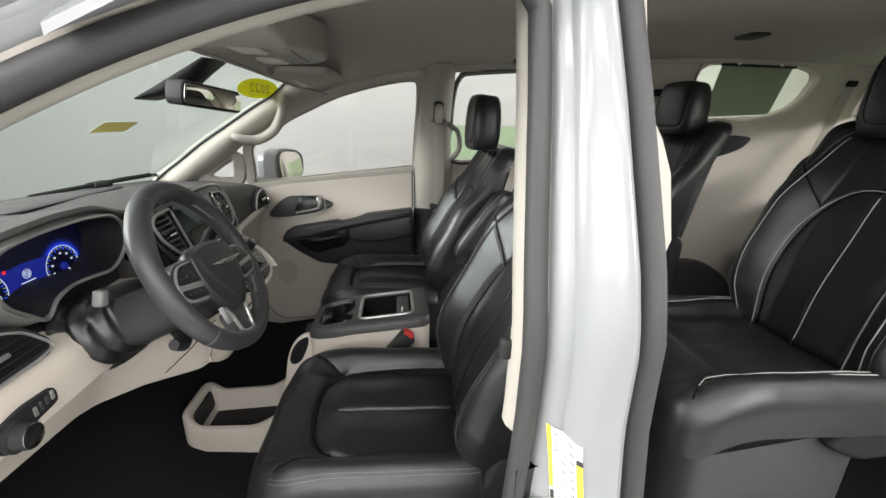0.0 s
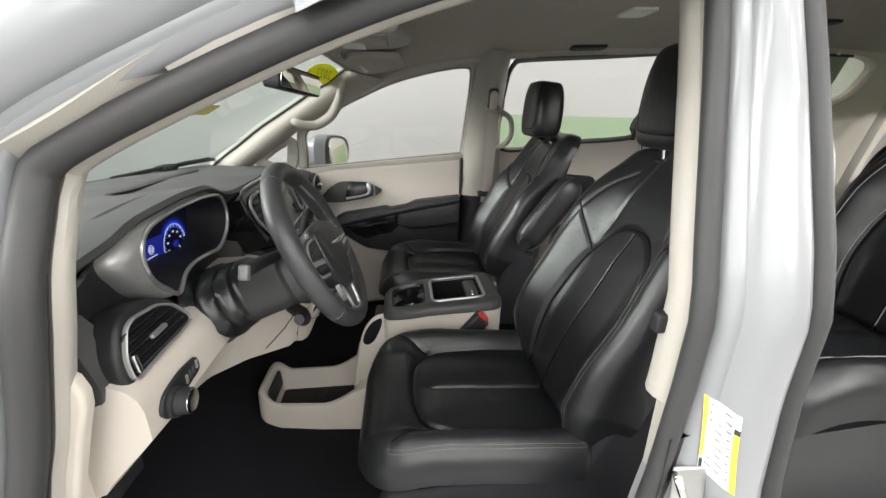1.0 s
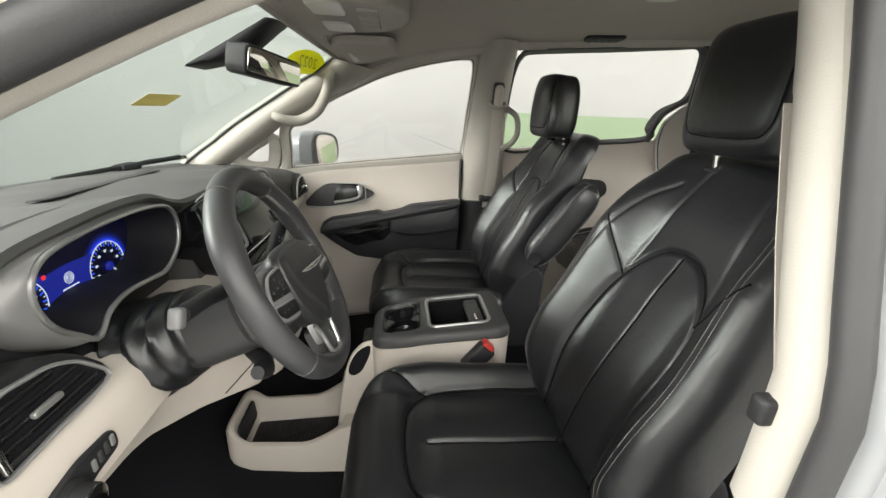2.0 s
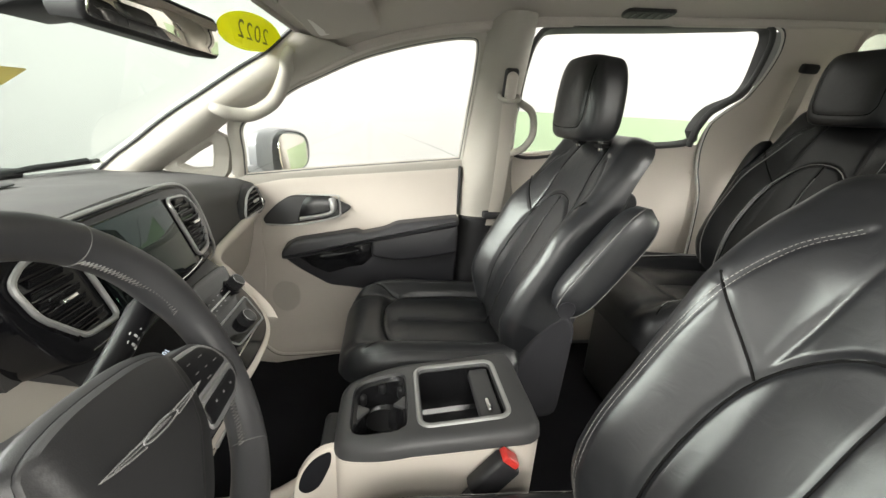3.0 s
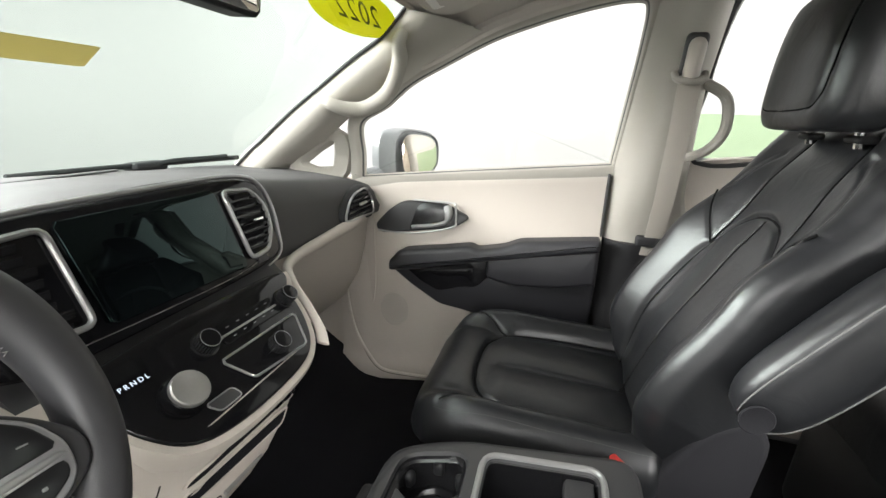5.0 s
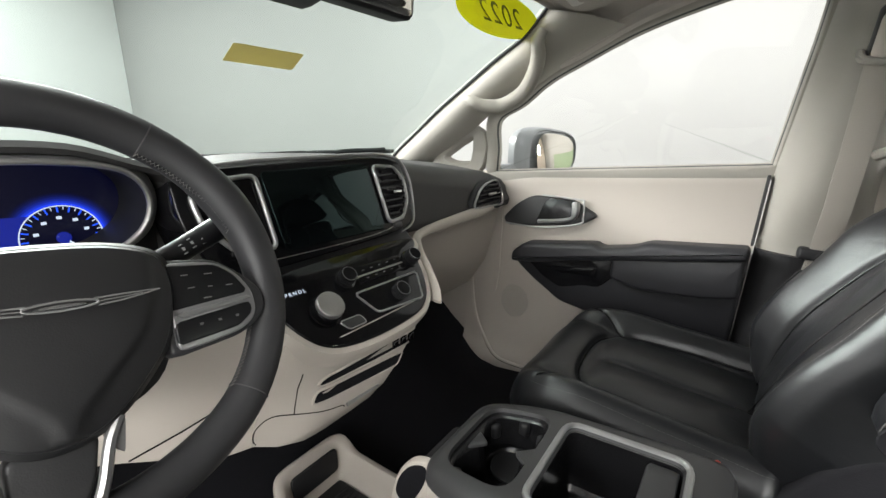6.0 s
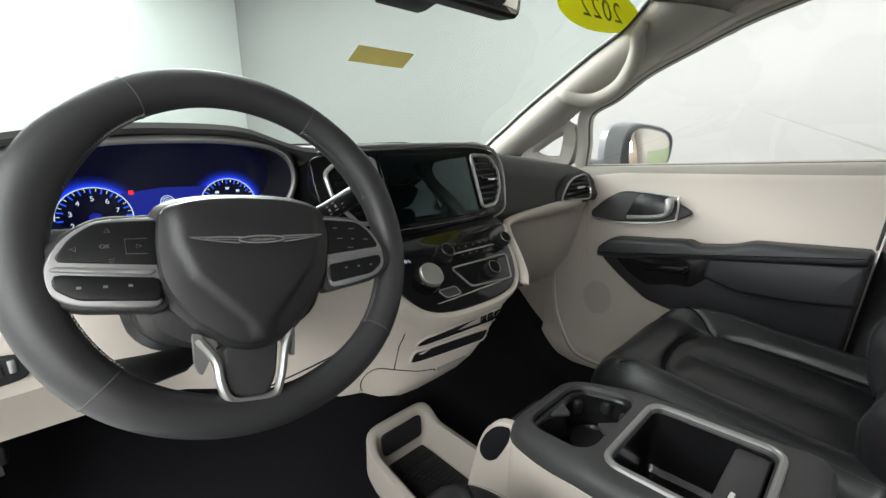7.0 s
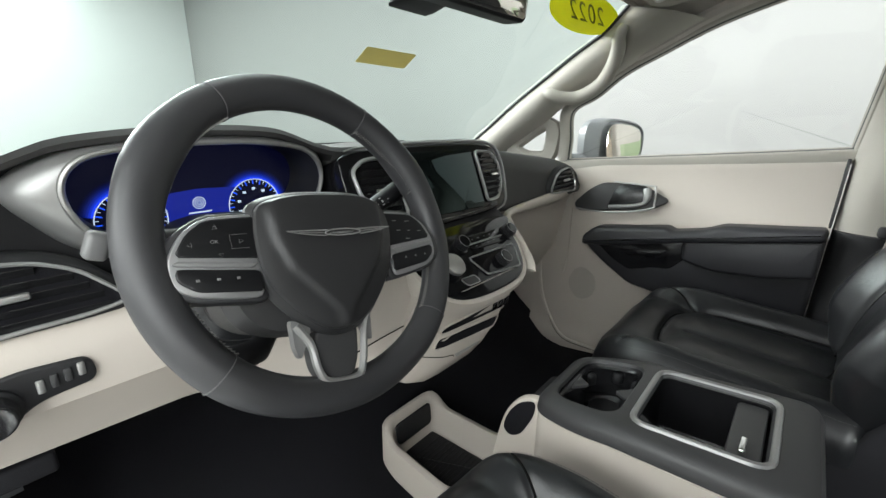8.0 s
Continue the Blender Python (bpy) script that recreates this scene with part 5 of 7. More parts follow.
rings = [[(x, y, 0.386) for x, y in OUT], [(x, y, binz(y) - 0.012) for x, y in OUT], [(x, y, binz(y) - 0.003) for x, y in inset(OUT, 0.003)], [(x, y, binz(y)) for x, y in inset(OUT, 0.009)], [(x, y, binz(y)) for x, y in inset(INN, -0.006)], [(x, y, binz(y) - 0.006) for x, y in INN], [(x, y, 0.43) for x, y in inset(INN, 0.012)], [(x, y, 0.412) for x, y in inset(INN, 0.022)]]
loft(bm, rings)
low = part("floor_bin", bm, BEIGE, console, "low beige storage bin on the floor")
bm = bmesh.new()
slab(bm, inset(INN, 0.026), lambda u, v, w: Vector((u, v, 0.411 + w)), 0.008, 0.004)
mat_ = part("bin_mat", bm, SOFTBLACK, low, "ribbed black rubber mat in the bin")
for k in range(18):
    bm = bmesh.new()
    rbox(bm, pose(0, 0.385 + 0.012 * k, 0.4195), 0.11, 0.004, 0.003, 0.001, 1)
    part("mat_rib", bm, SOFTBLACK, mat_)
bm = bmesh.new()
slab(bm, resample(round_poly([(-0.060, 0.440), (0.062, 0.440), (0.064, 0.500), (-0.064, 0.500)], 0.012), 50), lambda u, v, w: Vector((u, 0.634 + 0.12 * (v - 0.44) - w, v)), 0.006, 0.002)
part("bin_panel", bm, SOFTBLACK, low, "black inset panel on the bin wall")

# ---- dashboard ----
dash = thing("dashboard", (0, 0.9, 0.7), "dark grey dashboard over beige lower panels", "dashboard")
PAD_X = [-0.80, -0.70, -0.623, -0.575, -0.49, -0.41, -0.32, -0.25, -0.20, -0.06, 0.06, 0.20, 0.30, 0.50, 0.70, 0.80]
PAD_Z = [1.14, 1.175, 1.204, 1.223, 1.234, 1.237, 1.232, 1.208, 1.199, 1.201, 1.204, 1.197, 1.178, 1.149, 1.125, 1.10]
PAD_Y = [0.66, 0.645, 0.62, 0.612, 0.605, 0.605, 0.605, 0.605, 0.60, 0.598, 0.598, 0.60, 0.61, 0.642, 0.65, 0.66]
PAD_X, PAD_Y, PAD_Z = np.array(spline(list(zip(PAD_X, PAD_Y, PAD_Z)), 8)).T


def cave(x):
    """1 where the pad is hollow behind the instruments."""
    return smooth01((x + 0.615) / 0.03) * smooth01((-0.222 - x) / 0.03)


bm = bmesh.new()
rings = []
for x in np.linspace(-0.752, 0.80, 95):
    y0, z0 = float(np.interp(x, PAD_X, PAD_Y)), float(np.interp(x, PAD_X, PAD_Z))
    yw = glass_y(x, 1.14) + 0.02
    zf = 1.165 - 0.04 * abs(x)
    c = cave(x)
    cu = smooth01((x + 0.70) / 0.03) * smooth01((-0.222 - x) / 0.03)
    right = smooth01((x - 0.22) / 0.1)
    ring = [(x, 0.60 + 0.16 * c - 0.01 * right, 1.01), (x, 0.595 + 0.16 * c - 0.01 * right, 1.03), (x, (0.612 - 0.012 * right) + 0.14 * cu, 1.03 + 0.5 * (z0 - 1.05)), (x, y0 + 0.012 + 0.12 * cu, z0 - 0.025), (x, y0 + 0.006 + 0.004 * cu, z0 - 0.014), (x, y0 + 0.004, z0 - 0.007), (x, y0 + 0.012, z0)]
    wing, rr = smooth01((x - 0.235) / 0.08), 0.055
    for k in range(4):
        a, q = math.pi / 6 * k, ring[3 + k]
        ring[3 + k] = (x, q[1] + (0.597 + rr * (1 - math.cos(a)) - q[1]) * wing, q[2] + (z0 - rr * (1 - math.sin(a)) - q[2]) * wing)
    y0 = y0 + (0.597 + rr - 0.012 - y0) * wing
    for k in range(1, 6):
        t = k / 6
        ring.append((x, y0 + (yw - y0) * t, z0 + (zf - z0) * t + 0.006 * math.sin(math.pi * t)))
    ring += [(x, yw, zf), (x, yw + 0.02, 0.95), (x, 0.80, 0.95)]
    rings.append(ring)
loft(bm, rings)
part("upper_pad", bm, PADGREY, dash, "dark grey soft upper pad")

bm = bmesh.new()
slab(bm, resample(round_poly([(-0.19, 0.86), (0.20, 0.86), (0.22, 0.90), (-0.22, 0.90)], 0.015), 50), lambda u, v, w: Vector((u, v, float(np.interp(v, [0.6, 1.08], [1.205, 1.168])) + 0.004 + w)), 0.003, 0.002)
part("defrost_vent", bm, SOFTBLACK, dash, "black defrost grille")
bm = bmesh.new()
tube(bm, [(x, float(np.interp(x, PAD_X, PAD_Y)) - 0.001, float(np.interp(x, PAD_X, PAD_Z)) - 0.014) for x in np.linspace(-0.18, 0.19, 30)], 0.003, 6)
part("pad_trim", bm, SILVER, dash)

# lower panels
bm = bmesh.new()
rings = []
for x in np.linspace(-0.745, -0.13, 40):
    f = smooth01((x + 0.42) / 0.2)
    b = smooth01((x + 0.30) / 0.15)
    low = float(np.interp(x, [-0.745, -0.5, -0.36, -0.24, -0.13], [0.838, 0.840, 0.815, 0.775, 0.75]))
    yl = float(np.interp(x, [-0.745, -0.45, -0.24, -0.13], [0.632, 0.610, 0.50, 0.49]))
    rings.append([(x, 0.60, 1.034), (x, 0.572 - 0.03 * f, 1.022), (x, 0.560 - 0.06 * f, 1.008), (x, 0.554 - 0.07 * f, 0.99), (x, 0.552 - 0.075 * f, 0.94), (x, yl - 0.006, low + 0.02), (x, yl + 0.002, low + 0.006), (x, yl + 0.02, low), (x, 0.85, low - 0.03), (x, 0.85, 1.034)])
loft(bm, rings)
knee = part("knee_panel", bm, BEIGE, dash, "beige lower knee panel")
bm = bmesh.new()
tube(bm, [(-0.35, 0.524, 0.842), (-0.30, 0.49, 0.87), (-0.24, 0.472, 0.89), (-0.19, 0.470, 0.894)], 0.0012, 5)
part("panel_joint", bm, SEAM, knee)
box("bonnet_release", -0.70, 0.665, 0.815, 0.10, 0.05, 0.03, 0.006, SEATBASE, dash, "black release lever")
bm = bmesh.new()
rings = []
for x in np.linspace(0.15, 0.79, 30):
    f = smooth01((x - 0.15) / 0.25)
    rings.append([(x, 0.63, 1.03), (x, 0.615, 1.0), (x, 0.625, 0.97), (x, 0.635, 0.90), (x, 0.66, 0.80), (x, 0.72, 0.70), (x, 0.80, 0.65), (x, 0.98, 0.62), (x, 0.98, 1.0)])
loft(bm, rings)
part("glove_box", bm, BEIGE, dash, "beige glove box panel")
# beige ribbon from the stack to the door
bm = bmesh.new()
rib = resample(spline([(0.150, 0.408, 0.925), (0.168, 0.425, 0.945), (0.192, 0.465, 0.975), (0.222, 0.515, 1.004), (0.29, 0.562, 1.012), (0.45, 0.576, 1.014), (0.60, 0.580, 1.018), (0.705, 0.590, 1.026)], 8), 60, False)
rings = []
for i, p in enumerate(rib):
    w = float(np.interp(i, [0, 15, 30, 59], [0.003, 0.007, 0.014, 0.020]))
    rings.append([(p[0], p[1] - 0.012 * math.cos(b) - 0.001, p[2] + w * math.sin(b)) for b in (2 * math.pi * k / 14 for k in range(14))])
loft(bm, rings)
part("ribbon_trim", bm, BEIGE, dash, "beige trim line sweeping to the door")
# ends of the dashboard
for s in (-1, 1):
    bm = bmesh.new()
    slab(bm, resample(round_poly([(0.625, 0.99), (0.625, 1.075 if s > 0 else 1.10), (0.66, 1.10 if s > 0 else 1.16), (0.80, 1.10 if s > 0 else 1.15), (1.0, 1.07), (1.0, 0.95), (0.70, 0.95)], 0.03), 60), lambda u, v, w, s=s: Vector((s * (0.752 + w), u, v)), 0.03, 0.01)
    part("end_cap", bm, SOFTBLACK, dash, "black dashboard end cap")
    bm = bmesh.new()
    slab(bm, resample(round_poly([(0.622, 0.40), (0.604, 0.72), (0.606, 0.99), (0.625, 1.045), (0.665, 1.055), (0.75, 1.0), (0.95, 0.98), (0.98, 0.40)], 0.03), 70), lambda u, v, w, s=s: Vector((s * ((0.80 if s > 0 else 0.738) + w * 0.5 + 0.03 * smooth01((0.8 - v) / 0.4)), u + 0.05 * smooth01((0.8 - v) / 0.4) + (0.045 if s < 0 else 0.0), v)), 0.05, 0.015)
    solid("trim_kick_panel", bm, BEIGE, "beige kick panel beside the footwell", "kick panel", "structure")

# screen and vents
SC = Matrix.Translation((0, 0.562, 1.117)) @ Matrix(((1, 0, 0, 0), (0, 0.342, -0.940, 0), (0, 0.940, 0.342, 0), (0, 0, 0, 1)))


def scr(u, v, w):
    """On the screen's face: u across, v up, w towards the cabin."""
    return SC @ Vector((u, v, w))


bm = bmesh.new()
BEZ = [(-0.232, 0.045), (-0.20, 0.078), (0.06, 0.084), (0.205, 0.078), (0.243, 0.045), (0.238, -0.025), (0.205, -0.072), (0.0, -0.083), (-0.18, -0.078), (-0.222, -0.03)]
slab(bm, resample(spline(BEZ, 5, True), 100), scr, 0.004, 0.004, 3, 0.08)
part("screen_surround", bm, PIANO, dash, "gloss black screen surround")
bm = bmesh.new()
edge = resample(spline([tuple(p) for p in inset([np.array(p) for p in BEZ], -0.006)], 5, True), 100)
tube(bm, [scr(u, v, 0.002) for u, v in edge[4:58]], [0.0042 * min(1.0, 0.35 + i / 12, 0.35 + (53 - i) / 12) for i in range(54)], 8)
part("stack_trim", bm, SPOKESILVER, dash, "silver line round the centre stack")
bm = bmesh.new()
tube(bm, [scr(u, v, 0.0045) for u, v in resample(spline([(-0.17, -0.069), (0.0, -0.073), (0.12, -0.072), (0.19, -0.060)], 8), 40, False)], 0.0012, 6)
part("screen_line", bm, CHROME, dash, "thin bright line under the screen")
bm = bmesh.new()
slab(bm, resample(round_poly([(-0.094, -0.062), (0.137, -0.066), (0.128, 0.071), (-0.102, 0.071)], 0.005), 60), scr, 0.009, 0.002)
part("screen", bm, TOUCHGLASS, dash, "dark touch screen, switched off")
VENTS = [[(0.143, 0.064), (0.205, 0.058), (0.226, 0.025), (0.222, -0.015), (0.196, -0.052), (0.15, -0.056)], [(-0.112, 0.066), (-0.184, 0.062), (-0.214, 0.045), (-0.208, 0.0), (-0.17, -0.048), (-0.108, -0.052)]]
for VO in VENTS:
    bm = bmesh.new()
    tube(bm, [scr(u, v, 0.009) for u, v in resample(round_poly(VO, 0.012), 60)], 0.0040, 8, True)
    part("vent_rim", bm, SPOKESILVER, dash, "satin silver air vent rim")
    bm = bmesh.new()
    slab(bm, resample(round_poly(VO, 0.012), 60), scr, 0.0045, 0.0)
    v0 = part("vent_back", bm, PIANO, dash)
    ux = np.mean([p[0] for p in VO])
    for k in range(8):
        v = -0.045 + 0.0138 * k
        w = 0.066 if abs(v) < 0.035 else 0.052
        bm = bmesh.new()
        rbox(bm, SC @ pose(ux - math.copysign(0.012, ux) * (v < -0.02), v, 0.008, 28), w, 0.011, 0.0022, 0.0008, 1)
        part("slat", bm, WELLBLACK, v0)
    bm = bmesh.new()
    rbox(bm, SC @ pose(ux, 0.004, 0.015), 0.024, 0.006, 0.008, 0.002, 2)
    part("vent_tab", bm, CHROME, v0)
bm = bmesh.new()
rbox(bm, SC @ pose(0.176, -0.064, 0.006), 0.024, 0.011, 0.006, 0.002, 2)
part("hazard_button", bm, DARK, dash, "small dark button under the vent")
# grey band between screen and controls
bm = bmesh.new()
rings = []
for k in range(31):
    x = -0.20 + 0.42 * k / 30
    e = 1 - 0.12 * ((x - 0.01) / 0.21) ** 4
    rings.append([(x, 0.60, 1.00), (x, 0.590, 1.045), (x, 0.552 + 0.02 * (1 - e), 1.038), (x, 0.536 + 0.02 * (1 - e), 1.024), (x, 0.520 + 0.02 * (1 - e), 1.012), (x, 0.505, 0.995), (x, 0.55, 0.97)])
loft(bm, rings)
part("middle_band", bm, DARK, dash, "dark grey band under the screen")

# sloping control panel
CP = Matrix.Translation((0.0, 0.447, 0.971)) @ Matrix(((1, 0, 0, 0), (0, 0.747, -0.665, 0), (0, 0.665, 0.747, 0), (0, 0, 0, 1)))


def ctl(u, v, w):
    return CP @ Vector((u, v, w))


GLOSS = [(-0.13, 0.092), (-0.157, 0.04), (-0.142, -0.012), (-0.109, -0.048), (-0.04, -0.064), (0.07, -0.064), (0.125, -0.045), (0.158, 0.0), (0.172, 0.05), (0.178, 0.092)]
bm = bmesh.new()
slab(bm, resample(spline(GLOSS, 5, True), 90), lambda u, v, w: ctl(u, v, w - 0.004), 0.004, 0.003, 3, 0.03)
panel = part("control_panel", bm, PIANO, dash, "gloss black control panel")
bm = bmesh.new()
out = inset(resample(spline(GLOSS, 5, True), 90), -0.014)
rings = [[ctl(u, min(v, 0.088), -0.042) for u, v in out], [ctl(u, min(v, 0.088), -0.012) for u, v in out], [ctl(u, min(v, 0.086), -0.003) for u, v in inset(out, 0.004)], [ctl(u, min(v, 0.086), -0.003) for u, v in inset(out, 0.013)]]
loft(bm, rings, True, False)
part("panel_edge", bm, BEIGE, dash, "beige edge of the control panel")
FRAME = resample(round_poly([(-0.022, 0.016), (0.140, 0.012), (0.112, -0.042), (0.0, -0.031)], 0.006), 50)
bm = bmesh.new()
slab(bm, FRAME, ctl, 0.0035, 0.001)
part("climate_plate", bm, PIANO, panel, "dark climate control plate")
bm = bmesh.new()
tube(bm, [ctl(u, v, 0.0035) for u, v in FRAME], 0.0020, 6, True)
part("plate_rim", bm, SPOKESILVER, panel, "chrome plate rim")
bm = bmesh.new()
slab(bm, resample(round_poly([(0.004, 0.030), (0.125, 0.027), (0.125, 0.060), (0.012, 0.064)], 0.006), 40), ctl, 0.003, 0.001)
part("button_plate", bm, PIANO, panel)
bm = bmesh.new()
slab(bm, [(0.004, 0.0415), (0.122, 0.0395), (0.122, 0.0425), (0.004, 0.0445)], ctl, 0.0045, 0.0)
part("plate_line", bm, SILVER, panel)
bm = bmesh.new()
for k in range(5):
    for j in range(2):
        rbox(bm, CP @ pose(0.025 + 0.021 * k, 0.036 + 0.0165 * j, 0.0030), 0.006, 0.0014, 0.0008, 0.0003, 1)
tagged(part("button_marks", bm, MARKGREY, panel), kind="stuff")
for ku, kv, kr, kh, nm in ((-0.019, 0.048, 0.0150, 0.020, "volume_knob"), (0.150, 0.043, 0.0150, 0.022, "tuning_knob"), (0.066, -0.014, 0.0155, 0.022, "temperature_knob")):
    bm = bmesh.new()
    revolve(bm, CP @ pose(ku, kv, 0), [(kr + 0.004, 0.0), (kr + 0.004, 0.002), (kr, 0.003), (kr * 0.94, kh - 0.004), (kr * 0.86, kh), (0, kh)], 32)
    kb = part(nm, bm, WELLBLACK, panel, "black rotary knob")
    bm = bmesh.new()
    revolve(bm, CP @ pose(ku, kv, kh - 0.0005), [(kr * 0.86, 0.0), (kr * 0.84, 0.001), (kr * 0.6, 0.0012), (0, 0.001)], 32)
    part("knob_cap", bm, PIANO, kb)
    bm = bmesh.new()
    tube(bm, [CP @ Vector((ku + kr * 0.90 * math.cos(a), kv + kr * 0.90 * math.sin(a), kh)) for a in np.linspace(0, 2 * math.pi, 33)[:-1]], 0.0005, 5, True)
    part("knob_ring", bm, SPOKEDARK, kb, "thin grey ring")
    bm = bmesh.new()
    for k in range(24):
        a = 2 * math.pi * k / 24
        rbox(bm, CP @ pose(ku, kv, kh * 0.5, 0, 0, math.degrees(a)) @ pose(kr * 0.985, 0, 0), 0.0012, 0.002, kh * 0.7, 0.0004, 1)
    tagged(part("knob_ribs", bm, SOFTBLACK, kb), kind="stuff")
bm = bmesh.new()
revolve(bm, CP @ pose(-0.088, 0.008, 0), [(0.0275, 0.0), (0.0275, 0.003), (0.0250, 0.004), (0.0245, 0.016), (0.0235, 0.018), (0, 0.018)], 48)
gear = part("gear_dial", bm, PIANO, panel, "black base of the rotary gear dial")
bm = bmesh.new()
revolve(bm, CP @ pose(-0.088, 0.008, 0.018), [(0.0232, 0.0), (0.0230, 0.006), (0.0215, 0.0078), (0.0, 0.0074)], 48)
bm.transform((CP @ pose(-0.088, 0.008, 0.018)).inverted())
dial = part("dial_top", bm, DIALMETAL, gear, "brushed metal dial top")
dial.matrix_basis = CP @ pose(-0.088, 0.008, 0.018)
bm = bmesh.new()
slab(bm, resample(round_poly([(-0.078, -0.018), (-0.036, -0.020), (-0.031, -0.037), (-0.068, -0.036)], 0.006), 40), ctl, 0.004, 0.002)
pb = part("parking_button", bm, DARK, panel, "dark parking brake button")
bm = bmesh.new()
tube(bm, [ctl(u, v, 0.003) for u, v in resample(round_poly([(-0.078, -0.018), (-0.036, -0.020), (-0.031, -0.037), (-0.068, -0.036)], 0.006), 40)], 0.0012, 6, True)
part("button_rim", bm, SILVER, pb)


def lettering(name, text, m, size, mat, parent, depth=0.0004):
    """Raised letters in the built-in font, centred on m."""
    cu = bpy.data.curves.new(name, "FONT")
    cu.body, cu.size, cu.extrude, cu.align_x, cu.align_y = text, size, depth, "CENTER", "CENTER"
    tmp = bpy.data.objects.new(name, cu)
    me = bpy.data.meshes.new_from_object(tmp)
    bpy.data.objects.remove(tmp)
    b = bmesh.new()
    b.from_mesh(me)
    bpy.data.meshes.remove(me)
    b.transform(m)
    return part(name, b, mat, parent, "", 30)


lettering("gear_letters", "P R N D L", CP @ pose(-0.116, 0.054, 0.0012, 0, 0, -3), 0.0085, WHITEGLOW, panel)

# lower centre stack: beige face with two open shelves, their shade drawn as dark plates, and a drawer
LOWER = [(0.945, 0.416, -0.16, 0.135), (0.925, 0.418, -0.17, 0.150), (0.895, 0.425, -0.18, 0.160), (0.878, 0.434, -0.185, 0.164), (0.86, 0.448, -0.19, 0.165), (0.82, 0.460, -0.205, 0.156), (0.785, 0.466, -0.212, 0.134), (0.755, 0.472, -0.170, 0.103), (0.738, 0.479, -0.125, 0.072), (0.726, 0.490, -0.075, 0.045), (0.718, 0.52, -0.065, 0.035), (0.714, 0.60, -0.065, 0.035)]


def low_y(x, z):
    """Depth of the lower stack face: it bends away to the knee panel and round its outer corner."""
    rows = LOWER[:10][::-1]
    zs = [r[0] for r in rows]
    y, x1 = float(np.interp(z, zs, [r[1] for r in rows])), float(np.interp(z, zs, [r[3] for r in rows]))
    return y + max(0.0, 0.474 + 0.09 * (0.94 - z) - y) * smooth01((-0.08 - x) / 0.125) + 0.045 * max(0.0, 1 - (x1 - x) / 0.05) ** 2.2


bm = bmesh.new()
rings = []
for z, y, x0, x1 in LOWER:
    row = [(x, low_y(x, z) + (y - low_y(0.0, z)) * (z < 0.72), z) for x in np.linspace(x0, x1, 41)]
    rings.append(row + [(0.17, 0.80, z), (-0.17, 0.80, z)])
loft(bm, rings)
stack_face = part("stack_face", bm, BEIGE, dash, "beige lower face of the centre stack")


def low_to(u, v, w):
    return Vector((u, low_y(u, v) - w, v))


# shelves have no depth; a near-black plate gives each its inner shade
for shape in ([(-0.111, 0.850), (-0.096, 0.871), (0.009, 0.867), (0.142, 0.860), (0.140, 0.829), (0.02, 0.838)], [(-0.115, 0.813), (-0.109, 0.839), (-0.018, 0.829), (0.106, 0.813), (0.096, 0.787), (0.0, 0.798)]):
    bm = bmesh.new()
    outl = resample(round_poly(shape, 0.007), 70)
    slab(bm, outl, low_to, 0.0016, 0.001)
    shelf = part("shelf", bm, CARPET, stack_face, "open storage shelf, its shade drawn as a flat dark plate")
    bm = bmesh.new()
    tube(bm, [low_to(u, v, 0.001) for u, v in inset(outl, -0.001)], 0.0026, 6, True)
    part("shelf_lip", bm, BEIGE, stack_face)
for k in range(3):
    bm = bmesh.new()
    rbox(bm, Matrix.Translation(low_to(0.072 + 0.024 * k, 0.8505 - 0.002 * k, 0.003)), 0.017, 0.004, 0.018, 0.003, 2)
    socket = part("socket", bm, PIANO, stack_face, "small black power socket")
    bm = bmesh.new()
    tube(bm, [low_to(0.072 + 0.024 * k + u, 0.8505 - 0.002 * k + v, 0.0052) for u, v in ((-0.0065, -0.0065), (0.0065, -0.0065), (0.0065, 0.0065), (-0.0065, 0.0065))], 0.0005, 5, True)
    part("socket_rim", bm, SPOKEDARK, socket)
bm = bmesh.new()
tube(bm, [low_to(u, v, 0.003) for u, v in ((-0.040, 0.7675), (0.0, 0.7655), (0.042, 0.7635))], [0.0040, 0.0028, 0.0024], 8)
part("drawer_pull", bm, SILVER, stack_face, "thin silver drawer pull")
for line in ([(-0.205, 0.783), (-0.209, 0.795), (-0.203, 0.812), (-0.178, 0.820), (-0.140, 0.806), (-0.085, 0.783), (-0.050, 0.771), (-0.044, 0.764)], [(-0.138, 0.890), (-0.141, 0.85), (-0.144, 0.808)]):
    bm = bmesh.new()
    tube(bm, [low_to(u, v, -0.0004) for u, v in spline(line, 5)], 0.0012, 5)
    part("panel_joint", bm, SEAM, stack_face)

# light switch panel
LS = [(-0.073, 0.011), (-0.056, 0.034), (-0.01, 0.041), (0.049, 0.036), (0.052, 0.006), (0.0, 0.001), (-0.022, -0.013), (-0.052, -0.015)]


def kne(u, v, w):
    return Vector((-0.65 + u, 0.553 - w, 0.953 + v))


bm = bmesh.new()
slab(bm, resample(round_poly(LS, 0.012), 60), kne, 0.006, 0.003)
lsw = part("light_switch_panel", bm, SOFTBLACK, dash, "black light switch panel")
bm = bmesh.new()
revolve(bm, Matrix.Translation(kne(-0.036, 0.008, 0.004)) @ pose(0, 0, 0, 90), [(0.025, 0.0), (0.025, 0.008), (0.021, 0.010), (0.020, 0.026), (0.018, 0.028), (0, 0.028)], 40)
knob = part("light_knob", bm, SOFTBLACK, lsw, "dark round light knob")
bm = bmesh.new()
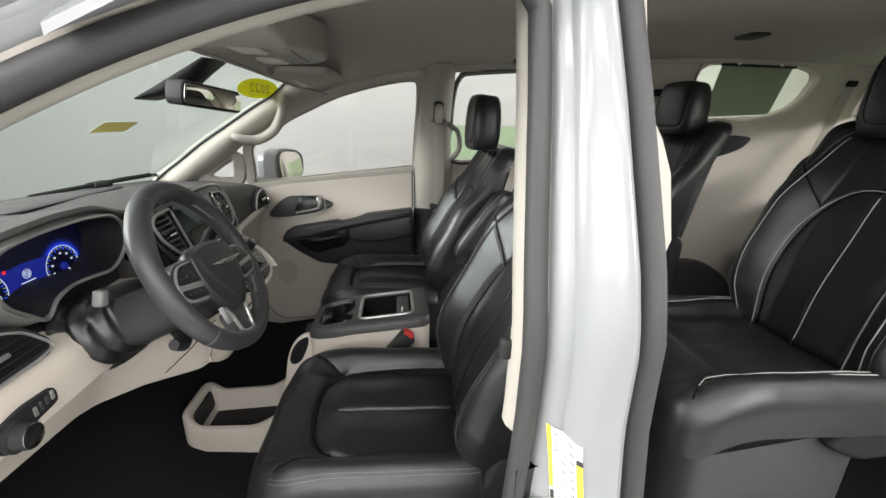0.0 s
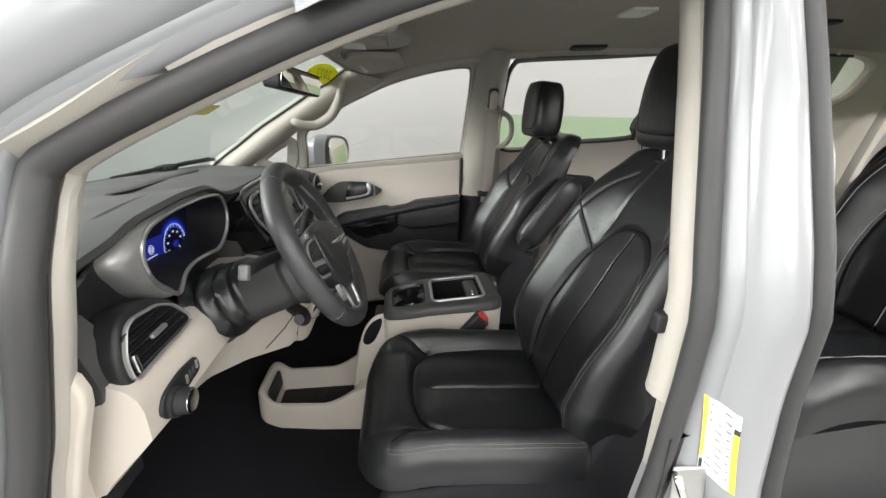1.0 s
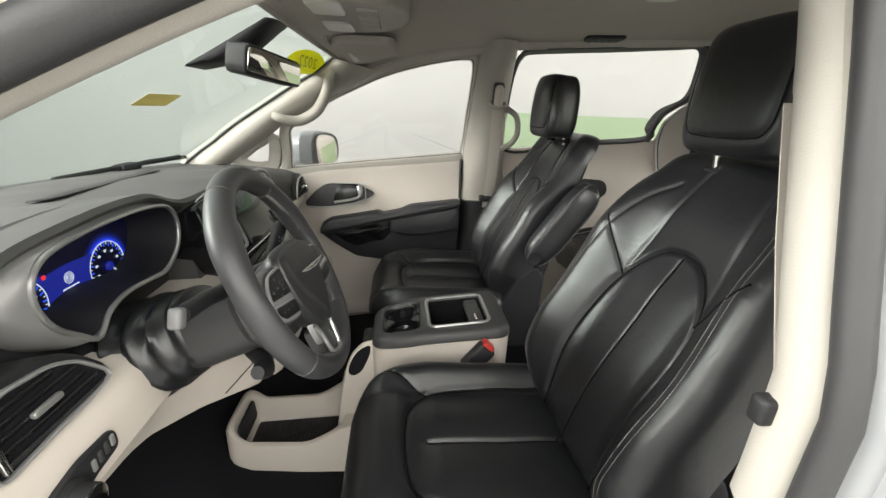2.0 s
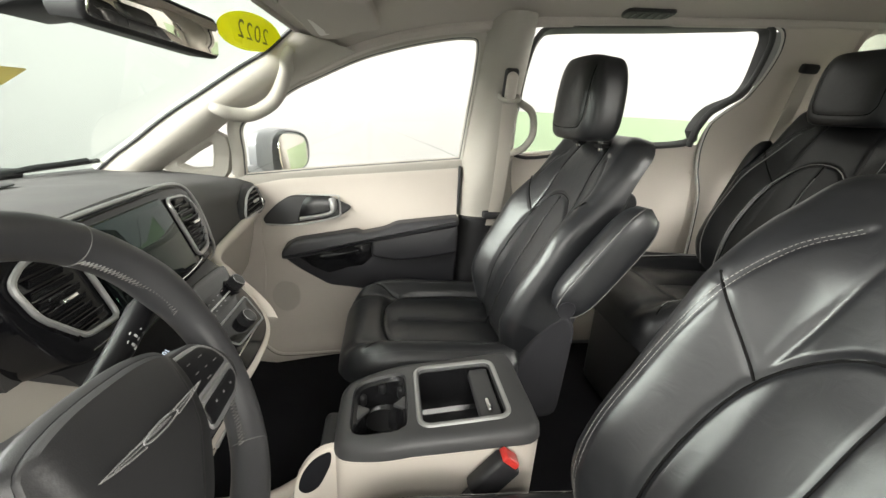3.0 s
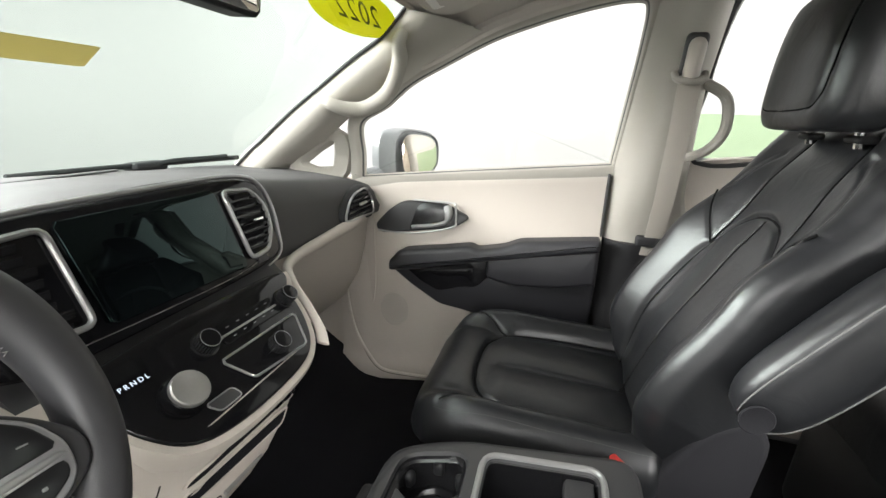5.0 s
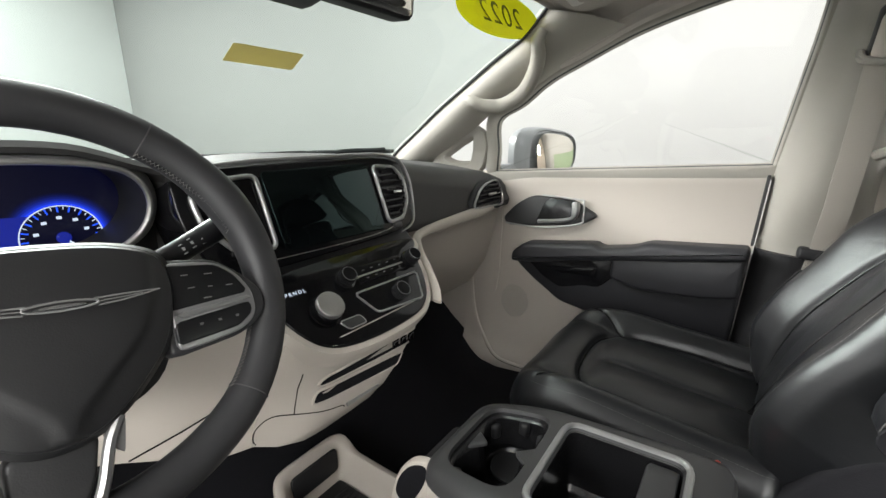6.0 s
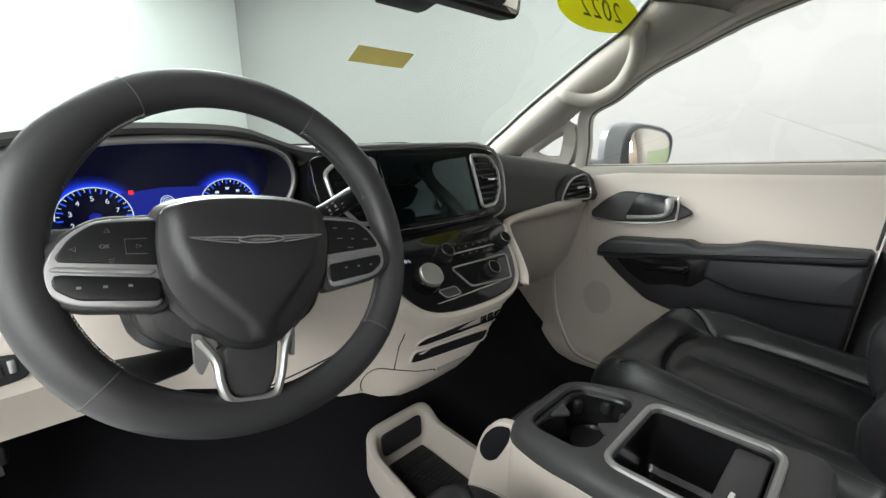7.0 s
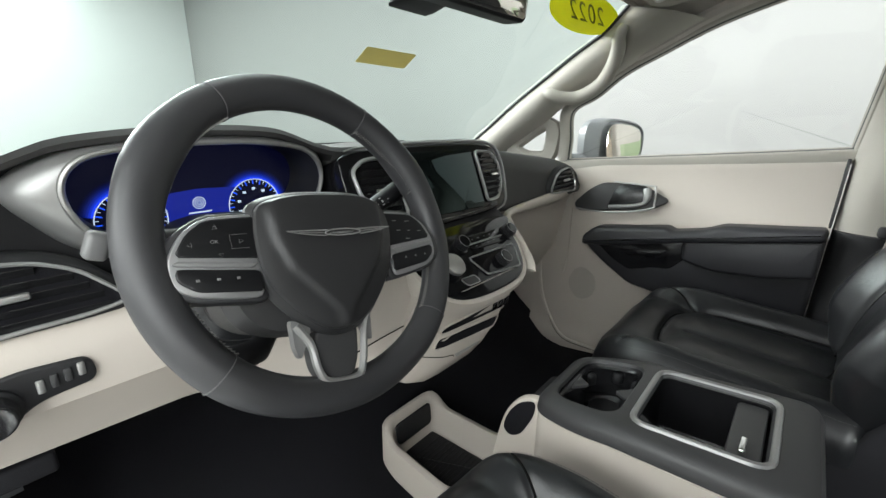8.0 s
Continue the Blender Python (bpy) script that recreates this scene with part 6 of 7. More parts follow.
revolve(bm, Matrix.Translation(kne(-0.036, 0.008, 0.030)) @ pose(0, 0, 0, 90), [(0.0185, 0.0), (0.0185, 0.0025), (0.0165, 0.003), (0, 0.002)], 40)
part("knob_ring", bm, CHROME, knob)
for k in range(4):
    bm = bmesh.new()
    rbox(bm, Matrix.Translation(kne(0.004 + 0.0115 * k, 0.019 + 0.002 * k, 0.007)), 0.007, 0.004, 0.016, 0.002, 2)
    part("rocker_switch", bm, DARK if k in (1, 2) else SILVER, lsw)


# ---- instrument cluster ----
cluster = thing("instrument_cluster", (-0.41, 0.64, 1.05), "instrument cluster with blue lit gauges", "instrument cluster")
CX = -0.415
RIMO = [(-0.168, 1.15), (-0.163, 1.182), (-0.135, 1.203), (-0.07, 1.212), (0.0, 1.214), (0.07, 1.212), (0.135, 1.201), (0.163, 1.178), (0.168, 1.145), (0.150, 1.112), (0.105, 1.088), (0.05, 1.092), (-0.01, 1.096), (-0.055, 1.086), (-0.085, 1.060), (-0.118, 1.082), (-0.152, 1.113)]
RIMS = resample(spline(RIMO, 5, True), 110)


def clu(u, z, y=0.692):
    return Vector((CX + u, y + (0.010 if y > 0.68 else 0.0), z))


bm = bmesh.new()
loft(bm, [[clu(u, z, 0.612) for u, z in RIMS], [clu(u * 0.97, 1.14 + (z - 1.14) * 0.96, 0.65) for u, z in RIMS], [clu(u * 0.95, 1.14 + (z - 1.14) * 0.93, 0.692) for u, z in RIMS]], True, False)
part("hood_tunnel", bm, SOFTBLACK, cluster, "black tunnel round the gauges")
bm = bmesh.new()
slab(bm, [(u * 0.96, 1.14 + (z - 1.14) * 0.95) for u, z in RIMS], lambda u, z, w: clu(u, z, 0.692 - w), 0.002, 0.0)
part("display", bm, NAVY, cluster, "dark blue gauge display")
bm = bmesh.new()
tube(bm, [clu(u, z, 0.612) for u, z in RIMS], 0.004, 8, True)
part("bezel_rim", bm, SILVER, cluster, "silver edge round the cluster")
PODO = [(-0.220, 1.165), (-0.190, 1.195), (-0.145, 1.213), (-0.095, 1.221), (0.0, 1.225), (0.10, 1.220), (0.165, 1.205), (0.186, 1.175), (0.187, 1.14), (0.166, 1.10), (0.11, 1.074), (0.05, 1.080), (-0.01, 1.084), (-0.05, 1.072), (-0.085, 1.048), (-0.16, 1.085), (-0.198, 1.125)]
PODS = [(u, min(z, float(np.interp(CX + u, PAD_X, PAD_Z)) - 0.010)) for u, z in resample(spline(PODO, 5, True), 110)]
bm = bmesh.new()
loft(bm, [[clu(u + (u2 - u) * t, z + (z2 - z) * t, y) for (u, z), (u2, z2) in zip(RIMS, PODS)] for t, y in ((0.0, 0.6125), (0.12, 0.6135), (0.40, 0.618), (0.70, 0.626), (0.90, 0.637), (1.0, 0.652), (1.0, 0.675))], True, False)
part("surround", bm, SATIN, cluster, "satin grey cluster surround")
# dark panel behind the shell
bm = bmesh.new()
inner, outer = [clu(u, z, 0.652) for u, z in PODS], []
for p in inner:
    a = math.atan2(p.z - 1.135, p.x - CX)
    c, q = math.cos(a), math.sin(a)
    d = min((0.212 if c > 0 else 0.345) / max(1e-6, abs(c)), (0.11 if q > 0 else 0.115) / max(1e-6, abs(q)))
    x = CX + d * c
    outer.append(Vector((x, 0.655 - 0.03 * smooth01((CX - 0.17 - x) / 0.12), min(1.135 + d * q, float(np.interp(x, PAD_X, PAD_Z)) - 0.010))))
loft(bm, [outer, [o * 0.5 + p * 0.5 for o, p in zip(outer, inner)], inner, [Vector((p.x, 0.70, p.z)) for p in inner]], True, False)
part("backing_panel", bm, SOFTBLACK, cluster, "black panel round the cluster")
for gx, gz, r in ((0.089, 1.102, 0.044), (-0.090, 1.102, 0.044)):
    bm = bmesh.new()
    tube(bm, [clu(gx + r * math.cos(a), gz + r * math.sin(a), 0.6885) for a in np.linspace(-0.75, math.pi + 0.6, 48)], 0.0008, 6)
    g = part("gauge_ring", bm, WHITEGLOW, cluster, "pale lit gauge ring")
    for k, glow in enumerate(HALOS):
        ri, ro, n = r + 0.0008 + 0.0028 * k, r + 0.0036 + 0.0028 * k, 40
        bm = bmesh.new()
        arc = [0.1 + (math.pi - 0.35) * i / n for i in range(n + 1)]
        loft(bm, [[clu(gx + q * math.cos(a), gz + q * math.sin(a), 0.6892) for a in arc] for q in (ri, ro)], False, False)
        part("halo", bm, glow, g, "soft blue halo")
    for first, long, wide, glow in ((0, 0.0075, 0.0018, BLUEGLOW), (1, 0.0045, 0.0009, WHITEGLOW)):
        bm = bmesh.new()
        for k in range(first, 25, 2):
            a = radians(90 + 9 * (12 - k) * 1.0)
            rbox(bm, Matrix.Translation(clu(gx + (r - 0.0012 - long / 2) * math.cos(a), gz + (r - 0.0012 - long / 2) * math.sin(a), 0.6885)) @ pose(0, 0, 0, 90) @ pose(0, 0, 0, 0, 0, math.degrees(a)), long, wide, 0.001, 0.0003, 1)
        tagged(part("gauge_marks", bm, glow, g), kind="stuff")
    for k in range(2, 9):
        a = radians(90 + 36 * (5 - k))
        at = clu(gx + 0.028 * math.cos(a), gz + 0.028 * math.sin(a), 0.6885)
        if gx < 0:
            lettering("gauge_figure", str(k), Matrix.Translation(at) @ pose(0, 0, 0, 90), 0.0100, WHITEGLOW, g)
        else:
            bm = bmesh.new()
            rbox(bm, Matrix.Translation(at), 0.0056, 0.001, 0.0040, 0.0004, 1)
            part("gauge_figure", bm, WHITEGLOW, g)
    bm = bmesh.new()
    revolve(bm, Matrix.Translation(clu(gx, gz, 0.6885)) @ pose(0, 0, 0, 90), [(0.008, 0), (0.008, 0.004), (0.006, 0.006), (0, 0.006)], 20)
    part("needle_hub", bm, BLUEDIM, g)
    bm = bmesh.new()
    tube(bm, [clu(gx, gz, 0.684), clu(gx + 0.028, gz - 0.030, 0.684)], [0.0014, 0.0006], 6)
    part("needle", bm, WHITEGLOW, g)
bm = bmesh.new()
slab(bm, round_poly([(-0.043, 1.080), (0.043, 1.080), (0.049, 1.120), (0.060, 1.136), (0.0, 1.139), (-0.060, 1.134), (-0.049, 1.120)], 0.004), lambda u, z, w: clu(u, z, 0.6895 - w), 0.001, 0.0)
msg = part("message_display", bm, BLUEDIM, cluster, "dim blue message display")
bm = bmesh.new()
for rr in (0.009, 0.006, 0.003):
    tube(bm, [clu(0.0 + rr * math.cos(a), 1.117 + rr * math.sin(a), 0.688) for a in np.linspace(0, 2 * math.pi, 25)[:-1]], 0.0006, 5, True)
part("message_symbol", bm, WHITEGLOW, msg)
for k in range(3):
    bm = bmesh.new()
    rbox(bm, Matrix.Translation(clu(0.0, 1.102 - 0.006 * k, 0.688)), 0.034 - 0.01 * (k == 1), 0.0006, 0.0022, 0.0002, 1)
    part("message_line", bm, WHITEGLOW, msg)
bm = bmesh.new()
rbox(bm, Matrix.Translation(clu(-0.044, 1.135, 0.688)), 0.006, 0.0006, 0.006, 0.0002, 1)
part("warning_light", bm, REDGLOW, cluster, "small red warning light")

# ---- steering wheel ----
wheel = thing("steering_wheel", (-0.41, 0.36, 0.95), "black leather steering wheel, slightly turned, with silver spokes", "steering wheel")
TL = radians(25.5)
WC = Vector((-0.412, 0.352, 1.128))
WH = Matrix.Translation(WC) @ Matrix(((1, 0, 0, 0), (0, math.sin(TL), -math.cos(TL), 0), (0, math.cos(TL), math.sin(TL), 0), (0, 0, 0, 1))) @ pose(0, 0, 0, 0, 0, -8)


def whl(u, v, w):
    """In the wheel's plane: u right, v up, w towards the driver."""
    return WH @ Vector((u, v, w))


RIM = 0.1690
RT = radians(26.6)
RH = Matrix.Translation((-0.406, 0.366, 1.123)) @ pose(0, 0, 0, 0, 0, 2.2) @ Matrix(((1, 0, 0, 0), (0, math.sin(RT), -math.cos(RT), 0), (0, math.cos(RT), math.sin(RT), 0), (0, 0, 0, 1))) @ pose(0, 0, 0, 0, 0, -8)


def rim_to(u, v, w):
    """In the rim's own plane, which lies a little behind the hub."""
    return RH @ Vector((u, v, w))



def rim_at(a):
    """Centre of the rim at the angle a, a little flat at the bottom."""
    k = 1 - 0.03 * smooth01((-math.sin(a) - 0.6) / 0.4)
    return RIM * math.cos(a), RIM * math.sin(a) * k


bm = bmesh.new()
rings = []
for k in range(129):
    a = 2 * math.pi * (k % 128) / 128
    grip = math.exp(-((a - 2.62) / 0.22) ** 2) + math.exp(-((a - 0.52) / 0.22) ** 2)
    fat = 0.0188 + 0.0022 * grip
    c = rim_at(a)
    rings.append([rim_to(c[0] + fat * math.cos(b) * math.cos(a), c[1] + fat * math.cos(b) * math.sin(a), fat * 1.02 * math.sin(b)) for b in (2 * math.pi * i / 20 for i in range(20))])
loft(bm, rings, True, False)
bmesh.ops.remove_doubles(bm, verts=bm.verts, dist=1e-6)
part("rim", bm, WHEELSKIN, wheel, "black leather wheel rim")
for deg in (61, 122, 221, 319):
    a = radians(deg)
    c = rim_at(a)
    bm = bmesh.new()
    tube(bm, [rim_to(c[0] + 0.0190 * math.cos(b) * math.cos(a), c[1] + 0.0190 * math.cos(b) * math.sin(a), 0.0190 * math.sin(b)) for b in np.linspace(0, 2 * math.pi, 25)[:-1]], 0.0007, 5, True)
    part("rim_seam", bm, RIMSEAM, wheel)
for a0, a1 in ((20, 61), (-42, -14), (122, 160), (194, 221)):
    bm = bmesh.new()
    pts = []
    for i, a in enumerate(np.linspace(a0, a1, int(abs(a1 - a0) * 1.5))):
        c = rim_at(radians(a))
        k = 1 - 0.0194 / RIM
        pts.append(rim_to(c[0] * k, c[1] * k, 0.0045 + (0.0032 if i % 2 else -0.0032)))
    tube(bm, pts, 0.0006, 5)
    part("rim_stitching", bm, STITCH, wheel, "grey cross stitching inside the rim")
HUB = [(-0.083, 0.020), (-0.076, 0.038), (-0.045, 0.048), (0.0, 0.051), (0.045, 0.049), (0.076, 0.038), (0.085, 0.014), (0.083, -0.012), (0.072, -0.046), (0.046, -0.079), (0.022, -0.098), (-0.002, -0.104), (-0.026, -0.099), (-0.050, -0.080), (-0.076, -0.046), (-0.084, -0.012)]
o = resample(spline(HUB, 6, True), 84)
bm = bmesh.new()
loft(bm, [[whl(u * k, -0.02 + (v + 0.02) * k, w) for u, v in o] for k, w in ((0.72, -0.05), (0.86, -0.026), (0.96, -0.012), (0.99, -0.006), (0.985, 0.000), (0.93, 0.006))])
part("airbag_rim", bm, AIRBAGSKIN, wheel)
bm = bmesh.new()
rings = []
for k in [0.93, 0.925, 0.905] + [0.88 - 0.035 * i for i in range(25)] + [0.004]:
    w = -0.01 if k == 0.93 else 0.006 + 0.0095 * (1 - k ** 4) if k < 0.92 else 0.006
    ring = []
    for u, v in o:
        uu, vv = u * k, -0.02 + (v + 0.02) * k
        lim = float(np.interp(vv, [-0.10, -0.078, -0.03, 0.0, 0.06], [0.004, 0.010, 0.052, 0.063, 0.066]))
        ring.append(whl(uu, vv, w + 0.0035 * smooth01((lim - abs(uu)) / 0.009 + 0.5) * (k < 0.9)))
    rings.append(ring)
loft(bm, rings)
part("airbag_cover", bm, AIRBAGSKIN, wheel, "black airbag cover")
bm = bmesh.new()
for s in (-1, 1):
    tube(bm, [whl(0.004 + s * u, v - 0.003, 0.0262) for u, v in ((0.018, 0.0040), (0.036, 0.0046), (0.060, 0.0048), (0.050, 0.0026), (0.034, 0.0), (0.020, -0.0014))], [0.0008, 0.0008, 0.0005, 0.0007, 0.0008, 0.0008], 6)
    tube(bm, [whl(0.004 + s * u, v - 0.003, 0.0262) for u, v in ((0.021, 0.0016), (0.036, 0.0024), (0.048, 0.0034))], 0.0005, 6)
tube(bm, [whl(0.004 + 0.0205 * math.cos(q), -0.0015 + 0.0034 * math.sin(q), 0.0264) for q in (2 * math.pi * i / 32 for i in range(32))], 0.0009, 6, True)
slab(bm, [(0.004 + 0.0150 * math.cos(q), 0.0015 + 0.0012 * math.sin(q)) for q in (2 * math.pi * i / 28 for i in range(28))], lambda u, v, w: whl(u, v - 0.003, w), 0.0262, 0.0006, 2)
tagged(part("emblem", bm, BADGE, wheel, "plain chrome winged badge"), kind="stuff")
for s in (-1, 1):
    SP = [(0.070, 0.030), (0.118, 0.027), (0.140, 0.012), (0.160, -0.008), (0.162, -0.03), (0.145, -0.044), (0.13, -0.050), (0.070, -0.058)]
    bm = bmesh.new()
    slab(bm, resample(round_poly([(s * u, v) for u, v in SP], 0.01), 50), whl, 0.001, 0.004, 3, 0.02)
    sp = part("spoke", bm, WHEELSKIN, wheel)
    SW = [(0.072, 0.0235), (0.118, 0.0205), (0.1335, 0.0085), (0.1445, -0.0105), (0.072, -0.0175)]
    bm = bmesh.new()
    slab(bm, resample(round_poly([(s * u, v) for u, v in SW], 0.006), 40), whl, 0.006, 0.002)
    pad = part("switch_pad", bm, SWITCHBLACK, sp, "black switch pad")
    bm = bmesh.new()
    if s < 0:
        for bu, bv, q in ((0.131, -0.001, 180), (0.090, 0.000, 0), (0.110, 0.0135, 90), (0.108, -0.0115, -90)):
            tri3 = [(0.0022, 0.0), (-0.0014, 0.0018), (-0.0014, -0.0018)]
            c, d = math.cos(radians(q)), math.sin(radians(q))
            tube(bm, [whl(-bu + x * c - y * d, bv + x * d + y * c, 0.0061) for x, y in tri3], 0.00025, 4, True)
        tube(bm, [whl(u, v, 0.0061) for u, v in ((-0.084, 0.0065), (-0.099, 0.0062), (-0.0985, -0.0062), (-0.084, -0.0065))], 0.00022, 4)
    else:
        for bu, bv, long in ((0.090, 0.013, 0.006), (0.110, 0.012, 0.007), (0.094, 0.001, 0.006), (0.110, 0.000, 0.004), (0.127, -0.001, 0.006), (0.106, -0.010, 0.007)):
            rbox(bm, WH @ pose(bu, bv, 0.0060), long, 0.0011, 0.0004, 0.0002, 1)
    tagged(part("switch_marks", bm, MARKGREY, pad), kind="stuff")
    if s < 0:
        lettering("switch_word", "OK", WH @ pose(-0.112, 0.0005, 0.0060), 0.0045, MARKGREY, pad, 0.0002)
    SW2 = [(0.076, -0.0275), (0.1445, -0.0195), (0.1445, -0.031), (0.130, -0.0415), (0.076, -0.048)]
    bm = bmesh.new()
    slab(bm, resample(round_poly([(s * u, v) for u, v in SW2], 0.005), 40), whl, 0.006, 0.002)
    pad = part("switch_pad", bm, SWITCHBLACK, sp)
    bm = bmesh.new()
    for bu in (0.097, 0.113, 0.129):
        rbox(bm, WH @ pose(s * bu, -0.032 + 0.04 * (bu - 0.113), 0.0060), 0.0030, 0.0022, 0.0004, 0.0002, 1)
    tagged(part("switch_marks", bm, MARKGREY, pad), kind="stuff")
    bm = bmesh.new()
    BAR = [(0.077, -0.0205), (0.143, -0.0135), (0.147, -0.0175), (0.083, -0.0255)]
    slab(bm, resample(round_poly([(s * u, v) for u, v in BAR], 0.002), 30), whl, 0.0068, 0.002)
    # left bar gets the darker metal for the shadow on that spoke
    part("spoke_bar", bm, SPOKEDARK if s < 0 else SPOKESILVER, sp, "satin bar between the switches")
    bm = bmesh.new()
    PL = [(0.074, 0.0258), (0.100, 0.0250), (0.120, 0.0220), (0.137, 0.0095), (0.1485, -0.010), (0.149, -0.030), (0.143, -0.039), (0.131, -0.0455), (0.100, -0.051), (0.076, -0.053)]
    slab(bm, resample(round_poly([(s * u, v) for u, v in PL], 0.008), 60), whl, 0.0048, 0.002, 3)
    part("spoke_trim", bm, SPOKEDARK, sp, "satin grey spoke trim")
bm = bmesh.new()
slab(bm, resample(round_poly([(-0.034, -0.095), (0.018, -0.095), (0.012, -0.130), (0.002, -0.148), (-0.026, -0.147), (-0.034, -0.130)], 0.008), 50), whl, -0.002, 0.004, 3, 0.03)
low_spoke = part("spoke", bm, DARK, wheel)
bm = bmesh.new()
tube(bm, [whl(u, v, 0.0) for u, v in resample(spline([(-0.052, -0.085), (-0.040, -0.106), (-0.037, -0.130), (-0.028, -0.145), (0.004, -0.149), (0.014, -0.136), (0.022, -0.106), (0.030, -0.088)], 6), 44, False)], 0.0042, 8)
part("spoke_trim", bm, SPOKESILVER, low_spoke, "satin silver spoke trim")
for s, x0 in ((-1, -0.046), (1, 0.024)):
    bm = bmesh.new()
    slab(bm, resample(round_poly([(x0 - 0.010, -0.078), (x0 + 0.010, -0.090), (x0 + 0.006 * s, -0.118), (x0 + s * 0.004 - 0.006, -0.106)], 0.004), 30), whl, -0.006, 0.003)
    part("spoke_cheek", bm, SPOKESILVER, low_spoke, "bright spoke cheek")

# steering column
column = thing("steering_column", (-0.41, 0.5, 0.95), "dark plastic steering column cover with stalks", "steering column")
bm = bmesh.new()
rings = []
for d, w, h, dn in ((0.035, 0.06, 0.050, 0.010), (0.045, 0.086, 0.064, 0.016), (0.075, 0.092, 0.066, 0.018), (0.082, 0.088, 0.063, 0.018), (0.09, 0.080, 0.060, 0.017), (0.17, 0.078, 0.058, 0.015), (0.20, 0.07, 0.055, 0.014)):
    rings.append([WH @ Vector((w * math.copysign(abs(math.cos(b)) ** 0.75, math.cos(b)), h * math.copysign(abs(math.sin(b)) ** 0.75, math.sin(b)) - 0.012 - dn, -d)) for b in (2 * math.pi * i / 36 for i in range(36))])
loft(bm, rings)
part("shroud", bm, DARK, column, "dark grey column shroud")
bm = bmesh.new()
rings = []
for k in range(26):
    d = 0.17 + 0.17 * k / 25
    fold = 0.006 * math.sin(k * 1.35)
    rings.append([WH @ Vector(((0.072 + 0.05 * k / 25 + fold * (1 + 0.5 * math.sin(3 * b))) * math.copysign(abs(math.cos(b)) ** 0.8, math.cos(b)), (0.062 + 0.02 * k / 25 + fold * (1 + 0.6 * math.cos(2 * b + k))) * math.copysign(abs(math.sin(b)) ** 0.8, math.sin(b)) - 0.02, -d)) for b in (2 * math.pi * i / 40 for i in range(40))])
loft(bm, rings)
part("boot", bm, LEATHER, column, "wrinkled black column boot", sharp=80)
bm = bmesh.new()
tube(bm, [whl(0.07, 0.030, -0.065), whl(0.115, 0.050, -0.06), whl(0.155, 0.072, -0.055), whl(0.172, 0.080, -0.052)], [0.010, 0.0125, 0.0135, 0.010], 12)
stalk = part("wiper_stalk", bm, SWITCHBLACK, column, "black multi-function stalk")
bm = bmesh.new()
for k in range(6):
    for j, (long, wide) in enumerate(((0.0042, 0.0012), (0.0026, 0.0034), (0.0036, 0.0012))):
        q = 5.0 * (j - 1) + (0.8 if k % 2 else -0.6)
        rbox(bm, WH @ pose(0.112 + 0.0095 * k - 0.00047 * q, 0.0488 + 0.0047 * k + 0.00088 * q, -0.0466 + 0.0004 * (3 - abs(q)), 0, 0, 27), long, wide if (j + k) % 3 else 0.0012, 0.001, 0.0002, 1)
tagged(part("stalk_marks", bm, STALKPRINT, stalk), kind="stuff")
bm = bmesh.new()
tube(bm, [whl(-0.06, 0.022, -0.075), (-0.52, 0.452, 1.128), (-0.575, 0.457, 1.134)], [0.010, 0.011, 0.012], 12)
turn = part("turn_stalk", bm, SOFTBLACK, column, "black stalk with a grey tip")
bm = bmesh.new()
rbox(bm, pose(-0.586, 0.457, 1.134, 0, 22), 0.019, 0.017, 0.027, 0.005, 3)
part("stalk_tip", bm, TIPGREY, turn, "light grey stalk tip")
bm = bmesh.new()
tube(bm, [whl(-0.03, -0.085, -0.12), whl(-0.055, -0.102, -0.095), whl(-0.085, -0.106, -0.085), whl(-0.11, -0.10, -0.082)], [0.012, 0.014, 0.016, 0.010], 12)
part("tilt_lever", bm, SOFTBLACK, column, "black tilt adjustment lever")

# ---- outer dash vents ----
VS = [(-0.084, -0.037), (-0.084, 0.0), (-0.063, 0.037), (-0.043, 0.043), (0.016, 0.036), (0.050, 0.020), (0.084, -0.016), (0.086, -0.027), (0.05, -0.032), (-0.01, -0.033)]
for s in (-1, 1):
    e = thing("side_vent", (s * 0.64, 0.6, 1.0), "dark side air vent with satin silver rim", "air vent", "dash side vents")
    MV = Matrix.Translation((s * 0.64, 0.582, 1.06)) @ Matrix(((1, 0, 0, 0), (0, 0.15, -0.989, 0), (0, 0.989, 0.15, 0), (0, 0, 0, 1)))
    P = [(-s * u, v) for u, v in VS]
    o = resample(round_poly(P, 0.014), 70)
    bm = bmesh.new()
    slab(bm, inset(o, -0.012), to_frame(MV), 0.003, 0.010, 4, 0.05)
    part("pod", bm, SOFTBLACK, e, "dark grey vent pod")
    bm = bmesh.new()
    slab(bm, o, to_frame(MV), 0.0045, 0.0)
    part("vent_back", bm, CARPET, e)
    bm = bmesh.new()
    loft(bm, [[MV @ Vector((u, v, w)) for u, v in inset(o, d)] for d, w in ((-0.0025, 0.002), (-0.0025, 0.008), (-0.0005, 0.0098), (0.0018, 0.008), (0.0022, 0.003))], True, False)
    part("rim", bm, SATIN, e, "satin silver rim")
    for k in range(5):
        v = -0.026 + 0.0135 * k
        u0, u1 = -0.076, float(np.interp(v, [-0.03, -0.015, 0.015, 0.04], [0.075, 0.07, 0.045, -0.01]))
        bm = bmesh.new()
        rbox(bm, MV @ pose(-s * (u0 + u1) / 2, v, 0.006, 28), u1 - u0, 0.010, 0.0022, 0.0008, 1)
        part("slat", bm, WELLBLACK, e)
    bm = bmesh.new()
    rbox(bm, MV @ pose(s * 0.012, 0.004, 0.013), 0.040, 0.008, 0.008, 0.003, 2)
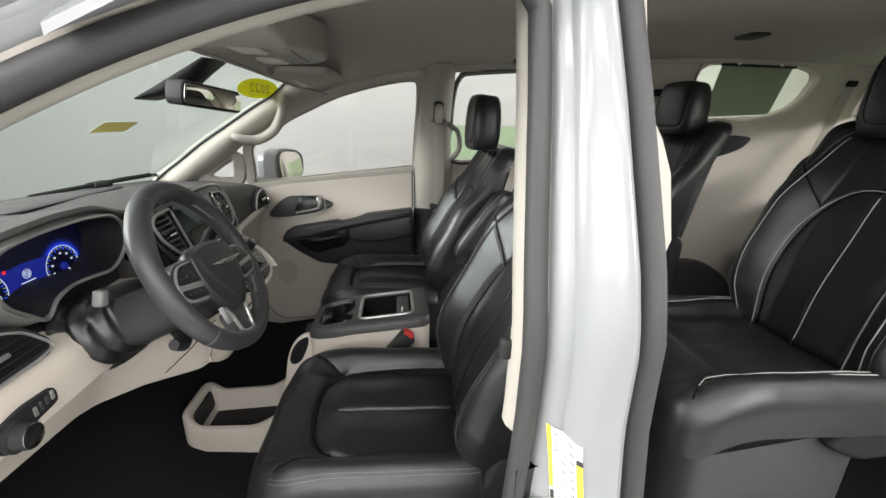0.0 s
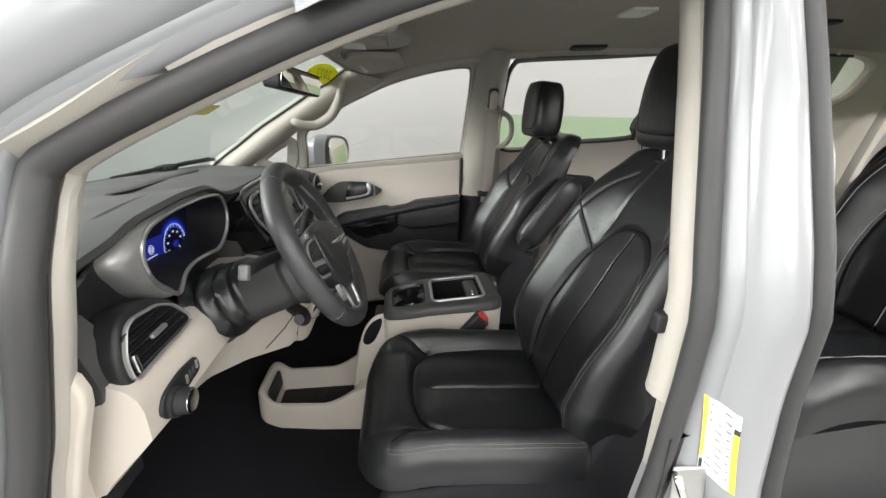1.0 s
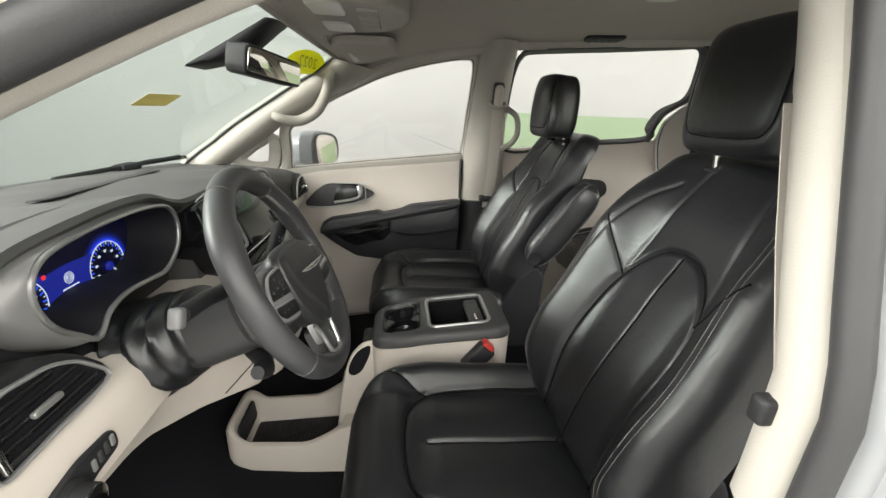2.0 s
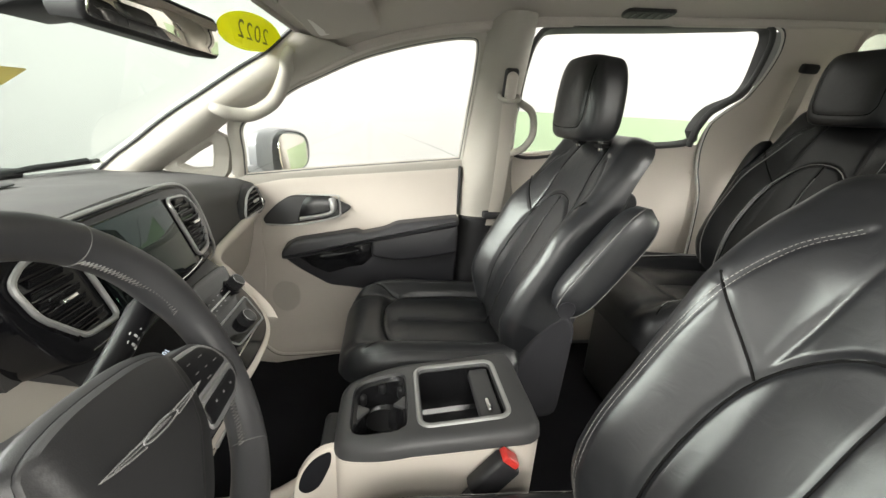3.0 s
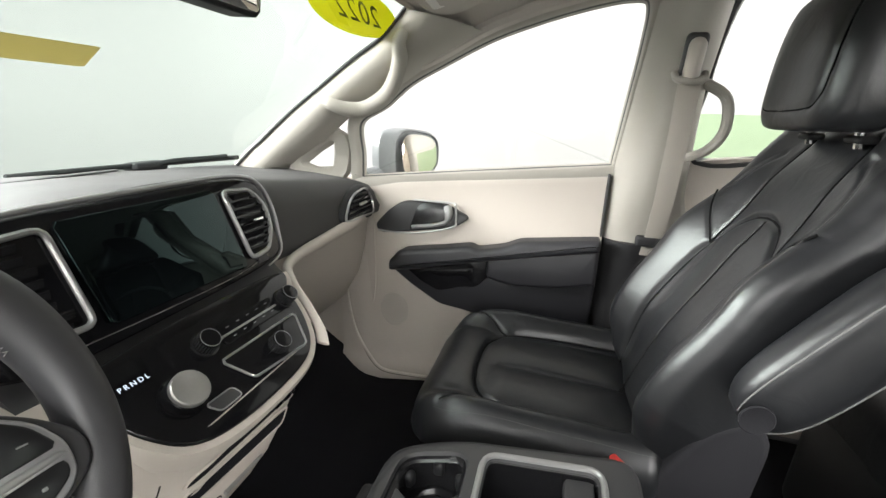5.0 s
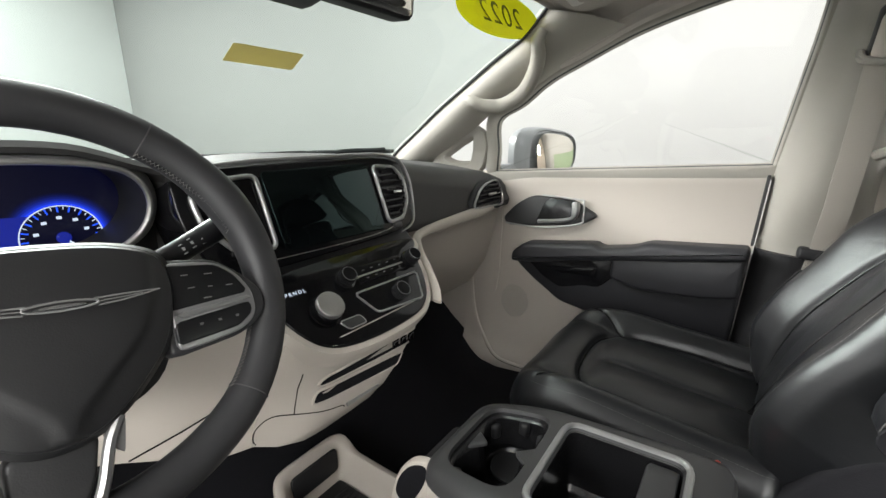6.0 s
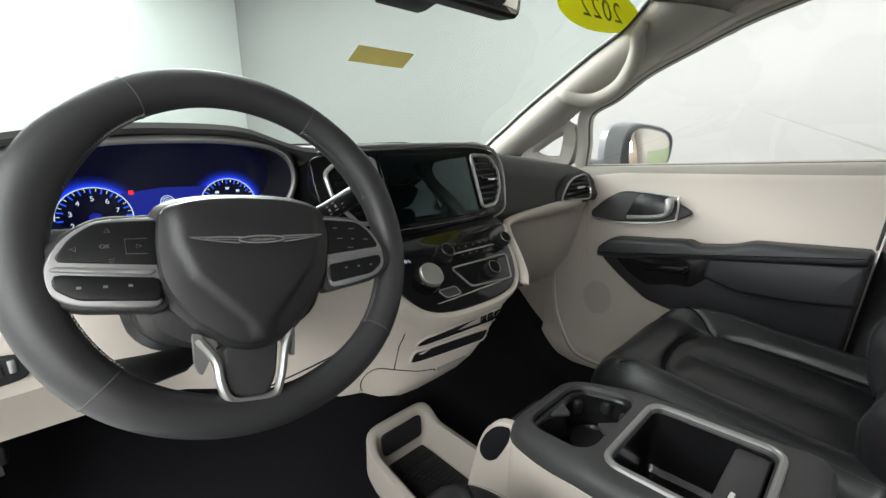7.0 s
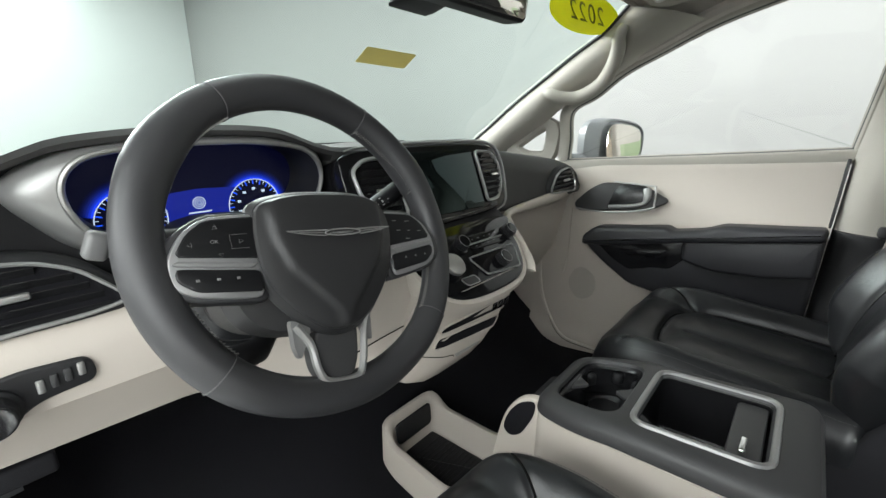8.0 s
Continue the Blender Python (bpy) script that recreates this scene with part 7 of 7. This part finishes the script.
    part("tab", bm, SILVER, e)
    bm = bmesh.new()
    rbox(bm, MV @ pose(s * 0.074, -0.014, 0.009), 0.008, 0.03, 0.010, 0.003, 2)
    part("thumb_wheel", bm, CHROME, e)

# ---- mirror on the windscreen ----
mirror = thing("rear_view_mirror", (0.0, 0.55, 1.55), "black rear-view mirror hanging from the windscreen", "mirror")
MM = Matrix.Translation((-0.005, 0.476, 1.462)) @ pose(0, 0, 0, 95, 4, -13.5)
bm = bmesh.new()
MO = resample(round_poly([(-0.122, -0.03), (-0.118, 0.03), (0.118, 0.03), (0.122, -0.03)], 0.016), 60)
slab(bm, MO, to_frame(MM), 0.012, 0.006, 4, 0.032)
part("housing", bm, SOFTBLACK, mirror)
bm = bmesh.new()
slab(bm, inset(MO, 0.006), to_frame(MM), 0.0135, 0.001, 2)
part("mirror_glass", bm, MIRRORGLASS, mirror, "mirror glass")
bm = bmesh.new()
rings = []
for z, c, w, d in ((1.452, -0.004, 0.050, 0.004), (1.456, -0.002, 0.058, 0.022), (1.466, 0.002, 0.060, 0.050), (1.480, 0.008, 0.060, 0.062), (1.500, 0.014, 0.062, 0.056), (1.520, 0.020, 0.064, 0.044), (1.540, 0.026, 0.066, 0.032), (1.558, 0.030, 0.068, 0.022)):
    rings.append([(c + w * math.copysign(abs(math.cos(b)) ** 0.7, math.cos(b)), glass_y(c, z) - 0.004 - d * max(0.0, math.sin(b)) ** 0.8, z) for b in (math.pi * (i - 2) / 24 for i in range(29))])
loft(bm, rings)
part("mount", bm, SOFTBLACK, mirror, "black mirror foot cover")
bm = bmesh.new()
tube(bm, [(0.004, 0.575, 1.486), (0.0, 0.535, 1.478), (-0.003, 0.500, 1.466)], [0.020, 0.016, 0.018], 14)
part("stem", bm, SOFTBLACK, mirror)

# ---- seat belt ----
belt = thing("seat_belt", (0.72, -0.22, 0.5), "beige seat belt on the centre pillar", "seat belt")
bm = bmesh.new()
tube(bm, [(0.645, -0.206, 1.41), (0.678, -0.213, 1.27), (0.725, -0.220, 1.12), (0.762, -0.222, 1.02), (0.79, -0.222, 0.96)], 0, flat=(0.046, 0.002, (-1, 0, 0)))
part("webbing", bm, BELT, belt, "beige webbing")
bm = bmesh.new()
rbox(bm, pose(0.640, -0.205, 1.440, 0, -14), 0.036, 0.034, 0.085, 0.016, 4)
part("anchor_cover", bm, BEIGE, belt, "beige belt anchor cover")
bm = bmesh.new()
rbox(bm, pose(0.655, -0.205, 1.444, 0, -14), 0.024, 0.044, 0.100, 0.011, 4)
part("anchor_slot", bm, DARK, belt, "dark slot behind the anchor")
bm = bmesh.new()
tube(bm, spline([(0.662, -0.176, 1.416), (0.644, -0.180, 1.402), (0.638, -0.206, 1.398), (0.644, -0.232, 1.402), (0.662, -0.236, 1.416)], 4), 0.0075, 10)
part("guide_loop", bm, TRIMGREY, belt)
box("belt_slot", 0.772, -0.222, 1.005, 0.03, 0.085, 0.028, 0.008, SOFTBLACK, belt, "black belt slot")
bm = bmesh.new()
tube(bm, spline([(0.745, -0.25, 1.405), (0.705, -0.262, 1.395), (0.692, -0.298, 1.365), (0.695, -0.308, 1.30), (0.705, -0.285, 1.255), (0.745, -0.255, 1.232)], 6), 0.0115, 10)
solid("grab_handle", bm, TRIMGREY, "grey-beige assist handle by the centre pillar", "grab handle")

# ---- door mirror outside ----
door_mirror = thing("door_mirror", (0.95, 0.6, 1.1), "white door mirror with rounded housing", "door mirror")
MD = Matrix(((0.857, 0, 0.515, 1.03), (-0.515, 0, 0.857, 0.545), (0, 1, 0, 1.172), (0, 0, 0, 1)))


def oval(u0, a, h, e=0.62, n=40):
    """A rounded, slightly tapered mirror outline."""
    out = []
    for i in range(n):
        b = 2 * math.pi * i / n
        c, q = math.cos(b), math.sin(b)
        u = a * math.copysign(abs(c) ** e, c)
        out.append((u0 + u, h * math.copysign(abs(q) ** e, q) * (1 - 0.14 * u / a)))
    return out


bm = bmesh.new()
loft(bm, [[MD @ Vector((u, v, w + 0.12 * u)) for u, v in oval(u0, a, h)] for w, u0, a, h in ((0.006, 0.012, 0.108, 0.076), (-0.004, 0.010, 0.114, 0.081), (0.0, 0.006, 0.121, 0.087), (0.03, -0.012, 0.140, 0.091), (0.06, -0.018, 0.140, 0.087), (0.095, -0.016, 0.118, 0.072), (0.12, -0.012, 0.08, 0.05), (0.13, -0.01, 0.03, 0.02))])
part("housing", bm, PAINT, door_mirror, "white mirror housing")
bm = bmesh.new()
slab(bm, oval(0.016, 0.096, 0.070), lambda u, v, w: MD @ Vector((u, v, -0.010 + 0.10 * v + 0.19 * u - w)), 0.002, 0.001, 2)
part("mirror_glass", bm, MIRRORGLASS, door_mirror, "mirror glass")
bm = bmesh.new()
tube(bm, [(0.84, 0.665, 1.105), (0.90, 0.655, 1.105), (0.96, 0.63, 1.115)], [0.034, 0.030, 0.028], 14)
part("mirror_foot", bm, PAINT, door_mirror)

# ---- sticker and tag on the windscreen ----
def on_glass(u, v, w):
    """u across, v up along the windscreen, w towards the cabin."""
    z = 1.36 + v
    return Vector((u, glass_y(u, z) - 0.004 - w, z))


bm = bmesh.new()
slab(bm, resample([(-0.034, 0.007), (0.113, 0.006), (0.113, 0.034), (-0.033, 0.034)], 40), on_glass, 0.001, 0.0)
solid("paper_tag", bm, TAGPAPER, "olive paper tag stuck on the windscreen", "tag")
bm = bmesh.new()
slab(bm, [(0.497 + 0.126 * math.cos(a) + 0.107 * math.sin(a), 0.1545 + 0.009 * math.cos(a) - 0.0295 * math.sin(a)) for a in (2 * math.pi * i / 48 for i in range(48))], on_glass, 0.001, 0.0)
sticker = solid("year_sticker", bm, STICKER, "yellow-green oval year sticker on the windscreen", "sticker")
for k, digit in enumerate("2022"):
    cu = bpy.data.curves.new("digit", "FONT")
    cu.body, cu.size, cu.extrude, cu.align_x, cu.align_y = digit, 0.066, 0.0002, "CENTER", "CENTER"
    tmp = bpy.data.objects.new("digit", cu)
    me = bpy.data.meshes.new_from_object(tmp)
    bpy.data.objects.remove(tmp)
    bm = bmesh.new()
    bm.from_mesh(me)
    bpy.data.meshes.remove(me)
    bmesh.ops.subdivide_edges(bm, edges=bm.edges, cuts=1)
    for v in bm.verts:
        v.co = on_glass(0.497 - (k - 1.5) * 0.040 - v.co.x * 1.05 - 1.9 * v.co.y, 0.1545 + v.co.y * 0.58, 0.006)
    part("year_digit", bm, STICKERINK, sticker)



# ---- roof: overhead console, visors, lamps ----
overhead = thing("overhead_console", (0.0, 0.30, 1.60), "grey-beige overhead console with map lamps", "overhead console")


def under_roof(u, v, w):
    """Below the headliner: u across, v along the car, w down."""
    return Vector((u, v, liner_z(u, min(v, 0.47)) - w))


def flat_under(z):
    """Below a level z: u across, v along the car, w down."""
    return lambda u, v, w: Vector((u, v, z - w))


bm = bmesh.new()
OVER = [(-0.195, 0.40), (0.195, 0.40), (0.21, 0.30), (0.165, 0.215), (0.06, 0.165), (-0.06, 0.165), (-0.165, 0.215), (-0.21, 0.30)]
slab(bm, resample(round_poly(OVER, 0.045), 90), flat_under(1.578), 0.006, 0.012, 5, 0.07)
part("body", bm, TRIMGREY, overhead)
for s in (-1, 1):
    bm = bmesh.new()
    slab(bm, resample(round_poly([(s * 0.045, 0.37), (s * 0.165, 0.37), (s * 0.170, 0.30), (s * 0.045, 0.30)], 0.016), 50), flat_under(1.572), 0.0045, 0.003)
    part("lamp_lens", bm, LENS, overhead, "pale map lamp lens")
for k in range(4):
    bm = bmesh.new()
    u = -0.115 + 0.058 * k
    slab(bm, resample(round_poly([(u, 0.275), (u + 0.052, 0.275), (u + 0.052, 0.232), (u, 0.232)], 0.006), 30), flat_under(1.572), 0.005, 0.002)
    part("roof_button", bm, TRIMGREY, overhead, "flat grey-beige button")
for s in (1, -1):
    visor = thing("sun_visor", (s * 0.4, 0.25, 1.6), "grey-beige sun visor folded up to the roof", "sun visor", "sun visors")

    def visor_to(u, v, w, s=s):
        """Along the underside of the visor, which hangs clear of the liner."""
        return Vector((s * u, v, min(1.562, liner_z(u, v) - 0.012) - w))

    bm = bmesh.new()
    slab(bm, resample(round_poly([(0.245, 0.205), (0.55, 0.185), (0.61, 0.22), (0.62, 0.30), (0.59, 0.365), (0.265, 0.385)], 0.035), 80), visor_to, 0.009, 0.008, 4, 0.012)
    pad = part("pad", bm, LINER, visor)
    bm = bmesh.new()
    slab(bm, resample(round_poly([(0.36, 0.285), (0.555, 0.275), (0.560, 0.345), (0.365, 0.352)], 0.008), 50), lambda u, v, w: visor_to(u, v, w + 0.008), 0.004, 0.002)
    part("mirror_flap", bm, LENS, pad, "pale vanity mirror flap")
    bm = bmesh.new()
    tube(bm, [(s * 0.29, 0.388, visor_to(0.29, 0.388, 0).z), (s * 0.25, 0.39, visor_to(0.25, 0.39, 0).z), (s * 0.235, 0.392, 1.575)], 0.006, 8)
    part("hinge", bm, TRIMGREY, visor)
bm = bmesh.new()
slab(bm, resample(round_poly([(0.605, -0.52), (0.665, -0.525), (0.675, -0.68), (0.615, -0.685)], 0.02), 40), under_roof, 0.010, 0.004)
rv = solid("roof_vent", bm, SOFTBLACK, "small black roof air vent", "roof vent")
for k in range(5):
    bm = bmesh.new()
    v = -0.548 - 0.027 * k
    slab(bm, [(0.617, v), (0.660, v), (0.660, v - 0.006), (0.617, v - 0.006)], lambda u, v, w: under_roof(u, v, w + 0.010), 0.003, 0.0)
    part("slat", bm, DARK, rv)
bm = bmesh.new()
slab(bm, resample(round_poly([(0.10, -0.50), (0.21, -0.50), (0.21, -0.59), (0.10, -0.59)], 0.02), 40), under_roof, 0.008, 0.004)
solid("dome_lamp", bm, LENS, "pale dome lamp lens on the headliner", "dome lamp")
bm = bmesh.new()
slab(bm, resample(round_poly([(0.20, -1.24), (0.30, -1.24), (0.30, -1.32), (0.20, -1.32)], 0.025), 40), under_roof, 0.008, 0.004)
solid("roof_speaker", bm, SOFTBLACK, "small dark oval roof speaker", "speaker")

# ---- rear: window shade, belts, speaker trim ----
shade = thing("window_shade", (0.80, -1.72, 1.45), "grey mesh shade drawn up over the rear window", "window shade")
bm = bmesh.new()
SH = [(-1.535, 1.685), (-1.90, 1.682), (-1.885, 1.475), (-1.535, 1.455)]
slab(bm, SH, lambda y, z, w: Vector((side_x(y, z) - 0.004 - w, y, z)), 0.0015, 0.0)
part("mesh", bm, SHADE, shade, "grey mesh cloth")
bm = bmesh.new()
tube(bm, [(side_x(-1.53, 1.69) - 0.010, -1.525, 1.689), (side_x(-1.9, 1.69) - 0.010, -1.91, 1.686)], 0.006, 8)
rail = part("rail", bm, SOFTBLACK, shade)
for y in (-1.61, -1.83):
    bm = bmesh.new()
    rbox(bm, pose(side_x(y, 1.69) - 0.012, y, 1.695), 0.012, 0.018, 0.016, 0.003, 2)
    part("hook", bm, WHITEPAPER, rail, "white hook")
bm = bmesh.new()
slab(bm, resample(round_poly([(-1.58, 1.35), (-1.75, 1.372), (-1.85, 1.36), (-1.81, 1.30), (-1.70, 1.258), (-1.60, 1.255)], 0.03), 50), lambda y, z, w: Vector((side_x(y, z) - 0.016 - w, y, z)), 0.012, 0.005)
solid("side_speaker_trim", bm, SOFTBLACK, "black curved trim below the rear side window", "trim")
for nm, pts in (("sec", [(0.665, -1.225, 1.54), (0.70, -1.235, 1.42), (0.74, -1.24, 1.25), (0.77, -1.24, 1.0)]), ("third", [(0.70, -2.24, 1.61), (0.71, -2.19, 1.40), (0.72, -2.14, 1.18), (0.72, -2.10, 1.02)])):
    rb = thing("seat_belt", pts[0], "grey-beige rear seat belt hanging from the pillar", "seat belt")
    bm = bmesh.new()
    tube(bm, pts, 0, flat=(0.046, 0.002, (-1, 0.2, 0)))
    part("webbing", bm, BELT, rb)
    bm = bmesh.new()
    rbox(bm, pose(pts[0][0], pts[0][1], pts[0][2] + 0.015, 0, -14), 0.03, 0.06, 0.03, 0.010, 3)
    part("guide_loop", bm, SOFTBLACK, rb, "black belt guide")
bm = bmesh.new()
rbox(bm, pose(0, -2.05, 0.72), 1.3, 0.5, 0.24, 0.08, 5)
rbox(bm, pose(0, -2.27, 1.02, -12), 1.25, 0.14, 0.50, 0.06, 5)
solid("third_row_bench", bm, LEATHER, "black leather third-row bench", "car seat")

# ---- centre pillar details on the driver side ----


def on_pillar(y, z, w):
    """On the outer face of the white centre pillar, w outwards."""
    y0, y1 = pillar_y(PILLAR_Y0, z), pillar_y(PILLAR_Y1, z)
    low = smooth01((1.0 - z) / 0.15)
    dx = float(np.interp((y - y0) / (y1 - y0), [0, 0.05, 0.16, 0.27 + 0.1 * low, 0.36 + 0.12 * low, 0.6, 0.85], [-0.005, 0.006, 0.012, 0.012, 0.030 + 0.012 * low, 0.036 + 0.01 * low, 0.036]))
    return Vector((-(pillar_x(z) + dx + 0.0015 + w), y, z))


label = thing("door_label", (-0.86, -0.215, 0.95), "white paper label with yellow edges on the pillar", "label")


def label_at(a, b, w):
    """a across, b down the label, both 0 to 1."""
    p = [np.array(q) for q in ((-0.200, 1.055), (-0.240, 1.035), (-0.254, 0.912), (-0.215, 0.935))]
    q = (p[0] * (1 - a) + p[1] * a) * (1 - b) + (p[3] * (1 - a) + p[2] * a) * b
    return on_pillar(q[0], q[1], w)


def label_patch(name, a0, b0, a1, b1, w, mat):
    bm = bmesh.new()
    sheet(bm, lambda u, v: label_at(a0 + (a1 - a0) * u, b0 + (b1 - b0) * v, w), 8, 14)
    return part(name, bm, mat, label)


label_patch("paper", 0.0, 0.0, 1.0, 1.0, 0.0003, WHITEPAPER)
label_patch("yellow_strip", 0.0, 0.0, 0.14, 0.80, 0.0007, YELLOWPAPER)
label_patch("yellow_strip", 0.78, 0.25, 1.0, 1.0, 0.0007, YELLOWPAPER)
label_patch("dark_block", 0.78, 0.18, 1.0, 0.25, 0.0007, INK)
random.seed(4)
for k in range(9):
    for j in range(3):
        a = 0.22 + 0.19 * j
        label_patch("text_bar", a, 0.06 + 0.10 * k, a + 0.09 + 0.05 * random.random(), 0.085 + 0.10 * k, 0.0007, MARKGREY)
label_patch("round_mark", 0.02, 0.84, 0.16, 0.97, 0.0007, INK)
striker = thing("door_striker", (-0.87, -0.20, 0.92), "bright steel door striker on the pillar", "striker")
bm = bmesh.new()
rbox(bm, Matrix.Translation(on_pillar(-0.205, 0.905, 0.004)) @ pose(0, 0, 0, 0, 8), 0.008, 0.05, 0.065, 0.004, 3)
part("plate", bm, SILVER, striker)
bm = bmesh.new()
tube(bm, spline([on_pillar(-0.19, 0.925, 0.0), on_pillar(-0.18, 0.928, 0.03), on_pillar(-0.185, 0.905, 0.04), on_pillar(-0.19, 0.885, 0.03), on_pillar(-0.195, 0.882, 0.0)], 5), 0.006, 10)
part("loop", bm, CHROME, striker)
box("belt_adjuster", -0.775, -0.160, 1.13, 0.02, 0.02, 0.03, 0.006, SOFTBLACK)
bpy.data.objects["belt_adjuster"]["label"] = "small black stop on the centre pillar trim"
bpy.data.objects["belt_adjuster"]["category"] = "pillar stop"

# driver belt
dbelt = thing("seat_belt", (-0.72, -0.22, 0.5), "beige driver seat belt on the centre pillar", "seat belt")
bm = bmesh.new()
tube(bm, [(-0.655, -0.226, 1.41), (-0.690, -0.23, 1.27), (-0.735, -0.235, 1.12), (-0.768, -0.235, 1.02), (-0.78, -0.235, 0.85)], 0, flat=(0.046, 0.002, (1, 0, 0)))
part("webbing", bm, BELT, dbelt, "beige webbing")
bm = bmesh.new()
rbox(bm, pose(-0.656, -0.224, 1.455, 0, 14), 0.03, 0.034, 0.095, 0.014, 4)
part("anchor_cover", bm, TRIMGREY, dbelt)

# ---- outside the windscreen: cowl and wiper ----
bm = bmesh.new()
rings = []
for x in np.linspace(-0.82, 0.82, 41):
    y = glass_y(x, 1.12)
    rings.append([(x, y - 0.03, 1.105), (x, y + 0.01, 1.128 - 0.02 * abs(x)), (x, y + 0.10, 1.110 - 0.02 * abs(x)), (x, y + 0.22, 1.09 - 0.03 * abs(x)), (x, y + 0.22, 1.03), (x, y - 0.03, 1.03)])
loft(bm, rings)
solid("cowl", bm, SOFTBLACK, "black plastic cowl below the windscreen", "cowl", "structure")
bm = bmesh.new()


def bonnet_f(u, v):
    x = (2 * u - 1) * (0.82 - 0.06 * v)
    y = glass_y(x, 1.12) + 0.20 + v * 0.85
    return (x, y, 1.095 - 0.03 * abs(x) - 0.20 * v - 0.1 * v * v)


sheet(bm, bonnet_f, 24, 16, (0, 0, -0.02))
solid("bonnet", bm, PAINT, "white painted bonnet of the car", "bonnet", "structure")
wiper = thing("wiper", (0.43, 1.07, 1.14), "black windscreen wiper at rest", "wiper", "wipers")
bm = bmesh.new()
tube(bm, spline([(0.43, 1.10, 1.150), (0.50, 1.072, 1.166), (0.60, 1.045, 1.168), (0.66, 1.03, 1.170)], 6), 0.008, 8)
part("arm", bm, SOFTBLACK, wiper)
bm = bmesh.new()
tube(bm, [(x, glass_y(x, 1.163) + 0.014, 1.163) for x in np.linspace(0.71, 0.16, 20)], 0.007, 8)
part("blade", bm, SOFTBLACK, wiper)
bm = bmesh.new()
rbox(bm, pose(0.45, 1.10, 1.157), 0.10, 0.05, 0.026, 0.012, 3)
part("pivot", bm, SOFTBLACK, wiper)
wiper_b = thing("wiper", (-0.4, 1.13, 1.14), "black windscreen wiper at rest", "wiper", "wipers")
bm = bmesh.new()
tube(bm, [(x, glass_y(x, 1.150) + 0.018, 1.150) for x in np.linspace(-0.70, 0.02, 20)], 0.007, 8)
part("blade", bm, SOFTBLACK, wiper_b)


# ---- outside of the car: wheels, front end and rear bumper ----
def build_wheel(x, y):
    s = 1 if x > 0 else -1
    e = thing("wheel", (x, y, 0.0), "black tyre on a silver alloy wheel", "wheel", "wheels")
    m = Matrix.Translation((x, y, 0.345)) @ pose(0, 0, 0, 0, 90 * s)
    bm = bmesh.new()
    revolve(bm, m, [(0.22, -0.10), (0.30, -0.11), (0.34, -0.09), (0.345, -0.05), (0.345, 0.05), (0.34, 0.09), (0.30, 0.11), (0.235, 0.10), (0.225, 0.06)], 48)
    part("tyre", bm, RUBBER, e, "black rubber tyre")
    bm = bmesh.new()
    revolve(bm, m, [(0.225, 0.0), (0.23, 0.098), (0.215, 0.10), (0.205, 0.07), (0.06, 0.075), (0.05, 0.085), (0.0, 0.085)], 48)
    rim = part("rim", bm, SILVER, e, "silver alloy rim")
    for k in range(10):
        bm = bmesh.new()
        rbox(bm, m @ pose(0, 0, 0.084, 0, 0, 36 * k) @ pose(0.13, 0, 0), 0.17, 0.028, 0.016, 0.006, 2)
        part("spoke", bm, SILVER, rim)
    return e


for wx in (-0.86, 0.86):
    for wy in (1.45, -1.63):
        build_wheel(wx, wy)
bm = bmesh.new()
rings = []
for y, w, z0, z1 in ((1.02, 0.88, 0.25, 1.06), (1.10, 0.89, 0.70, 1.06), (1.20, 0.90, 0.74, 1.05), (1.68, 0.89, 0.74, 0.98), (1.80, 0.88, 0.70, 0.94), (1.84, 0.87, 0.26, 0.92), (2.0, 0.80, 0.24, 0.84), (2.12, 0.62, 0.26, 0.76), (2.18, 0.35, 0.30, 0.68)):
    ring = []
    for u, v in round_poly([(-w, z0), (w, z0), (w, z1 - 0.10), (w - 0.12, z1), (-w + 0.12, z1), (-w, z1 - 0.10)], 0.06, 4):
        ring.append((u, y, v))
    rings.append(ring)
loft(bm, rings)
solid("body_front", bm, PAINT, "white painted front end of the car", "car body", "structure")
bm = bmesh.new()
rbox(bm, pose(0, -2.46, 0.55), 1.74, 0.10, 0.62, 0.05, 4)
solid("body_rear", bm, PAINT, "white painted rear bumper of the car", "car body", "structure")
bm = bmesh.new()
rbox(bm, pose(-0.90, -1.95, 0.60), 0.06, 0.95, 0.72, 0.03, 3)
solid("body_side", bm, PAINT, "white rear side panel of the car", "car body", "structure")
